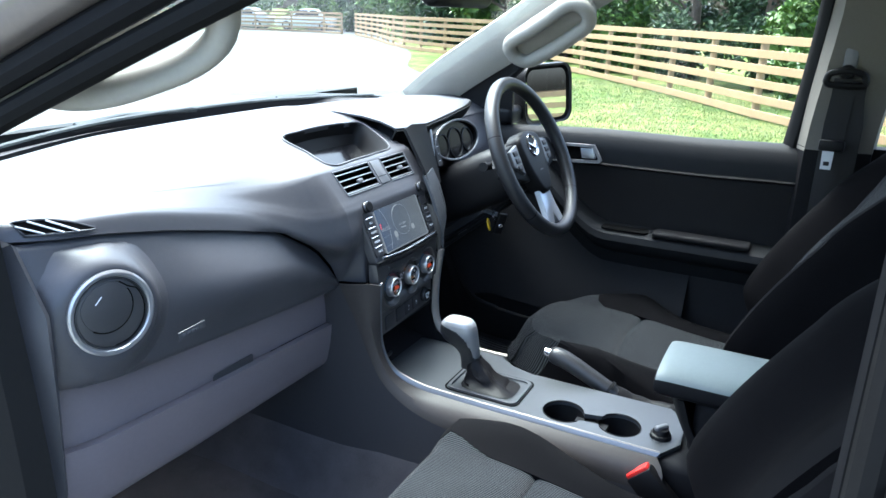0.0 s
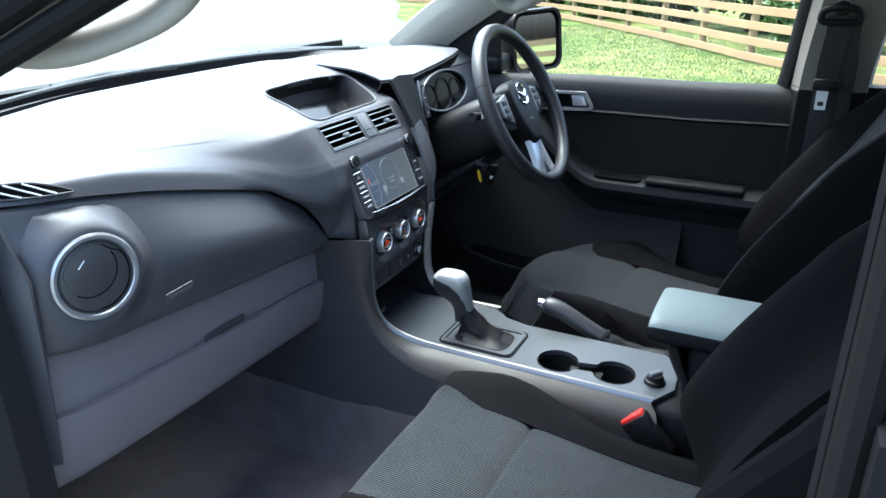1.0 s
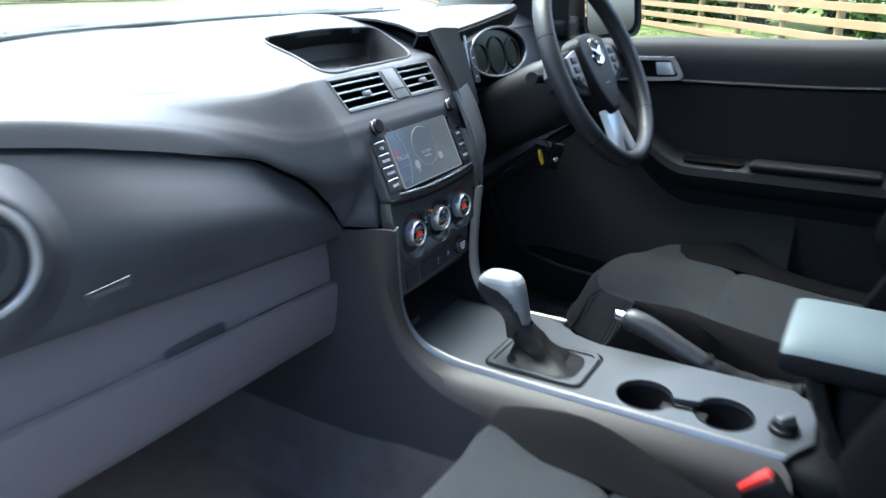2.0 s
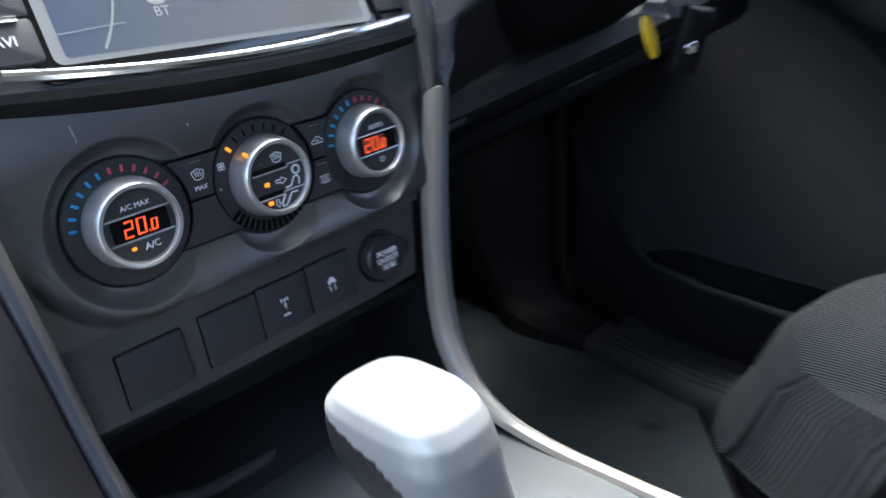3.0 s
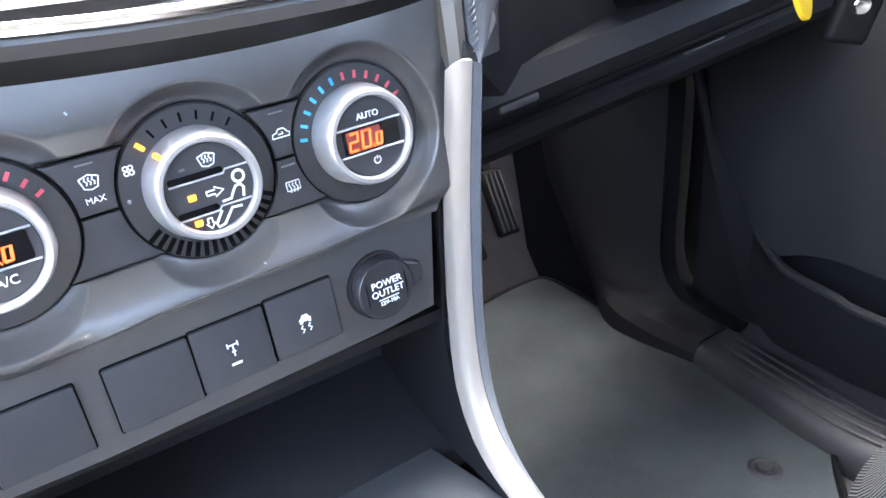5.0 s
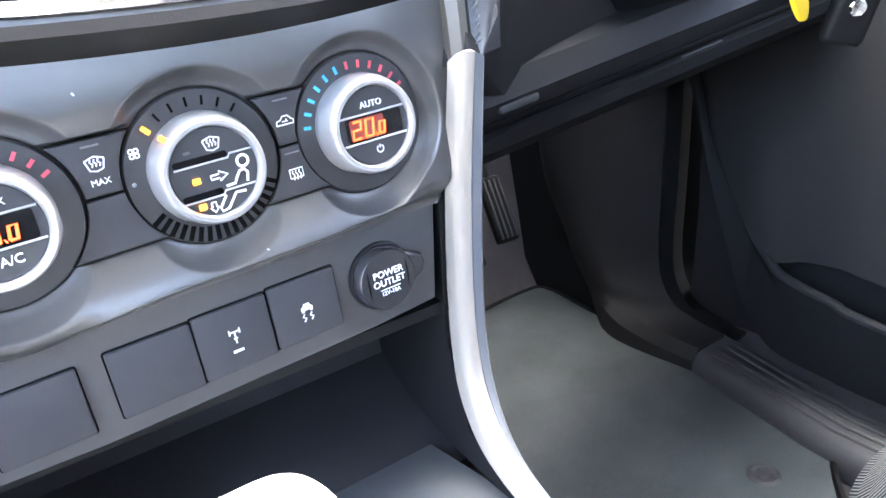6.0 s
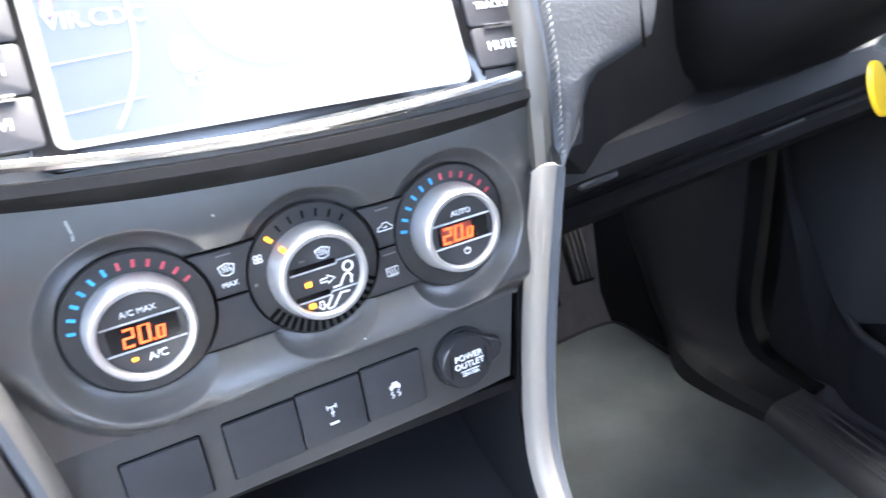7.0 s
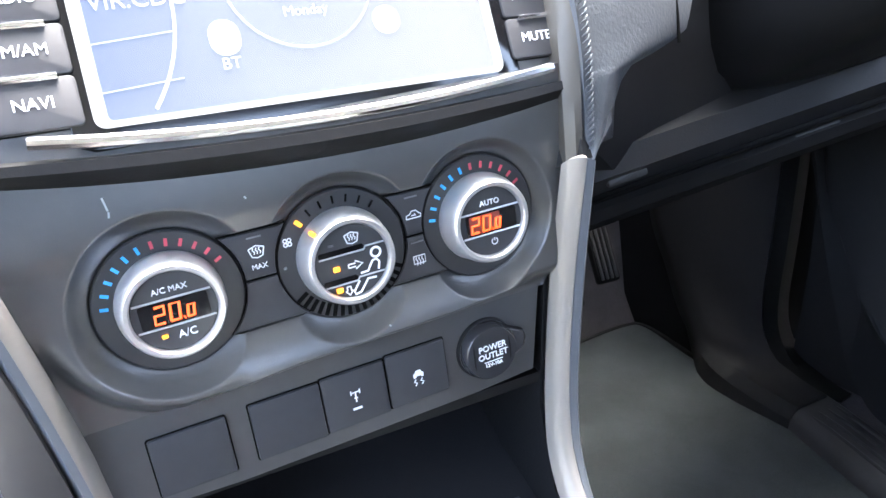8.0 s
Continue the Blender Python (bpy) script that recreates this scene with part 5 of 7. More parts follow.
for s in (-1, 1):
    def mir(P, n=48):
        return [Vector((s * p.x, p.y, p.z)) for p in smooth_line(P, n)]
    a, e, o = mir(IN if s > 0 else IN_L), mir(EDGE if s > 0 else EDGE_L), mir(OUTER if s < 0 else OUTER_R)
    bulge = 1.0 if s < 0 else 0.15
    if s > 0:
        short = [i for i, p in enumerate(a) if p.y > -0.185]
        a, e = [a[i] for i in short], [e[i] for i in short]
        o_short = [o[i] for i in short]
    else:
        o_short = o
    mid = [p.lerp(q, 0.5) + bulge * Vector((s * 0.010, -0.010, 0.006)) for p, q in zip(e, o_short)]
    part("side_trim", thick(sheet([e, [p.lerp(q, 0.25) + bulge * Vector((s * 0.007, -0.008, 0.005)) for p, q in zip(e, o_short)], mid, [p.lerp(q, 0.75) + bulge * Vector((s * 0.007, -0.006, 0.003)) for p, q in zip(e, o_short)], o_short]), 0.004), M_SATIN if s < 0 else M_PANEL, console, "satin warm grey side trim" if s < 0 else "dark side trim")
    def along(g, dy, dz):
        return [p.lerp(q, g) + Vector((0, dy, dz)) for p, q in zip(a, e)]
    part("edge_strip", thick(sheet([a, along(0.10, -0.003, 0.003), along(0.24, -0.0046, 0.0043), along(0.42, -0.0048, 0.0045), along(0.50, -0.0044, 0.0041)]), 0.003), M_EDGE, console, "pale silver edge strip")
    # same strip, turned away; its cooler shade is put into the colour
    part("edge_return", thick(sheet([along(0.505, -0.0040, 0.0037), along(0.56, -0.0036, 0.0033), along(0.76, -0.0020, 0.0020), along(0.90, 0.001, 0.0), [p + Vector((0, 0.006, -0.003)) for p in e]]), 0.003), M_EDGESHADE, console, "side of the edge strip, cool shade in its colour")
    if s < 0:
        o = [Vector((-0.150, 0.50, 0.44)), Vector((-0.150, 0.30, 0.48)), Vector((-0.150, 0.18, 0.505))] + o
    wall_top = [p for p in o]
    foot = [Vector((s * (0.165 if s < 0 else 0.15), p.y + (0.03 if s > 0 else 0), 0.06)) for p in o]
    part("side_wall", thick(sheet([wall_top, [p.lerp(q, 0.5) + Vector((-s * 0.006, 0, 0)) for p, q in zip(o, foot)], foot]), 0.006), M_TUNNEL, console, "dark grey tunnel side")
# warm grey strip above the silver edging, up to the radio
strip_in = smooth_line([(0.1086, 0.0025, 0.5215), (0.1090, 0.0045, 0.540), (0.1100, 0.0085, 0.563), (0.1125, 0.0160, 0.590), (0.1150, 0.030, 0.620)], 14)
strip_out = smooth_line([(0.1156, -0.0010, 0.5222), (0.1160, 0.0000, 0.540), (0.1172, 0.0030, 0.563), (0.1190, 0.0090, 0.590), (0.1205, 0.024, 0.620)], 14)
part("upper_strip", thick(sheet([[p + Vector((0, 0.012, 0)) for p in strip_in], strip_in, [p.lerp(q, 0.5) + Vector((0, -0.0016, 0)) for p, q in zip(strip_in, strip_out)], strip_out]), 0.003), M_BROWN, console, "warm grey upper strip")


def bolster_edge(z):
    """The rear edge of the stitched pad: it leans forward with the radio."""
    return 0.1178, table([(0.522, -0.001), (0.567, 0.002), (0.595, 0.008), (0.64, 0.026), (0.68, 0.045)], z)


def bolster_reach(z):
    return table([(0.5225, 0.122), (0.530, 0.131), (0.543, 0.141), (0.554, 0.148), (0.560, 0.157), (0.564, 0.182), (0.570, 0.211), (0.585, 0.222), (0.68, 0.240)], z)


ZB = [0.5225, 0.526, 0.530, 0.536, 0.543, 0.549, 0.554, 0.558, 0.560, 0.562, 0.564, 0.567, 0.571, 0.578, 0.588, 0.60, 0.62, 0.64, 0.66, 0.68]
rows = []
for z in ZB:
    x0, y0 = bolster_edge(z)
    xr = bolster_reach(z)
    row = [(x0 - 0.0010, y0 + 0.006, z), (x0, y0, z)]
    for f in np.linspace(0.06, 1.0, 12):
        x = lerp(x0, xr, f)
        row.append((x, y0 + 0.36 * (x - x0) - 0.004 * math.sin(math.pi * f), z))
    row += [(xr + 0.004, row[-1][1] + 0.008, z + 0.002), (xr + 0.005, row[-1][1] + 0.06, z + 0.004)]
    rows.append(row)
part("stitched_bolster", thick(sheet(rows), 0.004), M_LEATHERPAD, dash, "grained soft pad with a stitched edge")
bm = bmesh.new()
for k in range(46):
    z = 0.5250 + 0.0028 * k
    x0, y0 = bolster_edge(z)
    tube([(x0 + 0.0006, y0 - 0.0012, z), (x0 + 0.0030, y0 - 0.0016, z + 0.0016), (x0 + 0.0052, y0 + 0.0002, z + 0.0034)], [0.0003, 0.0006, 0.0003], 6, bm=bm)
part("stitching", bm, M_LEATHERPAD, dash, "row of grey stitches", angle=60)
seam = []
for z in (0.5655, 0.58, 0.60, 0.62, 0.64):
    x0, y0 = bolster_edge(z)
    x = 0.200 + 0.004 * (z - 0.56) / 0.08
    seam.append((x, y0 + 0.36 * (x - x0) - 0.0022, z))
part("pad_seam", tube(seam, 0.0010, 6), M_GAP, dash, "dark seam")
# sides of the foot end, running forward under the dash
for s, xs, dy in ((1, (0.118, 0.120, 0.135), 0.08),):
    rows = [[(s * xs[0], y, z) for y, z in ((0.07 + dy, 0.50), (0.20, 0.42), (0.45, 0.40))], [(s * xs[1], y, z) for y, z in ((-0.03 + dy, 0.31), (0.20, 0.26), (0.45, 0.28))], [(s * xs[2], y, z) for y, z in ((-0.06 + dy, 0.06), (0.20, 0.06), (0.45, 0.12))]]
    part("tunnel_side", thick(sheet(rows), 0.006), M_TUNNEL, console, "dark grey tunnel side")


def holed(outline, holes, depth, m):
    """A plate with holes cut through it."""
    bm = bmesh.new()
    es = []
    for loop in [outline] + holes:
        vs = [bm.verts.new((x, y, 0)) for x, y in loop]
        es += [bm.edges.new((vs[i - 1], vs[i])) for i in range(len(vs))]
    bmesh.ops.triangle_fill(bm, use_beauty=True, edges=es)
    bmesh.ops.recalc_face_normals(bm, faces=bm.faces)
    out = bmesh.ops.extrude_face_region(bm, geom=list(bm.faces))
    bmesh.ops.translate(bm, vec=(0, 0, -depth), verts=[v for v in out["geom"] if isinstance(v, bmesh.types.BMVert)])
    bmesh.ops.transform(bm, matrix=m, verts=bm.verts)
    return bm


CUP_A, CUP_B, CUP_R = (-0.055, -0.353), (-0.050, -0.457), 0.0385
GATE = (-0.034, -0.193)
PLATE = [(-0.090, 0.030), (-0.0965, 0.0), (-0.0985, -0.060), (-0.1000, -0.150), (-0.1040, -0.350), (-0.1060, -0.540), (-0.060, -0.566), (0.030, -0.560), (0.056, -0.530), (0.054, -0.250), (0.066, -0.205), (0.094, -0.165), (0.0985, -0.060), (0.0975, -0.010), (0.092, 0.033)]
lobes = arc_pts(*CUP_A, CUP_R, -72, 248, 40) + arc_pts(*CUP_B, CUP_R, 113, 428, 40)
part("top_plate", holed(PLATE, [lobes], 0.008, pose(0, 0, 0.3135)), M_PLATE, console, "satin grey console plate", smooth=False)
for c in (CUP_A, CUP_B):
    part("cup_well", turned([(CUP_R + 0.0015, -0.004), (CUP_R - 0.001, -0.03), (CUP_R - 0.004, -0.075), (0.0, -0.076)], pose(c[0], c[1], 0.3115), 40), M_BLACK, console, "deep black cup holder")
    part("cup_rim", turned([(CUP_R + 0.001, -0.001), (CUP_R - 0.0005, 0.0012), (CUP_R - 0.002, -0.002)], pose(c[0], c[1], 0.3140), 40, arc=((-60, 236) if c is CUP_A else (124, 416))), M_BLACK, console)
part("channel", box((-0.0525, -0.405, 0.295), (0.030, 0.06, 0.01)), M_BLACK, console)
part("storage_floor", thick(sheet([[(x, y, z) for x in (-0.112, -0.05, 0.05, 0.112)] for y, z in ((0.02, 0.300), (0.034, 0.3085), (0.07, 0.315), (0.11, 0.33), (0.125, 0.43))]), 0.006), M_KNEE, console, "dark storage tray")
for s in (-1, 1):
    inner = [(0.1050, 0.014, 0.46), (0.1015, 0.016, 0.385), (0.0990, -0.002, 0.338), (0.0975, -0.058, 0.314)] if s > 0 else [(0.1185, 0.014, 0.46), (0.1085, 0.016, 0.385), (0.100, -0.002, 0.338), (0.098, -0.058, 0.314)]
    part("storage_side", thick(sheet([[(s * x, y, z) for x, y, z in inner], [(s * 0.112, 0.13, 0.46), (s * 0.112, 0.13, 0.40), (s * 0.112, 0.13, 0.335), (s * 0.112, 0.13, 0.31)]]), 0.002), M_DOOR, console)
part("storage_roof", box((0, 0.075, 0.401), (0.22, 0.115, 0.006)), M_BLACK, console)
part("tray_rod", tube([(-0.108, 0.050, 0.335), (-0.06, 0.040, 0.324), (-0.02, 0.046, 0.318), (0.0, 0.056, 0.312)], 0.004, 8), M_PANEL, console, "rounded tray lip")
# selector gate: raised frame, then the leather boot
gate = pose(GATE[0], GATE[1], 0.3135)
part("gate_frame", frame_plate([(x, y) for x, y in rounded(0.102, 0.146, 0.014)], [(x, y) for x, y in rounded(0.090, 0.134, 0.011)], 0.0035, gate), M_PLATE, console, "satin gate surround")
part("gate_groove", frame_plate(rounded(0.112, 0.156, 0.017), rounded(0.106, 0.150, 0.015), 0.0012, gate), M_GAP, console)
# rear knob
cap = turned([(0.019, 0.0), (0.018, 0.006), (0.0145, 0.0075), (0.0140, 0.013), (0.0125, 0.016), (0.0, 0.017)], pose(-0.050, -0.530, 0.3135), 32)
drive_knob = thing("drive_mode_knob", "small dark rotary knob on the console", "knob", at=(-0.05, -0.53, 0.3135))
part("dial", cap, M_BLACK, drive_knob)
part("grip", box((0, 0, 0), (0.011, 0.027, 0.011), 0.004, None, 3), M_STRIP, drive_knob, "satin grey grip").matrix_basis = pose(0, 0, 0.017, 0, 0, 50)

# ---------------------------------------------------------------- gear selector
lever = thing("gear_selector", "automatic gear lever with a silver-topped knob and leather boot", "gear lever", at=(GATE[0], GATE[1], 0.315))
rows = []
for k in range(13):
    f = k / 12
    w = lerp(0.040, 0.0145, f ** 0.45)
    l = lerp(0.056, 0.016, f ** 0.45)
    cx, cy, cz = lerp(GATE[0], -0.026, f), lerp(GATE[1] - 0.002, -0.152, f ** 0.8), 0.3150 + 0.050 * f ** 1.15
    row = []
    for j in range(24):
        a = 2 * math.pi * j / 24
        c, s_ = math.cos(a), math.sin(a)
        q = (abs(c) ** 4 + abs(s_) ** 4) ** -0.25 if f < 0.5 else 1.0 + ((abs(c) ** 4 + abs(s_) ** 4) ** -0.25 - 1) * (1 - f) * 2
        pucker = 1 + 0.17 * math.sin(f * 13 + 2.2 * math.sin(a * 2 + 1)) * (1 - f) * (f > 0.05)
        row.append((cx + w * q * c * pucker, cy + l * q * s_ * pucker, cz + 0.004 * math.sin(5 * a) * f * (1 - f) * 4))
    rows.append(row)
part("boot", sheet(rows, closed=True), M_BOOT, lever, "creased black leather boot")
KNOB = [(0.340, -0.1290, -0.1640, 0.0145), (0.355, -0.1280, -0.1640, 0.0150), (0.372, -0.1260, -0.1635, 0.0162), (0.386, -0.1190, -0.1630, 0.0178), (0.398, -0.1050, -0.1625, 0.0196), (0.408, -0.0930, -0.1620, 0.0206),
        (0.424, -0.0865, -0.1610, 0.0214), (0.438, -0.0870, -0.1595, 0.0212), (0.448, -0.0905, -0.1565, 0.0204), (0.4545, -0.0960, -0.1525, 0.0186), (0.4585, -0.1020, -0.1480, 0.0160), (0.4605, -0.1085, -0.1430, 0.0120), (0.4613, -0.1160, -0.1370, 0.0060)]


def knob_grid(grow, levels=70, seg=72):
    """Rounded-box sections of the grip, from its neck up to its crown."""
    line = [(lerp(KNOB[0][0], KNOB[-1][0], 1 - (1 - k / (levels - 1)) ** 1.6)) for k in range(levels)]
    rows = []
    for z in line:
        yf, yr, hw = (table([(p[0], p[i]) for p in KNOB], z) for i in (1, 2, 3))
        cx, cy, hl = -0.028 - 0.013 * ease(0.35, 0.44, z), (yf + yr) / 2, abs(yf - yr) / 2
        row = []
        for j in range(seg):
            a = 2 * math.pi * j / seg
            c, s_ = math.cos(a), math.sin(a)
            q = (abs(c) ** 3.2 + abs(s_) ** 3.2) ** (-1 / 3.2)
            row.append(Vector((cx + (hw + grow) * q * c, cy + (hl + grow) * q * s_, lerp(0.36, z, 0.85 if z > 0.36 else 1.0) + grow * ease(0.44, 0.461, z))))
        rows.append(row)
    return rows


part("grip", sheet(knob_grid(0.0), closed=True, caps=True), M_LEATHER, lever, "black leather grip")
cap = sheet(knob_grid(0.0009), closed=True, caps=True)
under = []
for f in cap.faces:
    c = f.calc_center_median()
    if c.z < table([(-0.166, 0.365), (-0.160, 0.370), (-0.154, 0.393), (-0.146, 0.412), (-0.130, 0.425), (-0.086, 0.435)], c.y):
        under.append(f)
bmesh.ops.delete(cap, geom=under, context="FACES")
part("cap", cap, M_KNOB, lever, "bright satin silver top plate", angle=60)
part("collar", turned([(0.0150, 0), (0.0160, 0.004), (0.0150, 0.009)], pose(-0.026, -0.155, 0.348, -10), 24), M_BLACK, lever)

# ---------------------------------------------------------------- handbrake
hb = thing("handbrake", "black leather handbrake lever with chrome button", "handbrake", at=(0.085, -0.45, 0.3))
hp = smooth_line([(0.088, -0.275, 0.352), (0.086, -0.310, 0.346), (0.082, -0.370, 0.322), (0.078, -0.420, 0.302)], 16)
part("grip", tube(hp, [0.0125, 0.0165, 0.0180, 0.0185, 0.0185, 0.0185, 0.018, 0.018, 0.0175, 0.017, 0.017, 0.0165, 0.016, 0.016, 0.015, 0.015], 16), M_LEATHER, hb, "black leather grip")
part("button", tube([(0.0885, -0.262, 0.3545), (0.088, -0.276, 0.352)], [0.0085, 0.0105], 14), M_CHROME, hb, "chrome release button")
part("boot", tube(smooth_line([(0.080, -0.395, 0.312), (0.078, -0.43, 0.300), (0.074, -0.48, 0.293), (0.066, -0.53, 0.300), (0.055, -0.55, 0.31)], 20), [0.0170 + 0.0012 * math.sin(k * 1.7) * (k > 2) + 0.0001 * k for k in range(20)], 16, squash=0.8), M_BOOT, hb, "creased leather boot")
part("ring", tube([(0.0795, -0.402, 0.3095), (0.0790, -0.408, 0.307)], 0.0195, 18), M_BLACK, hb)

# ---------------------------------------------------------------- armrest box
arm = thing("armrest_box", "padded centre armrest box, lid top coloured as lit", "armrest", at=(-0.01, -0.68, 0.3))
part("box", box((-0.012, -0.715, 0.345), (0.130, 0.270, 0.14), 0.022, pose(0, 0, 0, 0), 3), M_DOOR, arm, "dark plastic bin")
lid = []
for y, g in ((-0.512, 0.55), (-0.516, 0.85), (-0.526, 0.97), (-0.545, 1.0), (-0.70, 1.0), (-0.84, 1.0), (-0.855, 0.95)):
    ring = []
    for j in range(28):
        a = 2 * math.pi * j / 28
        c, s_ = math.cos(a), math.sin(a)
        q = (abs(c) ** 3.6 + abs(s_) ** 3.6) ** (-1 / 3.6)
        ring.append((-0.012 + 0.082 * q * c * (0.9 + 0.1 * g), y, 0.430 + 0.026 * q * s_ * g + 0.004 * (1 - c * c)))
    lid.append(ring)
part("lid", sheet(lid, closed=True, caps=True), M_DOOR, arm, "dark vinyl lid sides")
# pale skin over the dark lid; its colour carries the light on top
pad_rows = []
for y, g in ((-0.5145, 0.80), (-0.520, 0.92), (-0.532, 0.985), (-0.550, 1.0), (-0.70, 1.0), (-0.84, 1.0), (-0.852, 0.96)):
    ring = []
    for j in range(21):
        a = radians(lerp(24, 156, j / 20))
        c, s_ = math.cos(a), math.sin(a)
        q = (abs(c) ** 3.6 + abs(s_) ** 3.6) ** (-1 / 3.6)
        ring.append((-0.012 + 0.0828 * q * c * (0.9 + 0.1 * g), y, 0.4310 + 0.0266 * q * s_ * g + 0.004 * (1 - c * c)))
    pad_rows.append(ring)
part("lid_pad", sheet(pad_rows), M_ARMLIT, arm, "smooth padded vinyl top, its light put into the colour")
part("front", thick(sheet([[(-0.012 + w * c, y - 0.030 * (1 - s_), z) for c, s_ in [(math.cos(radians(a)), math.sin(radians(a))) for a in range(0, 181, 15)]] for w, y, z in ((0.070, -0.535, 0.410), (0.068, -0.548, 0.37), (0.062, -0.572, 0.32), (0.058, -0.588, 0.25))]), 0.004), M_DOOR, arm)
part("console_rear", box((-0.012, -0.585, 0.262), (0.205, 0.105, 0.085), 0.016, None, 3), M_DOOR, console, "dark rear end of the console")
# old scuffs on the moulded panel
for x, y, l, a in ((-0.0865, 0.0435, 0.0052, 8), (-0.0862, 0.0395, 0.0022, -12), (-0.0375, 0.0345, 0.0012, 30), (0.012, -0.0375, 0.0010, 50)):
    put_at(part("scuff", box((0, 0, 0), (0.0007, l, 0.0003)), M_SILVER, climate, "pale scratch"), pm @ pose(x, y, relief(x, y) + 0.0001, 0, 0, a))


# ---------------------------------------------------------------- seats
def seat(cx, label, reach, drop=0.0):
    """A front seat: ribbed cloth centre panels, dark knit side bolsters. reach: how far its front lip is drawn forward."""
    s = thing("front_seat", label, "car seat", group="front seats", at=(cx, -0.45, 0.05))
    HW = 0.235

    def lip(u):
        """How far the front edge stands forward of the plain cushion; the corners are rounded in plan."""
        return (reach - 0.13 * u * u - 0.10 * u ** 4) if reach else 0.0

    def top(u, y):
        """Height of the cushion; u runs from -1 to 1 across it."""
        z = 0.318 - drop - 0.055 * ease(-0.25, -0.62, y) * 0.6
        z -= 0.045 * ease(-0.30, -0.52, y) * ease(0.60, 0.90, abs(u))
        z += 0.034 * ease(0.50, 0.80, abs(u)) * (1 - 0.8 * ease(0.84, 1.0, abs(u)) - 0.2 * ease(-0.24, -0.17, y)) * (0.6 + 0.4 * ease(-0.2, -0.35, y))
        z -= 0.10 * ease(-0.222, -0.149, y) ** 1.6
        z -= 0.06 * ease(0.90, 1.0, abs(u))
        return z

    YS = [-0.150, -0.155, -0.163, -0.175, -0.190, -0.21, -0.235, -0.26, -0.29, -0.32, -0.35, -0.366, -0.372, -0.375, -0.378, -0.384, -0.40, -0.44, -0.48, -0.52, -0.56, -0.60, -0.64, -0.66]

    def cushion(us, sink):
        rows = []
        for y in YS:
            row = []
            b = 0.56 + (0.26 if reach else 0.16) * ease(-0.30, -0.19, y)
            for u0 in us:
                u = u0 * b / 0.56 if sink else math.copysign(lerp(b - 0.01, 1.0, (abs(u0) - 0.55) / 0.45), u0)
                w = HW * (1 - 0.10 * ease(-0.30, -0.15, y) * (abs(u) > 0.5)) 
                z = top(u, y)
                if sink:
                    z -= 0.010 * max(0.0, 1 - abs(y + 0.375) / 0.012)
                    z += 0.006 * (1 - (u0 / 0.56) ** 2)
                    z -= 0.002 * ease(0.50, 0.56, abs(u0))
                row.append((cx + u * w, y + lip(u) * ease(-0.46, -0.18, y), z))
            rows.append(row)
        return rows

    part("cushion_centre", thick(sheet(cushion(np.linspace(-0.56, 0.56, 29), True)), 0.02), M_RIB, s, "grey ribbed cloth panel")
    for side in (-1, 1):
        us = [side * v for v in np.linspace(0.55, 1.0, 15)]
        rows = cushion(us, False)
        rows = [r + [(cx + side * HW * 1.0, r[-1][1], r[-1][2] - 0.03), (cx + side * HW * 0.99, r[-1][1] - 0.002, r[-1][2] - 0.10)] for r in rows]
        part("cushion_bolster", thick(sheet(rows), 0.015), M_KNIT, s, "dark charcoal knit bolster")
    part("cushion_front", thick(sheet([[(cx + u * HW * 0.9, lip(u) - 0.150 - dy, z - drop) for u in np.linspace(-1, 1, 17)] for dy, z in ((0.0, 0.220), (0.010, 0.19), (0.045, 0.15))]), 0.01), M_KNIT, s)
    part("seat_base", box((cx, -0.42, 0.125), (0.40, 0.46, 0.11), 0.02), M_BLACK, s, "dark plastic seat base")
    part("seat_rail", box((cx + 0.17, -0.40, 0.045), (0.03, 0.5, 0.05), 0.004), M_BLACK, s)
    part("seat_rail", box((cx - 0.17, -0.40, 0.045), (0.03, 0.5, 0.05), 0.004), M_BLACK, s)

    # backrest, leaning back
    def back(u, h):
        """A point on the front of the backrest; h runs up from the cushion."""
        w = table([(0.0, 0.225), (0.15, 0.245), (0.40, 0.25), (0.55, 0.235), (0.65, 0.19)], h)
        lean = 0.44
        depth = 0.085 * ease(0.50, 0.80, abs(u)) * (1 - 0.9 * ease(0.86, 1.0, abs(u))) * ease(-0.02, 0.14, h) * (1 - 0.75 * ease(0.40, 0.62, h))
        depth -= 0.07 * ease(0.9, 1.0, abs(u))
        belly = 0.025 * math.sin(min(1, max(0, h / 0.4)) * math.pi)
        y = -0.640 - h * lean + depth + belly
        return (cx + u * w, y + 0.0, 0.265 + h * 0.90 + 0.12 * depth)

    edge = 0.56 if reach else 0.12
    HS = list(np.linspace(-0.03, 0.62, 27))
    part("backrest_centre", thick(sheet([[back(u, h) for u in np.linspace(-edge, edge, 21)] for h in HS]), 0.02), M_RIB if reach else M_KNIT, s, "grey ribbed cloth panel" if reach else "dark knit panel")
    for side in (-1, 1):
        rows = []
        for h in HS:
            r = [back(side * u, h) for u in np.linspace(edge, 1.0, 18)]
            e = r[-1]
            r += [(e[0] + side * 0.004, e[1] - 0.05, e[2] - 0.01), (e[0] - side * 0.004, e[1] - 0.10, e[2] - 0.03)]
            rows.append(r)
        part("backrest_bolster", thick(sheet(rows), 0.015), M_KNIT, s, "dark charcoal knit bolster")
    part("backrest_shell", thick(sheet([[(cx + u * 0.235, -0.735 - h * 0.42, 0.24 + h * 0.9) for u in np.linspace(-1, 1, 7)] for h in np.linspace(0, 0.62, 8)]), 0.02), M_KNIT, s)
    return s


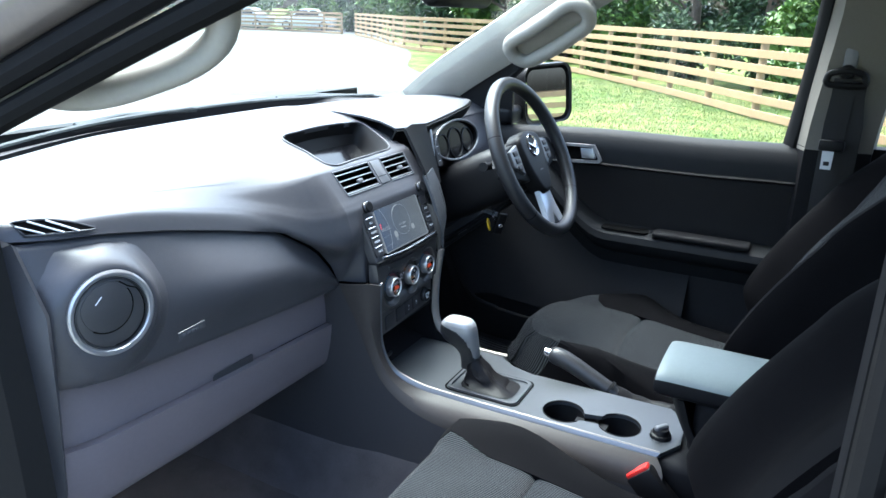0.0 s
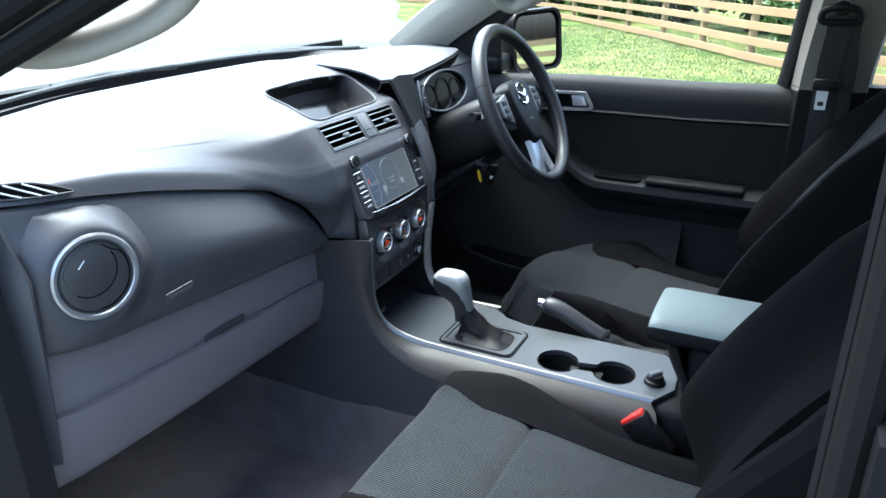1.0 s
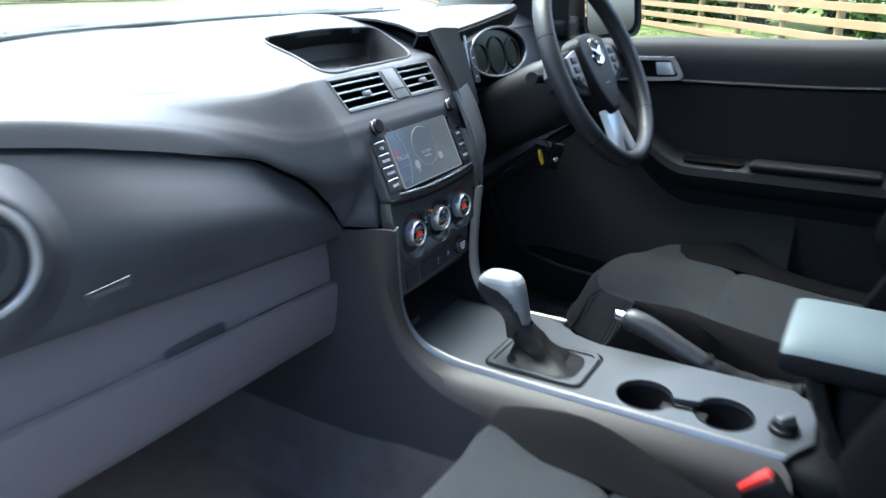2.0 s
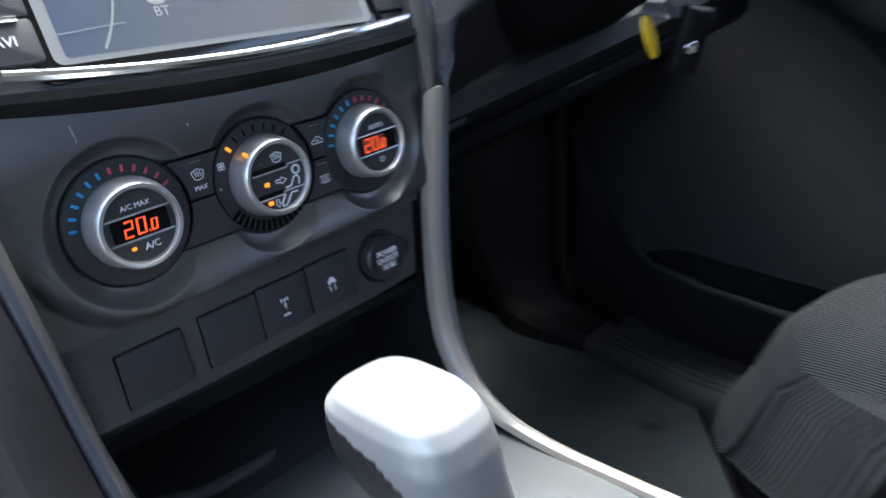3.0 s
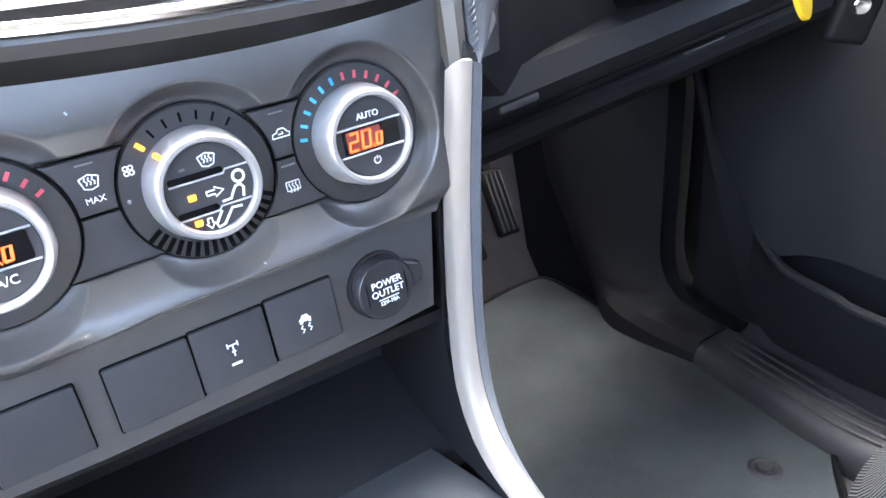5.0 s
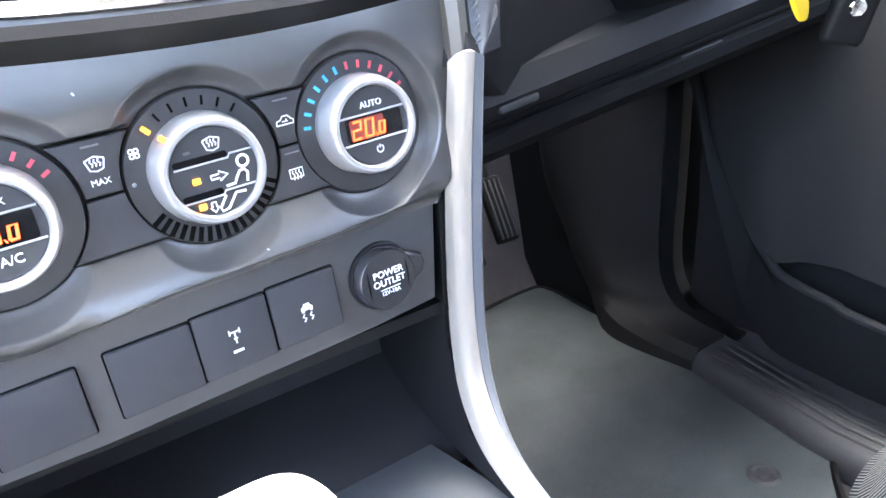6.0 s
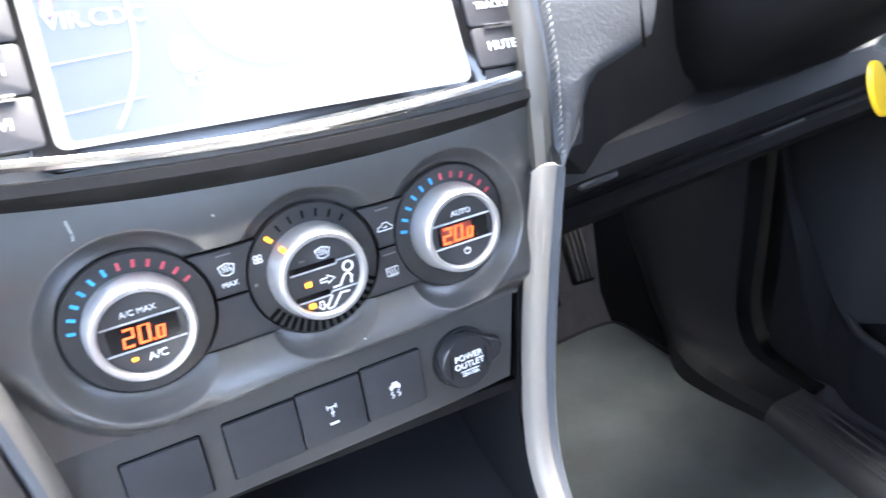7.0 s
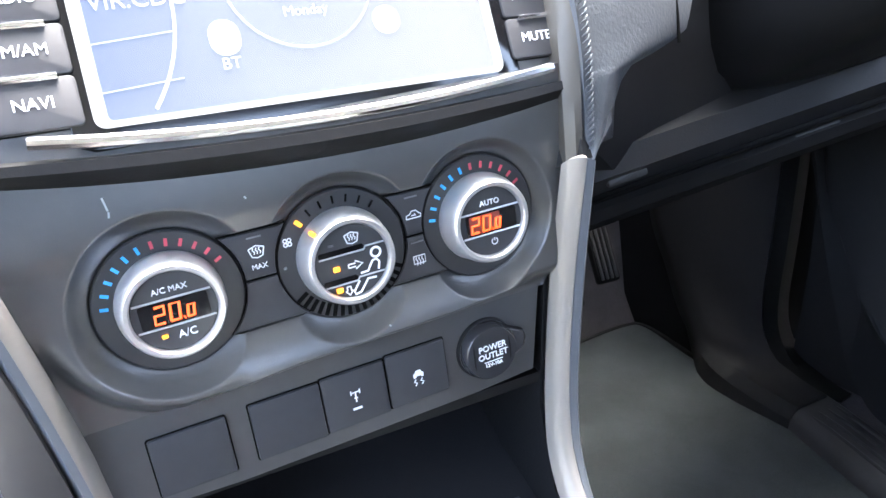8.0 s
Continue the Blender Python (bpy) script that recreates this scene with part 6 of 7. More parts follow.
seat(-0.395, "charcoal cloth passenger seat with grey ribbed centre", 0.0)
seat(0.418, "charcoal cloth driver's seat with grey ribbed centre", 0.084, 0.030)

# belt buckle beside the passenger seat
buckle = thing("seat_belt_buckle", "black belt buckle with a red release button", "belt buckle", at=(-0.14, -0.52, 0.25))
part("body", box((0, 0, 0), (0.026, 0.050, 0.085), 0.006), M_BLACK, buckle)
put_at(bpy.data.objects[buckle.children[0].name], pose(-0.138, -0.544, 0.260, -45, 0, 0))
rb = part("release_button", box((0, 0, 0), (0.018, 0.044, 0.010), 0.003), M_RED, buckle, "red release button")
put_at(rb, pose(-0.138, -0.544, 0.260, -45, 0, 0) @ pose(0, 0, 0.043))

# ---------------------------------------------------------------- driver's door
door = thing("driver_door", "closed dark grey driver's door with silver handle", "car door", at=(0.72, -0.25, 0.3))


def belt_z(y):
    return 0.722 - 0.012 * ease(-0.2, 0.15, y) + 0.006 * ease(-0.4, -0.66, y)


rows_top, rows_mid, rows_low = [], [], []
for y in np.linspace(0.30, -0.665, 44):
    zb = belt_z(y)
    rows_top.append([(0.760, y, zb - 0.004), (0.750, y, zb + 0.002), (0.735, y, zb), (0.715, y, zb - 0.018), (0.706, y, zb - 0.05), (0.704, y, zb - 0.085)])
    rows_mid.append([(0.703, y, zb - 0.083), (0.712, y, zb - 0.092), (0.716, y, zb - 0.16), (0.716, y, zb - 0.23), (0.712, y, zb - 0.285)])
part("outer_skin", box((0.772, -0.18, 0.325), (0.010, 0.96, 0.76), 0.003), M_PAINT, door, "dark painted outer skin")
part("top_rail", thick(sheet(rows_top), 0.006), M_DOORTOP, door, "dark grey upper door trim")
part("insert", thick(sheet(rows_mid), 0.006), M_BLACK, door, "black door insert")


def arm_z(y):
    """The armrest sweeps down from the front of the door and runs level to the rear."""
    return 0.464 + 0.165 * ease(-0.23, 0.03, y)


rows = []
for y in np.linspace(0.28, -0.640, 48):
    z = arm_z(y)
    out = 0.62 + 0.06 * ease(-0.02, 0.14, y)
    rows.append([(0.716, y, z + 0.012), (0.69, y, z + 0.012), (lerp(out, 0.69, 0.4), y, z + 0.010), (out + 0.006, y, z + 0.002), (out, y, z - 0.014), (out + 0.010, y, z - 0.034), (0.675, y, z - 0.06), (0.690, y, z - 0.10)])
part("armrest", thick(sheet(rows), 0.006), M_DOORTOP, door, "grey moulded armrest")
part("armrest_pad", box((0.655, -0.470, 0.4795), (0.055, 0.24, 0.016), 0.007, None, 3), M_DOOR, door, "soft black armrest pad")
part("pull_cup", slab(rounded(0.045, 0.125, 0.015), 0.004, pose(0.660, -0.275, 0.4735)), M_GAP, door, "dark pull cup")
rows = []
for y in np.linspace(0.30, -0.665, 44):
    z = arm_z(y) - 0.10
    rows.append([(0.692, y, z + 0.03), (0.700, y, z - 0.05), (0.700, y, 0.22), (0.690, y, 0.10), (0.705, y, 0.07)])
part("lower_panel", thick(sheet(rows), 0.006), M_DOORLOW, door, "dark lower door panel")
# bottle pocket with a rounded lip
lip = smooth_line([(0.690, 0.300, 0.46), (0.662, 0.270, 0.40), (0.641, 0.246, 0.350), (0.628, 0.205, 0.290), (0.620, 0.178, 0.250), (0.615, 0.153, 0.224), (0.610, 0.135, 0.211), (0.607, 0.110, 0.204), (0.604, 0.070, 0.198), (0.603, 0.030, 0.190), (0.603, -0.20, 0.172), (0.61, -0.45, 0.165)], 60)
part("pocket_wall", thick(sheet([[p for p in lip], [p + Vector((0.004, -0.001, -0.008)) for p in lip], [p + Vector((0.014, -0.002, -0.03)) for p in lip], [Vector((0.640, p.y + 0.01, 0.086 + 0.35 * ease(0.18, 0.46, p.z))) for p in lip]]), 0.005), M_DOORLOW, door, "moulded door pocket")
part("pocket_lip", tube(lip, [0.003 + 0.0025 * ease(0.20, 0.12, p.y) for p in lip], 10), M_DOORLOW, door, "rounded pocket lip")
slot = smooth_line([(0.690, 0.300, 0.46), (0.662, 0.270, 0.40), (0.641, 0.246, 0.351), (0.628, 0.205, 0.292), (0.620, 0.178, 0.253), (0.617, 0.153, 0.229), (0.622, 0.137, 0.226), (0.628, 0.115, 0.231), (0.632, 0.080, 0.232), (0.632, 0.030, 0.227), (0.632, -0.20, 0.212), (0.635, -0.45, 0.207)], 60)
rows = [[p + Vector((0.012, 0, 0.004)) for p in slot], slot]
for g, h in ((0.10, 0.4), (0.3, 0.9), (0.55, 1.0), (0.8, 0.5), (1.0, 0.0)):
    rows.append([p.lerp(Vector((0.694, p.y + 0.05 * ease(0.05, 0.15, p.y), arm_z(p.y) - 0.095)), g) + Vector((-0.010 * h, 0, 0)) for p in slot])
part("pocket_panel", thick(sheet(rows), 0.004), M_DOORLOW, door, "dark panel over the pocket slot")
# inside handle
hm = Matrix(((0, 0, -1, 0.700), (-1, 0, 0, -0.124), (0, 1, 0, 0.660), (0, 0, 0, 1)))
HO = [(-0.056, 0.022), (0.030, 0.025), (0.040, 0.022), (0.060, -0.012), (0.056, -0.020), (0.046, -0.023), (-0.026, -0.027), (-0.036, -0.022), (-0.060, 0.012)]
HO = [(p.x, p.y) for p in smooth_line([(x, y, 0) for x, y in HO], 48, closed=True)]
HI = [(x * 0.84, y * 0.72) for x, y in HO]
part("handle_surround", frame_plate(HO, HI, 0.010, hm), M_RING, door, "silver handle surround")
part("handle_cup", slab(HI, 0.002, hm @ Matrix.Translation((0, 0, -0.004))), M_GAP, door)
part("handle", slab([(0.000, 0.014), (0.034, 0.015), (0.044, -0.008), (0.042, -0.013), (0.006, -0.013)], 0.008, hm @ Matrix.Translation((0, 0, 0.001)), 0.003), M_SILVER, door, "silver pull handle")
# window frame and rubber
wf = smooth_line([(0.750, 0.235, 0.715), (0.742, 0.16, 0.80), (0.72, 0.02, 0.935), (0.685, -0.14, 1.07), (0.66, -0.25, 1.115), (0.655, -0.45, 1.125), (0.66, -0.62, 1.12)], 40)
part("window_frame", tube(wf, 0.022, 8, squash=0.6), M_BLACK, door, "black window frame")
rear = smooth_line([(0.752, -0.635, 0.70), (0.735, -0.652, 0.85), (0.70, -0.665, 1.0), (0.665, -0.67, 1.12)], 14)
part("rear_frame", tube(rear, 0.024, 8, squash=0.7), M_BLACK, door, "black rear window frame")
part("sail_panel", thick(sheet([[(0.748, 0.275, 0.705), (0.748, 0.10, 0.700)], [(0.745, 0.268, 0.80), (0.738, 0.095, 0.80)], [(0.742, 0.235, 0.845), (0.730, 0.088, 0.860)], [(0.732, 0.155, 0.880), (0.722, 0.075, 0.888)]]), 0.012), M_BLACK, door, "black mirror sail panel")
glass_rows = [[(0.757, 0.10, 0.70), (0.757, -0.66, 0.70)], [(0.738, 0.06, 0.86), (0.738, -0.675, 0.86)], [(0.70, -0.04, 1.0), (0.70, -0.685, 1.0)], [(0.665, -0.2, 1.11), (0.665, -0.69, 1.11)]]
wg = part("window_glass", sheet(glass_rows), M_GLASS, door, "clear door glass")
wg.visible_shadow = False

# door mirror
mirror = thing("door_mirror", "black door mirror showing the fence", "door mirror", at=(0.90, 0.10, 0.78))
M_MIRROR = surface("mirror glass", (0.82, 0.84, 0.85), 0.03, metal=1.0, vary=0.01, rough_vary=0.01)
mf = pose(0.912, 0.055, 0.788, 85.2, 0, 0) @ pose(0, 0, 0, 0, -19, 0)
shell = []
for d, g in ((0.0, 0.93), (0.004, 1.0), (-0.02, 1.03), (-0.06, 0.95), (-0.085, 0.70), (-0.092, 0.35)):
    shell.append([mf @ Vector((x * g, y * g, d)) for x, y in rounded(0.226, 0.178, 0.038, 8)])
part("housing", sheet(shell, closed=True, caps=False), M_BLACK, mirror, "black mirror housing")
part("glass", slab(rounded(0.186, 0.148, 0.03, 8), 0.002, mf @ Matrix.Translation((0, 0, -0.006))), M_MIRROR, mirror, "mirror glass", smooth=False)
part("bracket", box((0.775, 0.13, 0.735), (0.10, 0.07, 0.05), 0.015, None, 3), M_BLACK, mirror)

# ---------------------------------------------------------------- instrument binnacle
cluster = thing("instrument_cluster", "hooded dark instrument cluster with round dials", "instrument cluster", at=(0.37, 0.12, 0.72))
HOOD_LIP = smooth_line([(0.137, 0.130, 0.771), (0.20, 0.122, 0.768), (0.256, 0.119, 0.769), (0.35, 0.113, 0.780), (0.45, 0.113, 0.792), (0.52, 0.130, 0.796), (0.575, 0.155, 0.788)], 40)
rows, face = [], []
for p in HOOD_LIP:
    x, y, z = p
    rows.append([(x, 0.36, 0.789), (x, 0.29, 0.796), (x, y + 0.085, lerp(z, 0.799, 0.75)), (x, y + 0.040, lerp(z, 0.799, 0.42) + 0.002), (x, y + 0.010, z + 0.0045), (x, y + 0.001, z + 0.001), (x, y + 0.001, z - 0.004)])
    face.append([(x, y + 0.002, z - 0.0035), (x, y + 0.006, z - 0.012), (x, y + 0.016, z - 0.030), (x, y + 0.050, z - 0.042)])
part("hood", thick(sheet(rows), 0.004), M_DASH, cluster, "dark soft plastic hood")
part("hood_face", thick(sheet(face), 0.004), M_BLACK, cluster, "black face under the hood")
cf = facing(0.378, 0.096, 0.716, 14)
oval = [(0.118 * math.cos(radians(a)), 0.049 * math.sin(radians(a)) * (1.0 if a < 180 else 0.9)) for a in range(0, 360, 6)]
part("back_panel", slab(oval, 0.004, cf @ Matrix.Translation((0, 0, -0.012))), M_GLOSSBLACK, cluster, "dark gloss dial panel")
part("rim", tube([cf @ Vector((x, y, 0)) for x, y in oval], 0.0028, 8, closed=True), M_STRIP, cluster, "satin grey binnacle rim")
part("shroud", sheet([[cf @ Vector((x * g, y * g, d)) for x, y in oval] for g, d in ((1.0, 0.0), (0.985, -0.006), (0.97, -0.012))], closed=True), M_BLACK, cluster)
part("surround", thick(sheet([[cf @ Vector((x * g, y * g, d)) for x, y in oval + oval[:1]] for g, d in ((1.0, -0.001), (1.12, -0.010), (1.30, -0.035))]), 0.003), M_BLACK, cluster, "black binnacle surround")
for dx, r in ((0.0, 0.038), (-0.066, 0.030), (0.066, 0.030)):
    part("dial_rim", turned([(r, -0.009), (r, -0.0055), (r - 0.003, -0.0050), (r - 0.004, -0.0085)], cf @ Matrix.Translation((dx, -0.004, 0)), 40), M_BLACK, cluster, "dark dial rim")
part("side_panel", thick(sheet([[(0.128, 0.10, 0.776), (0.19, 0.12, 0.776), (0.245, 0.115, 0.772)], [(0.128, 0.05, 0.69), (0.19, 0.075, 0.69), (0.245, 0.085, 0.69)], [(0.128, 0.03, 0.64), (0.19, 0.06, 0.64), (0.245, 0.07, 0.64)]]), 0.006), M_BLACK, cluster, "dark side panel")
part("chrome_line", tube([(0.258, 0.108, 0.757), (0.254, 0.098, 0.715), (0.252, 0.090, 0.670)], 0.0022, 6), M_SILVER, cluster, "thin silver line")
part("light_switches", slab(rounded(0.020, 0.075, 0.004), 0.006, facing(0.268, 0.099, 0.708, 14)), M_BUTTON, cluster)
for k in range(4):
    part("switch_mark", box((0, 0, 0), (0.007, 0.0018, 0.0008)), M_WHITE, cluster)
    put_at(cluster.children[-1], facing(0.268, 0.099, 0.708, 14) @ pose(0, -0.026 + 0.017 * k, 0.0065))

# driver's lower dash and knee panel
knee = thing("knee_panel", "dark lower driver's dash with a trim line", "dash panel", at=(0.4, 0.1, 0.5))
rows = []
for x in np.linspace(0.128, 0.72, 30):
    f = ease(0.122, 0.25, x)
    yk = lerp(0.045, 0.095, f) + 0.02 * ease(0.4, 0.72, x)
    zt, zl = 0.66, lerp(0.525, 0.455, f) + 0.03 * ease(0.4, 0.7, x)
    rows.append([(x, yk + 0.06, zt), (x, yk + 0.01, lerp(zt, zl, 0.3)), (x, yk, lerp(zt, zl, 0.65)), (x, yk + 0.012, zl + 0.01), (x, yk + 0.025, zl), (x, yk + 0.10, zl - 0.02), (x, 0.40, zl - 0.01)])
part("panel", thick(sheet(rows), 0.006), M_KNEE, knee, "dark grained knee panel")
rows = []
for x in np.linspace(0.125, 0.62, 24):
    f = (x - 0.125) / 0.495
    y, z = lerp(0.120, 0.028, f), lerp(0.423, 0.515, f)
    rows.append([(x, y + 0.05, z + 0.028), (x, y + 0.003, z + 0.021), (x, y - 0.004, z + 0.014), (x, y - 0.003, z + 0.005), (x, y + 0.006, z - 0.004), (x, y + 0.03, z - 0.010)])
part("lower_lip", thick(sheet(rows), 0.005), M_DOOR, knee, "grey lower lip")
groove, band = [], []
for x in np.linspace(0.125, 0.62, 24):
    f = (x - 0.125) / 0.495
    y, z = lerp(0.120, 0.028, f), lerp(0.423, 0.515, f)
    groove.append((x, y - 0.005, z + 0.021))
    band.append([(x, y + 0.002, z + 0.022), (x, y - 0.008, z + 0.036), (x, y - 0.002, z + 0.052), (x, y + 0.03, z + 0.066)])
part("groove", tube(groove, 0.0016, 6), M_GAP, knee, "dark joint line")
part("upper_band", thick(sheet(band), 0.004), M_KNEE, knee, "dark curved trim band")
# solid paler blocks stand in for light caught in small recesses
put_at(part("recess", box((0, 0, 0), (0.042, 0.008, 0.010), 0.003), M_PANEL, knee, "small block of paler plastic for a lit recess"), pose(0.375, 0.0745, 0.4815, 0, -10.5, -10.5))
put_at(part("recess", box((0, 0, 0), (0.030, 0.010, 0.006), 0.002), M_PANEL, knee, "small block of paler plastic for a lit recess"), pose(0.225, 0.100, 0.472, 0, -10.5, -10.5))
put_at(part("recess", box((0, 0, 0), (0.045, 0.008, 0.006), 0.002), M_PANEL, knee, "small block of paler plastic for a lit recess"), pose(0.190, 0.112, 0.4435, 0, -10.5, -10.5))
part("stack_edge", thick(sheet([[(0.1050, 0.010, 0.518), (0.1080, 0.022, 0.56), (0.1150, 0.038, 0.60), (0.1200, 0.058, 0.65)], [(0.1140, -0.004, 0.524), (0.1170, 0.010, 0.56), (0.1220, 0.028, 0.60), (0.1270, 0.050, 0.65)], [(0.1220, -0.003, 0.524), (0.1240, 0.012, 0.56), (0.1290, 0.030, 0.60), (0.1340, 0.052, 0.65)]]), 0.004), M_DOOR, knee, "satin dark edge beside the stack")
cheek = []
for f in np.linspace(0, 1, 9):
    row = []
    for (dx, dy, zb) in ((0.0, 0.0, 0.524), (0.012, -0.001, 0.538), (0.030, 0.012, 0.556), (0.055, 0.040, 0.570), (0.085, 0.085, 0.578)):
        z = lerp(zb, 0.665, f)
        row.append((table([(0.52, 0.1215), (0.56, 0.1240), (0.60, 0.1290), (0.67, 0.1355)], z) + dx, table([(0.52, -0.004), (0.56, 0.0115), (0.60, 0.0295), (0.67, 0.060)], z) + dy, z))
    cheek.append(row)
part("side_cheek", thick(sheet(cheek), 0.004), M_LEATHER, knee, "grained dash side beside the stack")

# ---------------------------------------------------------------- steering wheel and column
WC, WA = Vector((0.372, -0.108, 0.700)), 27.0
wm = facing(WC.x, WC.y, WC.z, WA)
wheel = thing("steering_wheel", "black leather steering wheel with a silver lower spoke", "steering wheel", at=WC)
rim_pts = [wm @ Vector((0.181 * math.cos(2 * math.pi * k / 72), 0.181 * math.sin(2 * math.pi * k / 72), 0)) for k in range(72)]
part("rim", tube(rim_pts, [0.0150 + 0.0020 * abs(math.cos(2 * math.pi * k / 72)) for k in range(72)], 14, closed=True), M_LEATHER, wheel, "black leather rim")
for a in (158, 22, 218, 322):
    c = wm @ Vector((0.181 * math.cos(radians(a)), 0.181 * math.sin(radians(a)), 0))
    d = wm @ Vector((0.181 * math.cos(radians(a + 1)), 0.181 * math.sin(radians(a + 1)), 0))
    part("rim_seam", tube([c, c.lerp(d, 0.5)], 0.0168, 14), M_GAP, wheel)
HUB = [(-0.066, 0.040), (-0.045, 0.058), (0, 0.064), (0.045, 0.058), (0.066, 0.040), (0.060, -0.010), (0.044, -0.055), (0.024, -0.085), (0, -0.090), (-0.024, -0.085), (-0.044, -0.055), (-0.060, -0.010)]
HUB = [(p.x, p.y) for p in smooth_line([(x, y, 0) for x, y in HUB], 48, closed=True)]
part("hub", slab(HUB, 0.034, wm @ Matrix.Translation((0, 0, -0.028)), 0.012, seg=4), M_BLACK, wheel, "dark airbag hub")
part("spoke_bridge", slab([(-0.172, 0.010), (-0.150, 0.034), (-0.05, 0.046), (0.05, 0.046), (0.150, 0.034), (0.172, 0.010), (0.172, -0.012), (0.13, -0.030), (0.05, -0.05), (-0.05, -0.05), (-0.13, -0.030), (-0.172, -0.012)], 0.020, wm @ Matrix.Translation((0, 0, -0.030)), 0.006), M_BLACK, wheel, "black side spokes")
part("lower_spoke", slab([(-0.030, -0.070), (0.030, -0.070), (0.036, -0.120), (0.050, -0.172), (0.020, -0.176), (0.0, -0.140), (-0.020, -0.176), (-0.050, -0.172), (-0.036, -0.120)], 0.014, wm @ Matrix.Translation((0, 0, -0.020)), 0.004), M_SILVER, wheel, "silver lower spoke")
for sx in (-1, 1):
    pad = part("switch_pad", slab([(sx * 0.068, 0.040), (sx * 0.115, 0.030), (sx * 0.118, -0.006), (sx * 0.074, -0.030)][::sx], 0.010, wm @ Matrix.Translation((0, 0, -0.012)), 0.003), M_STRIP, wheel, "grey switch pad")
    for k in range(3):
        put_at(part("switch", box((0, 0, 0), (0.020, 0.012, 0.004), 0.0015), M_BUTTON, pad), wm @ pose(sx * 0.094, 0.022 - 0.017 * k, -0.001))
part("badge", turned([(0.0265, 0.004), (0.0275, 0.007), (0.0250, 0.0095), (0.0205, 0.0075), (0.0195, 0.005)], wm @ Matrix.Translation((0, 0.026, 0)), 40), M_CHROME, wheel, "chrome oval badge")
part("badge_wing", tube([wm @ Vector(p) for p in ((-0.022, 0.034, 0.008), (-0.008, 0.026, 0.009), (0, 0.020, 0.009), (0.008, 0.026, 0.009), (0.022, 0.034, 0.008))], [0.0015, 0.004, 0.0055, 0.004, 0.0015], 8, squash=0.5), M_CHROME, wheel)
for k in range(3):
    put_at(part("hub_bar", box((0, 0, 0), (0.004, 0.0035, 0.0006)), M_GREYPRINT, wheel), wm @ pose(-0.007 + 0.007 * k, -0.034, 0.0064))

column = thing("steering_column", "black steering column shroud with stalks", "steering column", at=(0.372, 0.0, 0.66))
ax = wm.to_3x3() @ Vector((0, 0, 1))
rows = []
for d, w, h in ((-0.032, 0.058, 0.052), (-0.045, 0.070, 0.060), (-0.10, 0.074, 0.066), (-0.18, 0.078, 0.066), (-0.26, 0.08, 0.066)):
    c = WC + ax * d + Vector((0, 0, -0.010))
    rows.append([c + Vector((w * math.cos(a) * (abs(math.cos(a)) ** 4 + abs(math.sin(a)) ** 4) ** -0.25, 0, 0)) + (wm.to_3x3() @ Vector((0, 1, 0))) * h * math.sin(a) * (abs(math.cos(a)) ** 4 + abs(math.sin(a)) ** 4) ** -0.25 for a in [2 * math.pi * j / 28 for j in range(28)]])
part("shroud", sheet(rows, closed=True, caps=True), M_BLACK, column, "black plastic shroud")
for sx in (-1, 1):
    b = WC + ax * -0.075
    part("stalk", tube([b + Vector((sx * 0.06, 0, 0.015)), b + Vector((sx * 0.11, 0, 0.022)), b + Vector((sx * 0.165, -0.01, 0.030))], [0.010, 0.0085, 0.0105], 12), M_BLACK, column, "black control stalk")

# ignition key and fob
keys = thing("car_keys", "car key with black fob and yellow tag", "keys", at=(0.40, -0.01, 0.52))
part("key_blade", tube([(0.392, 0.02, 0.545), (0.390, -0.016, 0.540)], 0.006, 8, squash=0.5), M_SILVER, keys)
put_at(part("fob", box((0, 0, 0), (0.027, 0.012, 0.056), 0.005, None, 3), M_BLACK, keys, "black remote fob"), pose(0.396, -0.020, 0.516, 10, 12, -35))
put_at(part("fob_badge", turned([(0.0, 0.0012), (0.0045, 0.0010), (0.0055, 0.0)], Matrix.Identity(4), 20), M_CHROME, keys, "small chrome badge"), pose(0.396, -0.020, 0.516, 10, 12, -35) @ pose(0, -0.0062, -0.004, 90))
put_at(part("fob_seam", box((0, 0, 0), (0.0276, 0.0012, 0.0566), 0.0004), M_GAP, keys), pose(0.396, -0.020, 0.516, 10, 12, -35) @ pose(0, 0.001, 0))
part("ring", turned([(0.011, -0.0008), (0.0125, 0), (0.011, 0.0008)], pose(0.372, -0.014, 0.540, 80, 0, 40), 24), M_CHROME, keys)
put_at(part("tag", slab([(0.0115 * math.cos(2 * math.pi * k / 28), -0.008 + 0.020 * math.sin(2 * math.pi * k / 28)) for k in range(28)], 0.003, Matrix.Identity(4), 0.001), M_YELLOW, keys, "yellow tag"), pose(0.338, -0.012, 0.532, 80, -35, 20))

# ---------------------------------------------------------------- driver's footwell
mat = thing("floor_mat", "dark carpet floor mat in the driver's footwell", "floor mat", at=(0.42, 0.2, 0.07))
MAT = [(p.x, p.y) for p in smooth_line([(0.20, -0.10, 0), (0.20, 0.20, 0), (0.24, 0.34, 0), (0.36, 0.515, 0), (0.50, 0.536, 0), (0.600, 0.540, 0), (0.624, 0.520, 0), (0.622, 0.44, 0), (0.612, 0.33, 0), (0.590, 0.19, 0), (0.571, 0.075, 0), (0.560, 0.032, 0), (0.535, 0.014, 0), (0.35, -0.12, 0)], 72, closed=True)]
mcx, mcy = sum(p[0] for p in MAT) / 72, sum(p[1] for p in MAT) / 72
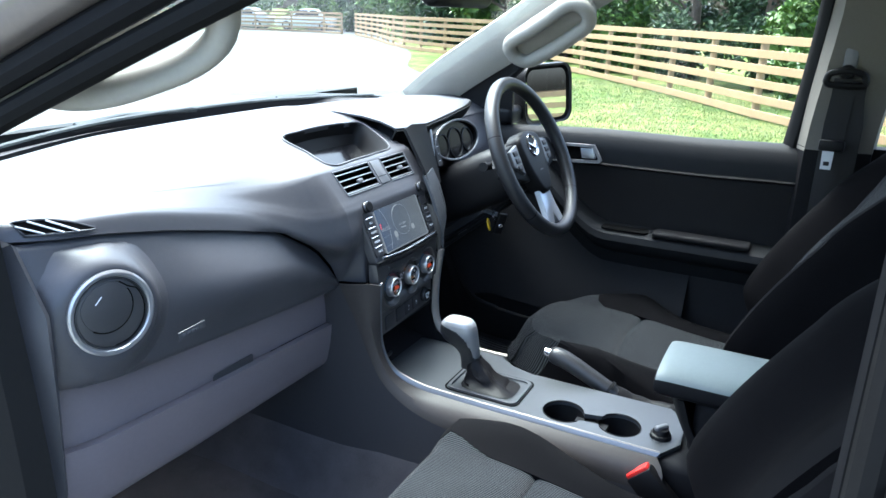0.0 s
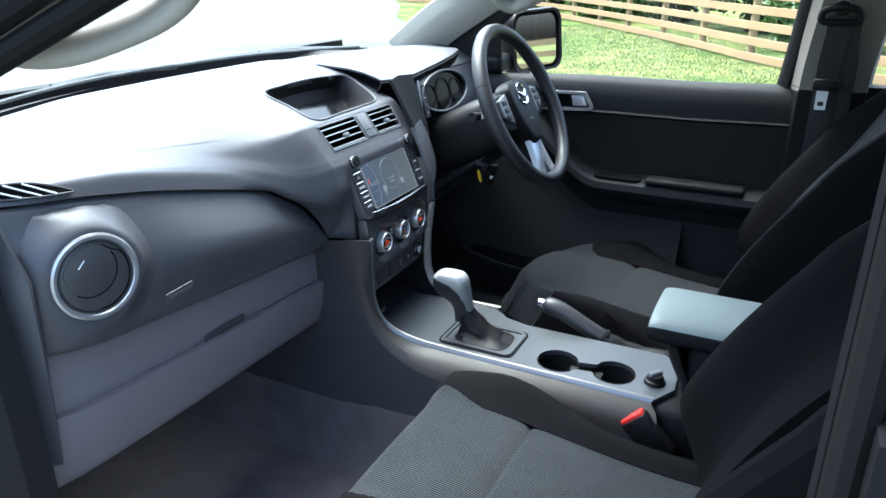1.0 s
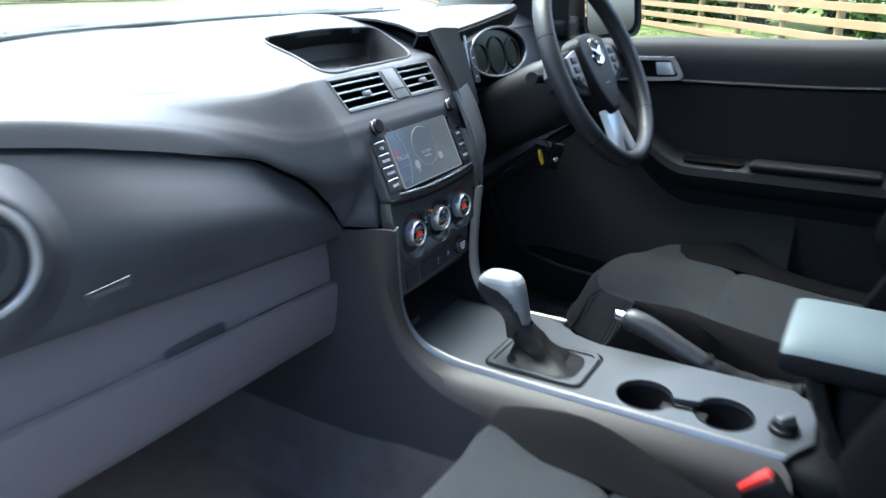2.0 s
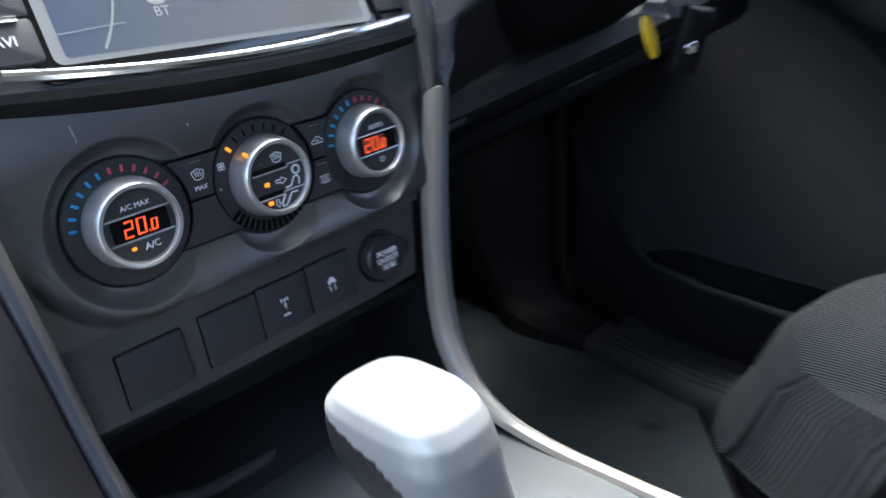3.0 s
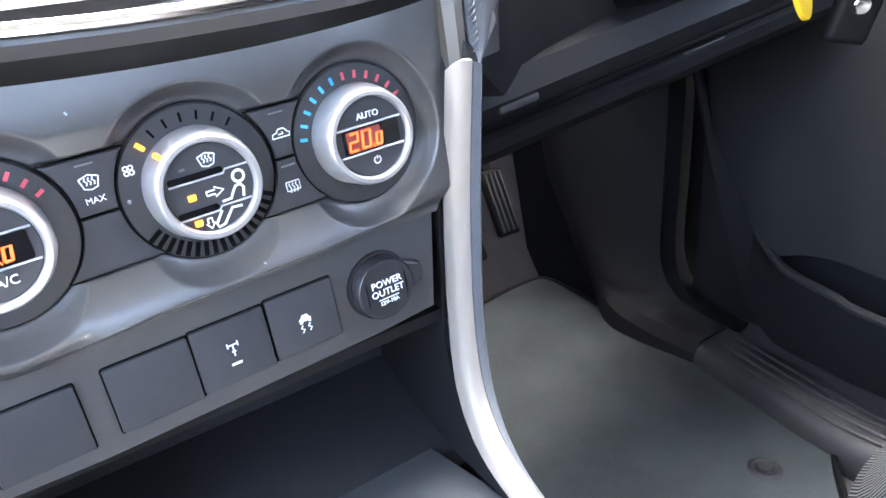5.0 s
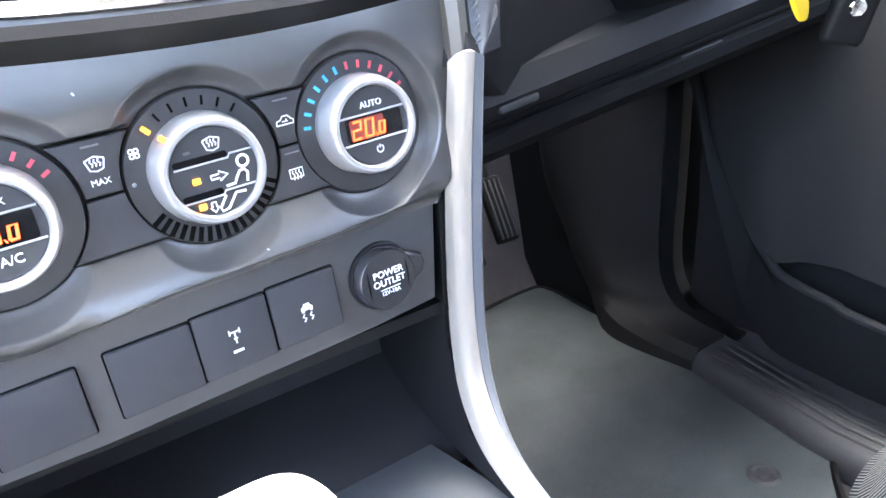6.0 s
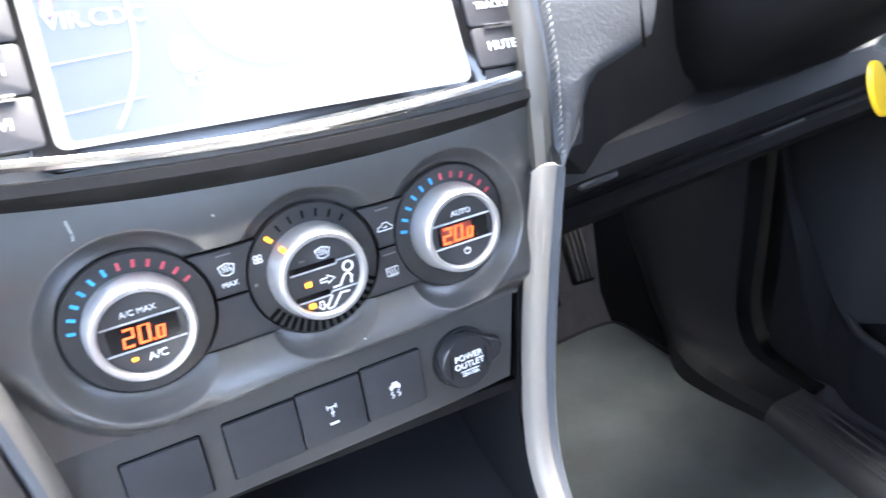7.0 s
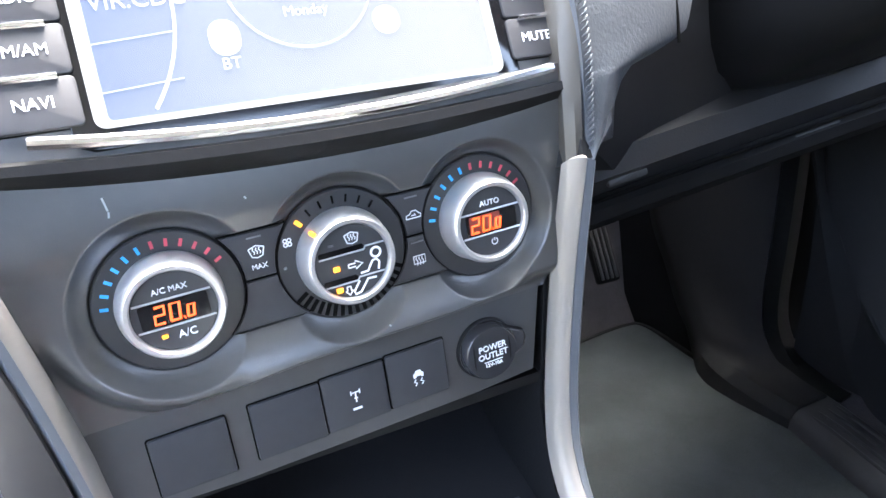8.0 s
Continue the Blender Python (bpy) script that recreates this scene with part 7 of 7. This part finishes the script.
rows = [[(mcx + (x - mcx) * g, mcy + (y - mcy) * g, 0.0545 + 0.0015 * math.sin(19 * x * g + 3) * math.cos(23 * y * g) - (0.006 if g > 1 else 0)) for x, y in MAT] for g in (0.0005, 0.2, 0.4, 0.6, 0.8, 0.95, 1.0, 1.004)]
part("carpet", sheet(rows, closed=True), M_MAT, mat, "dark grey pile carpet")
part("edging", tube([(x, y, 0.0535) for x, y in MAT], 0.0045, 6, closed=True), M_BLACK, mat, "stitched edging")
part("clip", turned([(0.0, 0.004), (0.007, 0.004), (0.009, 0.001), (0.013, 0.002), (0.017, 0.0)], pose(0.485, 0.059, 0.0550), 28), M_TUNNEL, mat, "round plastic fixing clip")

pedal = thing("accelerator_pedal", "black rubber accelerator pedal", "pedal", at=(0.45, 0.41, 0.25))
pmx = pose(0.450, 0.415, 0.262, 62, 0, -4)
put_at(part("pad", box((0, 0, 0), (0.032, 0.085, 0.012), 0.004), M_RUBBER, pedal, "ribbed rubber pad"), pmx)
for k in range(4):
    put_at(part("rib", box((0, 0, 0), (0.0035, 0.076, 0.003), 0.001), M_TUNNEL, pedal), pmx @ pose(-0.0105 + 0.007 * k, 0, 0.007))
part("arm", tube([(0.450, 0.43, 0.28), (0.450, 0.47, 0.36), (0.450, 0.52, 0.46)], 0.008, 8), M_BLACK, pedal)
brake = thing("brake_pedal", "black rubber brake pedal", "pedal", at=(0.34, 0.36, 0.24))
put_at(part("pad", box((0, 0, 0), (0.085, 0.055, 0.012), 0.004), M_RUBBER, brake), pose(0.34, 0.37, 0.25, 62))
part("arm", tube([(0.34, 0.375, 0.26), (0.34, 0.42, 0.35), (0.34, 0.48, 0.46)], 0.009, 8), M_BLACK, brake)

# kick panel and sill
rows = []
for f in np.linspace(0, 1, 12):
    y = lerp(0.64, 0.40, f)
    rows.append([(0.635, y, -0.04), (0.640, y, 0.06), (0.648, y, 0.14), (0.660, y, 0.28), (0.685, y, 0.45), (0.710, y, 0.70)])
solo("wall_cowl", thick(sheet(rows), 0.008), M_DOOR, "dark footwell side", "footwell side", "structure")
solo("wall_hinge", box((0.772, 0.505, 0.33), (0.02, 0.40, 0.78), 0.004), M_BLACK, "dark body side ahead of the door", "car body", "structure")
KICK_A = smooth_line([(0.640, 0.545, 0.60), (0.625, 0.520, 0.40), (0.615, 0.497, 0.272), (0.612, 0.454, 0.195), (0.609, 0.425, 0.145), (0.606, 0.389, 0.108), (0.600, 0.345, 0.088), (0.600, 0.290, 0.0795), (0.606, 0.225, 0.0745)], 48)
KICK_C = smooth_line([(0.700, 0.360, 0.60), (0.670, 0.335, 0.40), (0.652, 0.325, 0.26), (0.648, 0.326, 0.17), (0.648, 0.318, 0.125), (0.649, 0.296, 0.095), (0.652, 0.268, 0.083), (0.654, 0.245, 0.0765), (0.655, 0.225, 0.0745)], 48)
kick = [[p + Vector((0.030, 0.040, -0.030)).lerp(Vector((-0.014, 0, -0.045)), ease(0.12, 0.085, p.z)) for p in KICK_A], [p + Vector((0.006, 0.010, -0.008)).lerp(Vector((-0.010, 0, -0.010)), ease(0.12, 0.085, p.z)) for p in KICK_A], KICK_A]
for g, h in ((0.12, 0.7), (0.30, 1.0), (0.55, 0.9), (0.80, 0.4)):
    kick.append([p.lerp(q, g) + Vector((-0.010 * h, -0.006 * h, 0.004 * h)) * ease(0.076, 0.12, p.z) for p, q in zip(KICK_A, KICK_C)])
kick.append(KICK_C)
# black strip added to darken the kick panel's outer edge, modelled as a seal
seal = [[p + Vector((-0.001, -0.001, -0.001)) for p in KICK_C], [p + Vector((0.014, -0.012, 0.0)) for p in KICK_C], [p + Vector((0.040, -0.006, -0.004)) for p in KICK_C], [p + Vector((0.075, 0.020, -0.020)) for p in KICK_C]]
solo("trim_seal", thick(sheet(seal), 0.004), M_RUBBER, "black rubber door seal", "door seal", "structure")
solo("trim_kick", thick(sheet(kick), 0.006), M_DOORLOW, "dark curved kick panel beside the footwell", "kick panel", "structure")


def sill_x(y):
    return table([(-0.66, 0.535), (0.04, 0.549), (0.08, 0.557), (0.21, 0.586), (0.23, 0.590)], y)


SILL = [(0.002, 0.030), (0.000, 0.050), (0.003, 0.064), (0.008, 0.072), (0.014, 0.0755), (0.020, 0.0765), (0.070, 0.0765), (0.076, 0.072), (0.079, 0.050)]
for sx in (1, -1):
    bm = thick(sheet([[(sx * (sill_x(y) + d), y, z) for d, z in SILL] for y in np.linspace(0.232, -0.66, 32)]), 0.004)
    for d in (0.022, 0.036, 0.050, 0.063):
        tube([(sx * (sill_x(y) + d), y, 0.0772 - (0.004 if y > 0.20 else 0)) for y in np.linspace(0.222, -0.64, 20)], 0.0024, 8, bm=bm)
    solo("trim_sill", bm, M_SILL, "dark ribbed door sill plate", "sill plate", "structure")

# ---------------------------------------------------------------- pillars and grab handles
def pillar_rows(s):
    """A-pillar trim: a swept section from the dash corner up to the roof."""
    lo = smooth_line([(0.735, 0.42, 0.755), (0.715, 0.30, 0.845), (0.69, 0.12, 0.955), (0.655, -0.06, 1.065), (0.62, -0.22, 1.15)], 24)
    out = []
    for p in lo:
        out.append([(s * (p.x + 0.030), p.y - 0.055, p.z - 0.045), (s * (p.x + 0.008), p.y - 0.060, p.z - 0.048), (s * (p.x - 0.020), p.y - 0.035, p.z - 0.025), (s * (p.x - 0.034), p.y, p.z + 0.004), (s * (p.x - 0.026), p.y + 0.030, p.z + 0.030), (s * (p.x + 0.02), p.y + 0.040, p.z + 0.040), (s * (p.x + 0.045), p.y + 0.0, p.z + 0.0)])
    return out


solo("pillar_front", sheet(pillar_rows(1), closed=True, caps=True), M_PILLAR, "pale beige windscreen pillar trim", "pillar trim", "structure")
# open passenger side: trim, rubber seal and painted outer pillar
LEFT = smooth_line([(-0.715, 0.42, 0.765), (-0.700, 0.28, 0.826), (-0.680, 0.12, 0.896), (-0.655, -0.06, 0.976), (-0.63, -0.22, 1.045), (-0.61, -0.40, 1.115)], 26)
rows = []
for q in LEFT:
    p = q + Vector((-0.004, 0.012, 0.012 + 0.040 * ease(0.16, -0.10, q.y)))
    rows.append([(p.x - 0.035, p.y - 0.020, p.z - 0.012), (p.x - 0.005, p.y - 0.018, p.z - 0.016), (p.x + 0.012, p.y - 0.010, p.z - 0.006), (p.x + 0.020, p.y + 0.01, p.z + 0.012), (p.x + 0.024, p.y + 0.05, p.z + 0.045), (p.x - 0.02, p.y + 0.08, p.z + 0.09), (p.x - 0.045, p.y + 0.02, p.z + 0.04)])
solo("pillar_front", sheet(rows, closed=True, caps=True), M_PILLAR, "pale beige windscreen pillar trim", "pillar trim", "structure")
lo = [p + Vector((-0.045, -0.006, 0.0)) for p in LEFT]
solo("trim_seal", tube(lo, 0.015, 10), M_RUBBER, "black rubber door seal", "door seal", "structure")
solo("trim_seal", tube([p + Vector((-0.012, 0.016, 0.028)) for p in lo], 0.017, 10), M_DOOR, "dark grey inner door frame", "door frame", "structure")
solo("pillar_outer", tube([p + Vector((-0.020, 0.035, 0.070)) for p in lo], 0.036, 14, squash=0.9), M_PAINT, "dark metallic painted windscreen pillar", "car body", "structure")
# dark lower pillar beside the passenger footwell
rows = []
for z in np.linspace(0.04, 0.78, 14):
    b_ = 0.05 * math.sin(math.pi * (z - 0.04) / 0.74)
    rows.append([(-0.700, 0.52, z), (-0.738, 0.30, z), (-0.748, 0.135 - b_ * 0.4, z), (-0.765, 0.105 - b_ * 0.6, z), (-0.790, 0.12 - b_ * 0.5, z), (-0.82, 0.22, z), (-0.84, 0.60, z)])
solo("pillar_foot", thick(sheet(rows), 0.008), M_RUBBER, "black lower door pillar beside the dashboard", "door pillar", "structure")
solo("trim_kick", thick(sheet([[(-0.63, 0.56, z), (-0.66, 0.40, z), (-0.69, 0.26, z), (-0.735, 0.20, z)] for z in (0.05, 0.2, 0.4, 0.6)]), 0.008), M_DOOR, "dark kick panel beside the footwell", "kick panel", "structure")

def grab_handle(s):
    """A moulded loop on a windscreen pillar: a thick rounded bar round a shallow hollow."""
    g = thing("grab_handle", "pale plastic grab handle on the windscreen pillar", "grab handle", group="grab handles", at=(s * 0.65, 0.0, 0.98))
    if s < 0:
        path = smooth_line([(0.705, 0.125, 0.942), (0.682, 0.085, 0.922), (0.664, 0.030, 0.922), (0.655, -0.040, 0.940), (0.652, -0.100, 0.962), (0.655, -0.140, 0.990), (0.668, -0.156, 1.028), (0.685, -0.160, 1.058)], 26)
        part("grip", tube([(s * p.x, p.y, p.z) for p in path], [0.026 - 0.0075 * math.sin(math.pi * k / 25) ** 2 for k in range(26)], 16, squash=0.72), M_PILLAR, g, "pale moulded grip")
        part("mount", box((-0.702, 0.118, 0.945), (0.034, 0.055, 0.045), 0.014, None, 3), M_PILLAR, g)
        part("mount", box((-0.684, -0.160, 1.054), (0.034, 0.050, 0.040), 0.012, None, 3), M_PILLAR, g)
        return
    along = Vector((-0.075, -0.235, 0.135)).normalized()
    out = Vector((-0.80, -0.42, -0.30))
    out = (out - along * out.dot(along)).normalized()
    m = Matrix.Translation((0.634, -0.030, 0.972)) @ Matrix((along, out.cross(along), out)).transposed().to_4x4()
    loop = [m @ Vector((x, y, 0.010 + 0.006 * math.cos(x / 0.13 * math.pi))) for x, y in fine_loop(0.250, 0.078, 0.036)]
    part("grip", tube(loop, 0.0185, 14, closed=True), M_PILLAR, g, "pale moulded loop")
    part("hollow", slab(rounded(0.235, 0.070, 0.030), 0.006, m @ Matrix.Translation((0, 0, -0.010)), 0.002), M_PILLAR, g, "shallow finger hollow")
    part("mount", slab(rounded(0.275, 0.098, 0.045), 0.020, m @ Matrix.Translation((0, 0, -0.026)), 0.006), M_PILLAR, g)


def fine_loop(w, h, r, n=64):
    """Evenly spaced points round a rounded rectangle."""
    return fine(rounded(w, h, r, 9), n)


grab_handle(1)
grab_handle(-1)

# B pillars
def pillar_section(s, z, back=0.0):
    xo = 0.735 - 0.085 * ease(0.70, 1.16, z)
    yf = -0.648 - 0.03 * ease(0.7, 1.1, z) - back
    return [(s * (xo + 0.03), yf + 0.012, z), (s * xo, yf, z), (s * (xo - 0.045), yf - 0.02, z), (s * (xo - 0.050), yf - 0.09, z), (s * (xo - 0.03), yf - 0.16, z), (s * (xo + 0.03), yf - 0.17, z)]


solo("pillar_lower", thick(sheet([pillar_section(1, z) for z in np.linspace(0.05, 0.735, 10)]), 0.006), M_DOOR, "dark lower pillar trim, shaded copy", "pillar trim", "structure")
# upper part wears the darkened beige, standing in for cabin shade
solo("pillar_upper", thick(sheet([pillar_section(1, z) for z in np.linspace(0.725, 1.16, 8)]), 0.006), M_PILLARSHADE, "beige door pillar trim, shade put into its colour", "pillar trim", "structure")
# the open side: dark trim, rubber seal and painted door frame
solo("pillar_lower", thick(sheet([[(-0.655, -0.90, z), (-0.665, -0.775, z), (-0.675, -0.752, z), (-0.700, -0.742, z), (-0.722, -0.744, z)] for z in np.linspace(0.05, 1.16, 16)]), 0.006), M_DOOR, "dark grey pillar trim, shaded copy", "pillar trim", "structure")
solo("trim_seal", tube([(-0.735, -0.752, z) for z in np.linspace(0.06, 1.16, 16)], 0.014, 10), M_RUBBER, "black rubber door seal", "door seal", "structure")
solo("pillar_outer", thick(sheet([[(-0.735, -0.768, z), (-0.765, -0.772, z), (-0.79, -0.80, z), (-0.80, -0.92, z)] for z in np.linspace(0.02, 1.16, 12)]), 0.006), M_PAINT, "dark metallic painted door frame", "car body", "structure")

# seat belt on the driver's pillar
belt = thing("seat_belt", "black seat belt with a metal tongue on the door pillar", "seat belt", at=(0.66, -0.74, 0.85))
side = Matrix(((0, 0, -1, 0), (-1, 0, 0, 0), (0, 1, 0, 0), (0, 0, 0, 1)))
part("adjuster", slab(rounded(0.028, 0.090, 0.008), 0.016, pose(0.652, -0.728, 0.960) @ side, 0.004), M_STRIP, belt, "grey height adjuster")
ring = [pose(0.634, -0.726, 0.895) @ side @ Vector((x, y, 0.006 * math.cos(x / 0.04))) for x, y in [(p.x, p.y) for p in smooth_line([(-0.038, 0.004, 0), (-0.030, 0.016, 0), (0, 0.022, 0), (0.030, 0.016, 0), (0.038, 0.004, 0), (0.034, -0.008, 0), (0, -0.010, 0), (-0.034, -0.008, 0)], 36, closed=True)]]
part("loop", tube(ring, 0.0075, 10, closed=True), M_BLACK, belt, "black belt loop")
part("loop_bolt", turned([(0.0, 0.012), (0.012, 0.011), (0.016, 0.004), (0.016, -0.010)], pose(0.640, -0.726, 0.914) @ side, 24), M_BLACK, belt)
for dy, dx, w in ((0.0, 0.0, 0.046), (-0.020, 0.006, 0.046)):
    part("webbing", thick(sheet([[(0.634 + dx, -0.726 + dy - w / 2, z), (0.632 + dx, -0.726 + dy, z), (0.634 + dx, -0.726 + dy + w / 2, z)] if z > 0.8 else [(0.640 + dx + 0.06 * (0.8 - z), -0.722 + 1.6 * dy - w / 2, z), (0.638 + dx + 0.06 * (0.8 - z), -0.722 + 1.6 * dy, z), (0.640 + dx + 0.06 * (0.8 - z), -0.722 + 1.6 * dy + w / 2, z)] for z in (0.900, 0.86, 0.80, 0.70, 0.58, 0.45)]), 0.002), M_WEB, belt, "black webbing")
part("tongue_grip", box((0.628, -0.722, 0.752), (0.018, 0.054, 0.026), 0.006), M_BLACK, belt)
part("tongue", frame_plate([(-0.012, 0.0), (-0.011, -0.042), (0.011, -0.042), (0.012, 0.0)], [(-0.006, -0.024), (-0.006, -0.034), (0.006, -0.034), (0.006, -0.024)], 0.003, pose(0.626, -0.718, 0.740) @ side), M_BLADE, belt, "pale metal tongue")

# rear view mirror
rv = thing("rear_view_mirror", "black interior mirror on the windscreen", "interior mirror", at=(0, -0.05, 1.08))
part("housing", box((0.012, -0.075, 1.062), (0.24, 0.035, 0.075), 0.016, None, 3), M_BLACK, rv)
part("stem", tube([(0.01, -0.055, 1.08), (0, 0.0, 1.13), (0, 0.03, 1.14)], 0.012, 10), M_BLACK, rv)

# wipers and cowl outside the screen
cowl = [[(p.x * 1.02, p.y + 0.01, p.z - 0.012) for p in WS_BASE], [(p.x * 1.03, p.y + 0.10, p.z - 0.03) for p in WS_BASE], [(p.x * 1.03, p.y + 0.16, p.z - 0.01) for p in WS_BASE]]
solo("cowl", thick(sheet(cowl), 0.01), M_BLACK, "black plastic cowl below the windscreen", "cowl", "structure")
bonnet = [[(x, 0.72 + 1.05 * f - 0.10 * (x / 0.75) ** 2, 0.755 + 0.02 * (1 - (x / 0.75) ** 2) - 0.10 * f ** 2 - 0.04 * (abs(x) / 0.8) ** 4) for x in np.linspace(-0.82, 0.82, 21)] for f in np.linspace(0, 1, 10)]
solo("bonnet", thick(sheet(bonnet), 0.02), M_PAINT, "dark metallic car bonnet", "car bonnet", "structure")
for x0, x1 in ((-0.62, 0.02), (0.0, 0.58)):
    w = thing("wiper", "windscreen wiper parked on the glass, sky sheen painted grey", "wiper", group="wipers", at=(x0, 0.5, 0.78))

    def ws_at(x, up):
        i = (x + 0.74) / 1.48 * 24
        k = max(0, min(23, int(i)))
        a = WS_BASE[k].lerp(WS_BASE[k + 1], i - k)
        b = WS_TOP[k].lerp(WS_TOP[k + 1], i - k)
        return a.lerp(b, up) + Vector((0, 0.012, 0.002))
    # blade and arm both wear the grey that stands for reflected sky
    part("blade", tube([ws_at(x, 0.012 + 0.008 * (x - x0)) for x in np.linspace(x0, x1, 16)], 0.0045, 6), M_WIPER, w, "blade with sky sheen painted grey")
    part("arm", tube([ws_at(x1 + 0.02, 0.0) , ws_at(lerp(x0, x1, 0.7), 0.012) + Vector((0, 0.008, 0.006)), ws_at(lerp(x0, x1, 0.5), 0.015) + Vector((0, 0.006, 0.002))], 0.0055, 6), M_WIPER, w)

# plain outer shell that closes the car round the cabin
roof_rows = [[(x, y + (0.05 * (1 - (x / 0.66) ** 2) if y > -0.2 else 0), roof_z(x, y) + 0.045 - 0.05 * (abs(x) / 0.70) ** 6) for x in np.linspace(-0.70, 0.70, 21)] for y in (-0.17, -0.5, -0.9, -1.3, -1.76)]
solo("roof", thick(sheet(roof_rows), 0.012), M_PAINT, "dark metallic car roof", "car body", "structure")
for s in (-1, 1):
    wing = []
    for y in np.linspace(0.62, 1.74, 12):
        f = (y - 0.62) / 1.12
        arch = 0.42 * math.sqrt(max(0.0, 1 - ((y - 1.22) / 0.44) ** 2)) if abs(y - 1.22) < 0.44 else 0.0
        zt = 0.735 - 0.13 * f ** 2
        foot = -0.28 + arch
        wing.append([(s * (0.80 - 0.05 * f), y, zt), (s * (0.855 - 0.06 * f), y, zt - 0.05), (s * (0.885 - 0.06 * f), y, lerp(zt, foot, 0.5)), (s * (0.875 - 0.06 * f), y, foot)])
    solo("wall_wing", thick(sheet(wing), 0.012), M_PAINT, "dark metallic front wing", "car body", "structure")
    solo("wall_rocker", box((s * 0.775, -0.62, -0.125), (0.10, 2.30, 0.30), 0.03), M_PAINT, "dark metallic body sill", "car body", "structure")
nose = [[(x, 1.74 - 0.10 * (x / 0.8) ** 2 + dy, z) for x in np.linspace(-0.80, 0.80, 13)] for z, dy in ((0.62, 0.0), (0.50, 0.05), (0.1, 0.08), (-0.2, 0.05))]
solo("wall_nose", thick(sheet(nose), 0.012), M_PAINT, "plain dark car front", "car body", "structure")
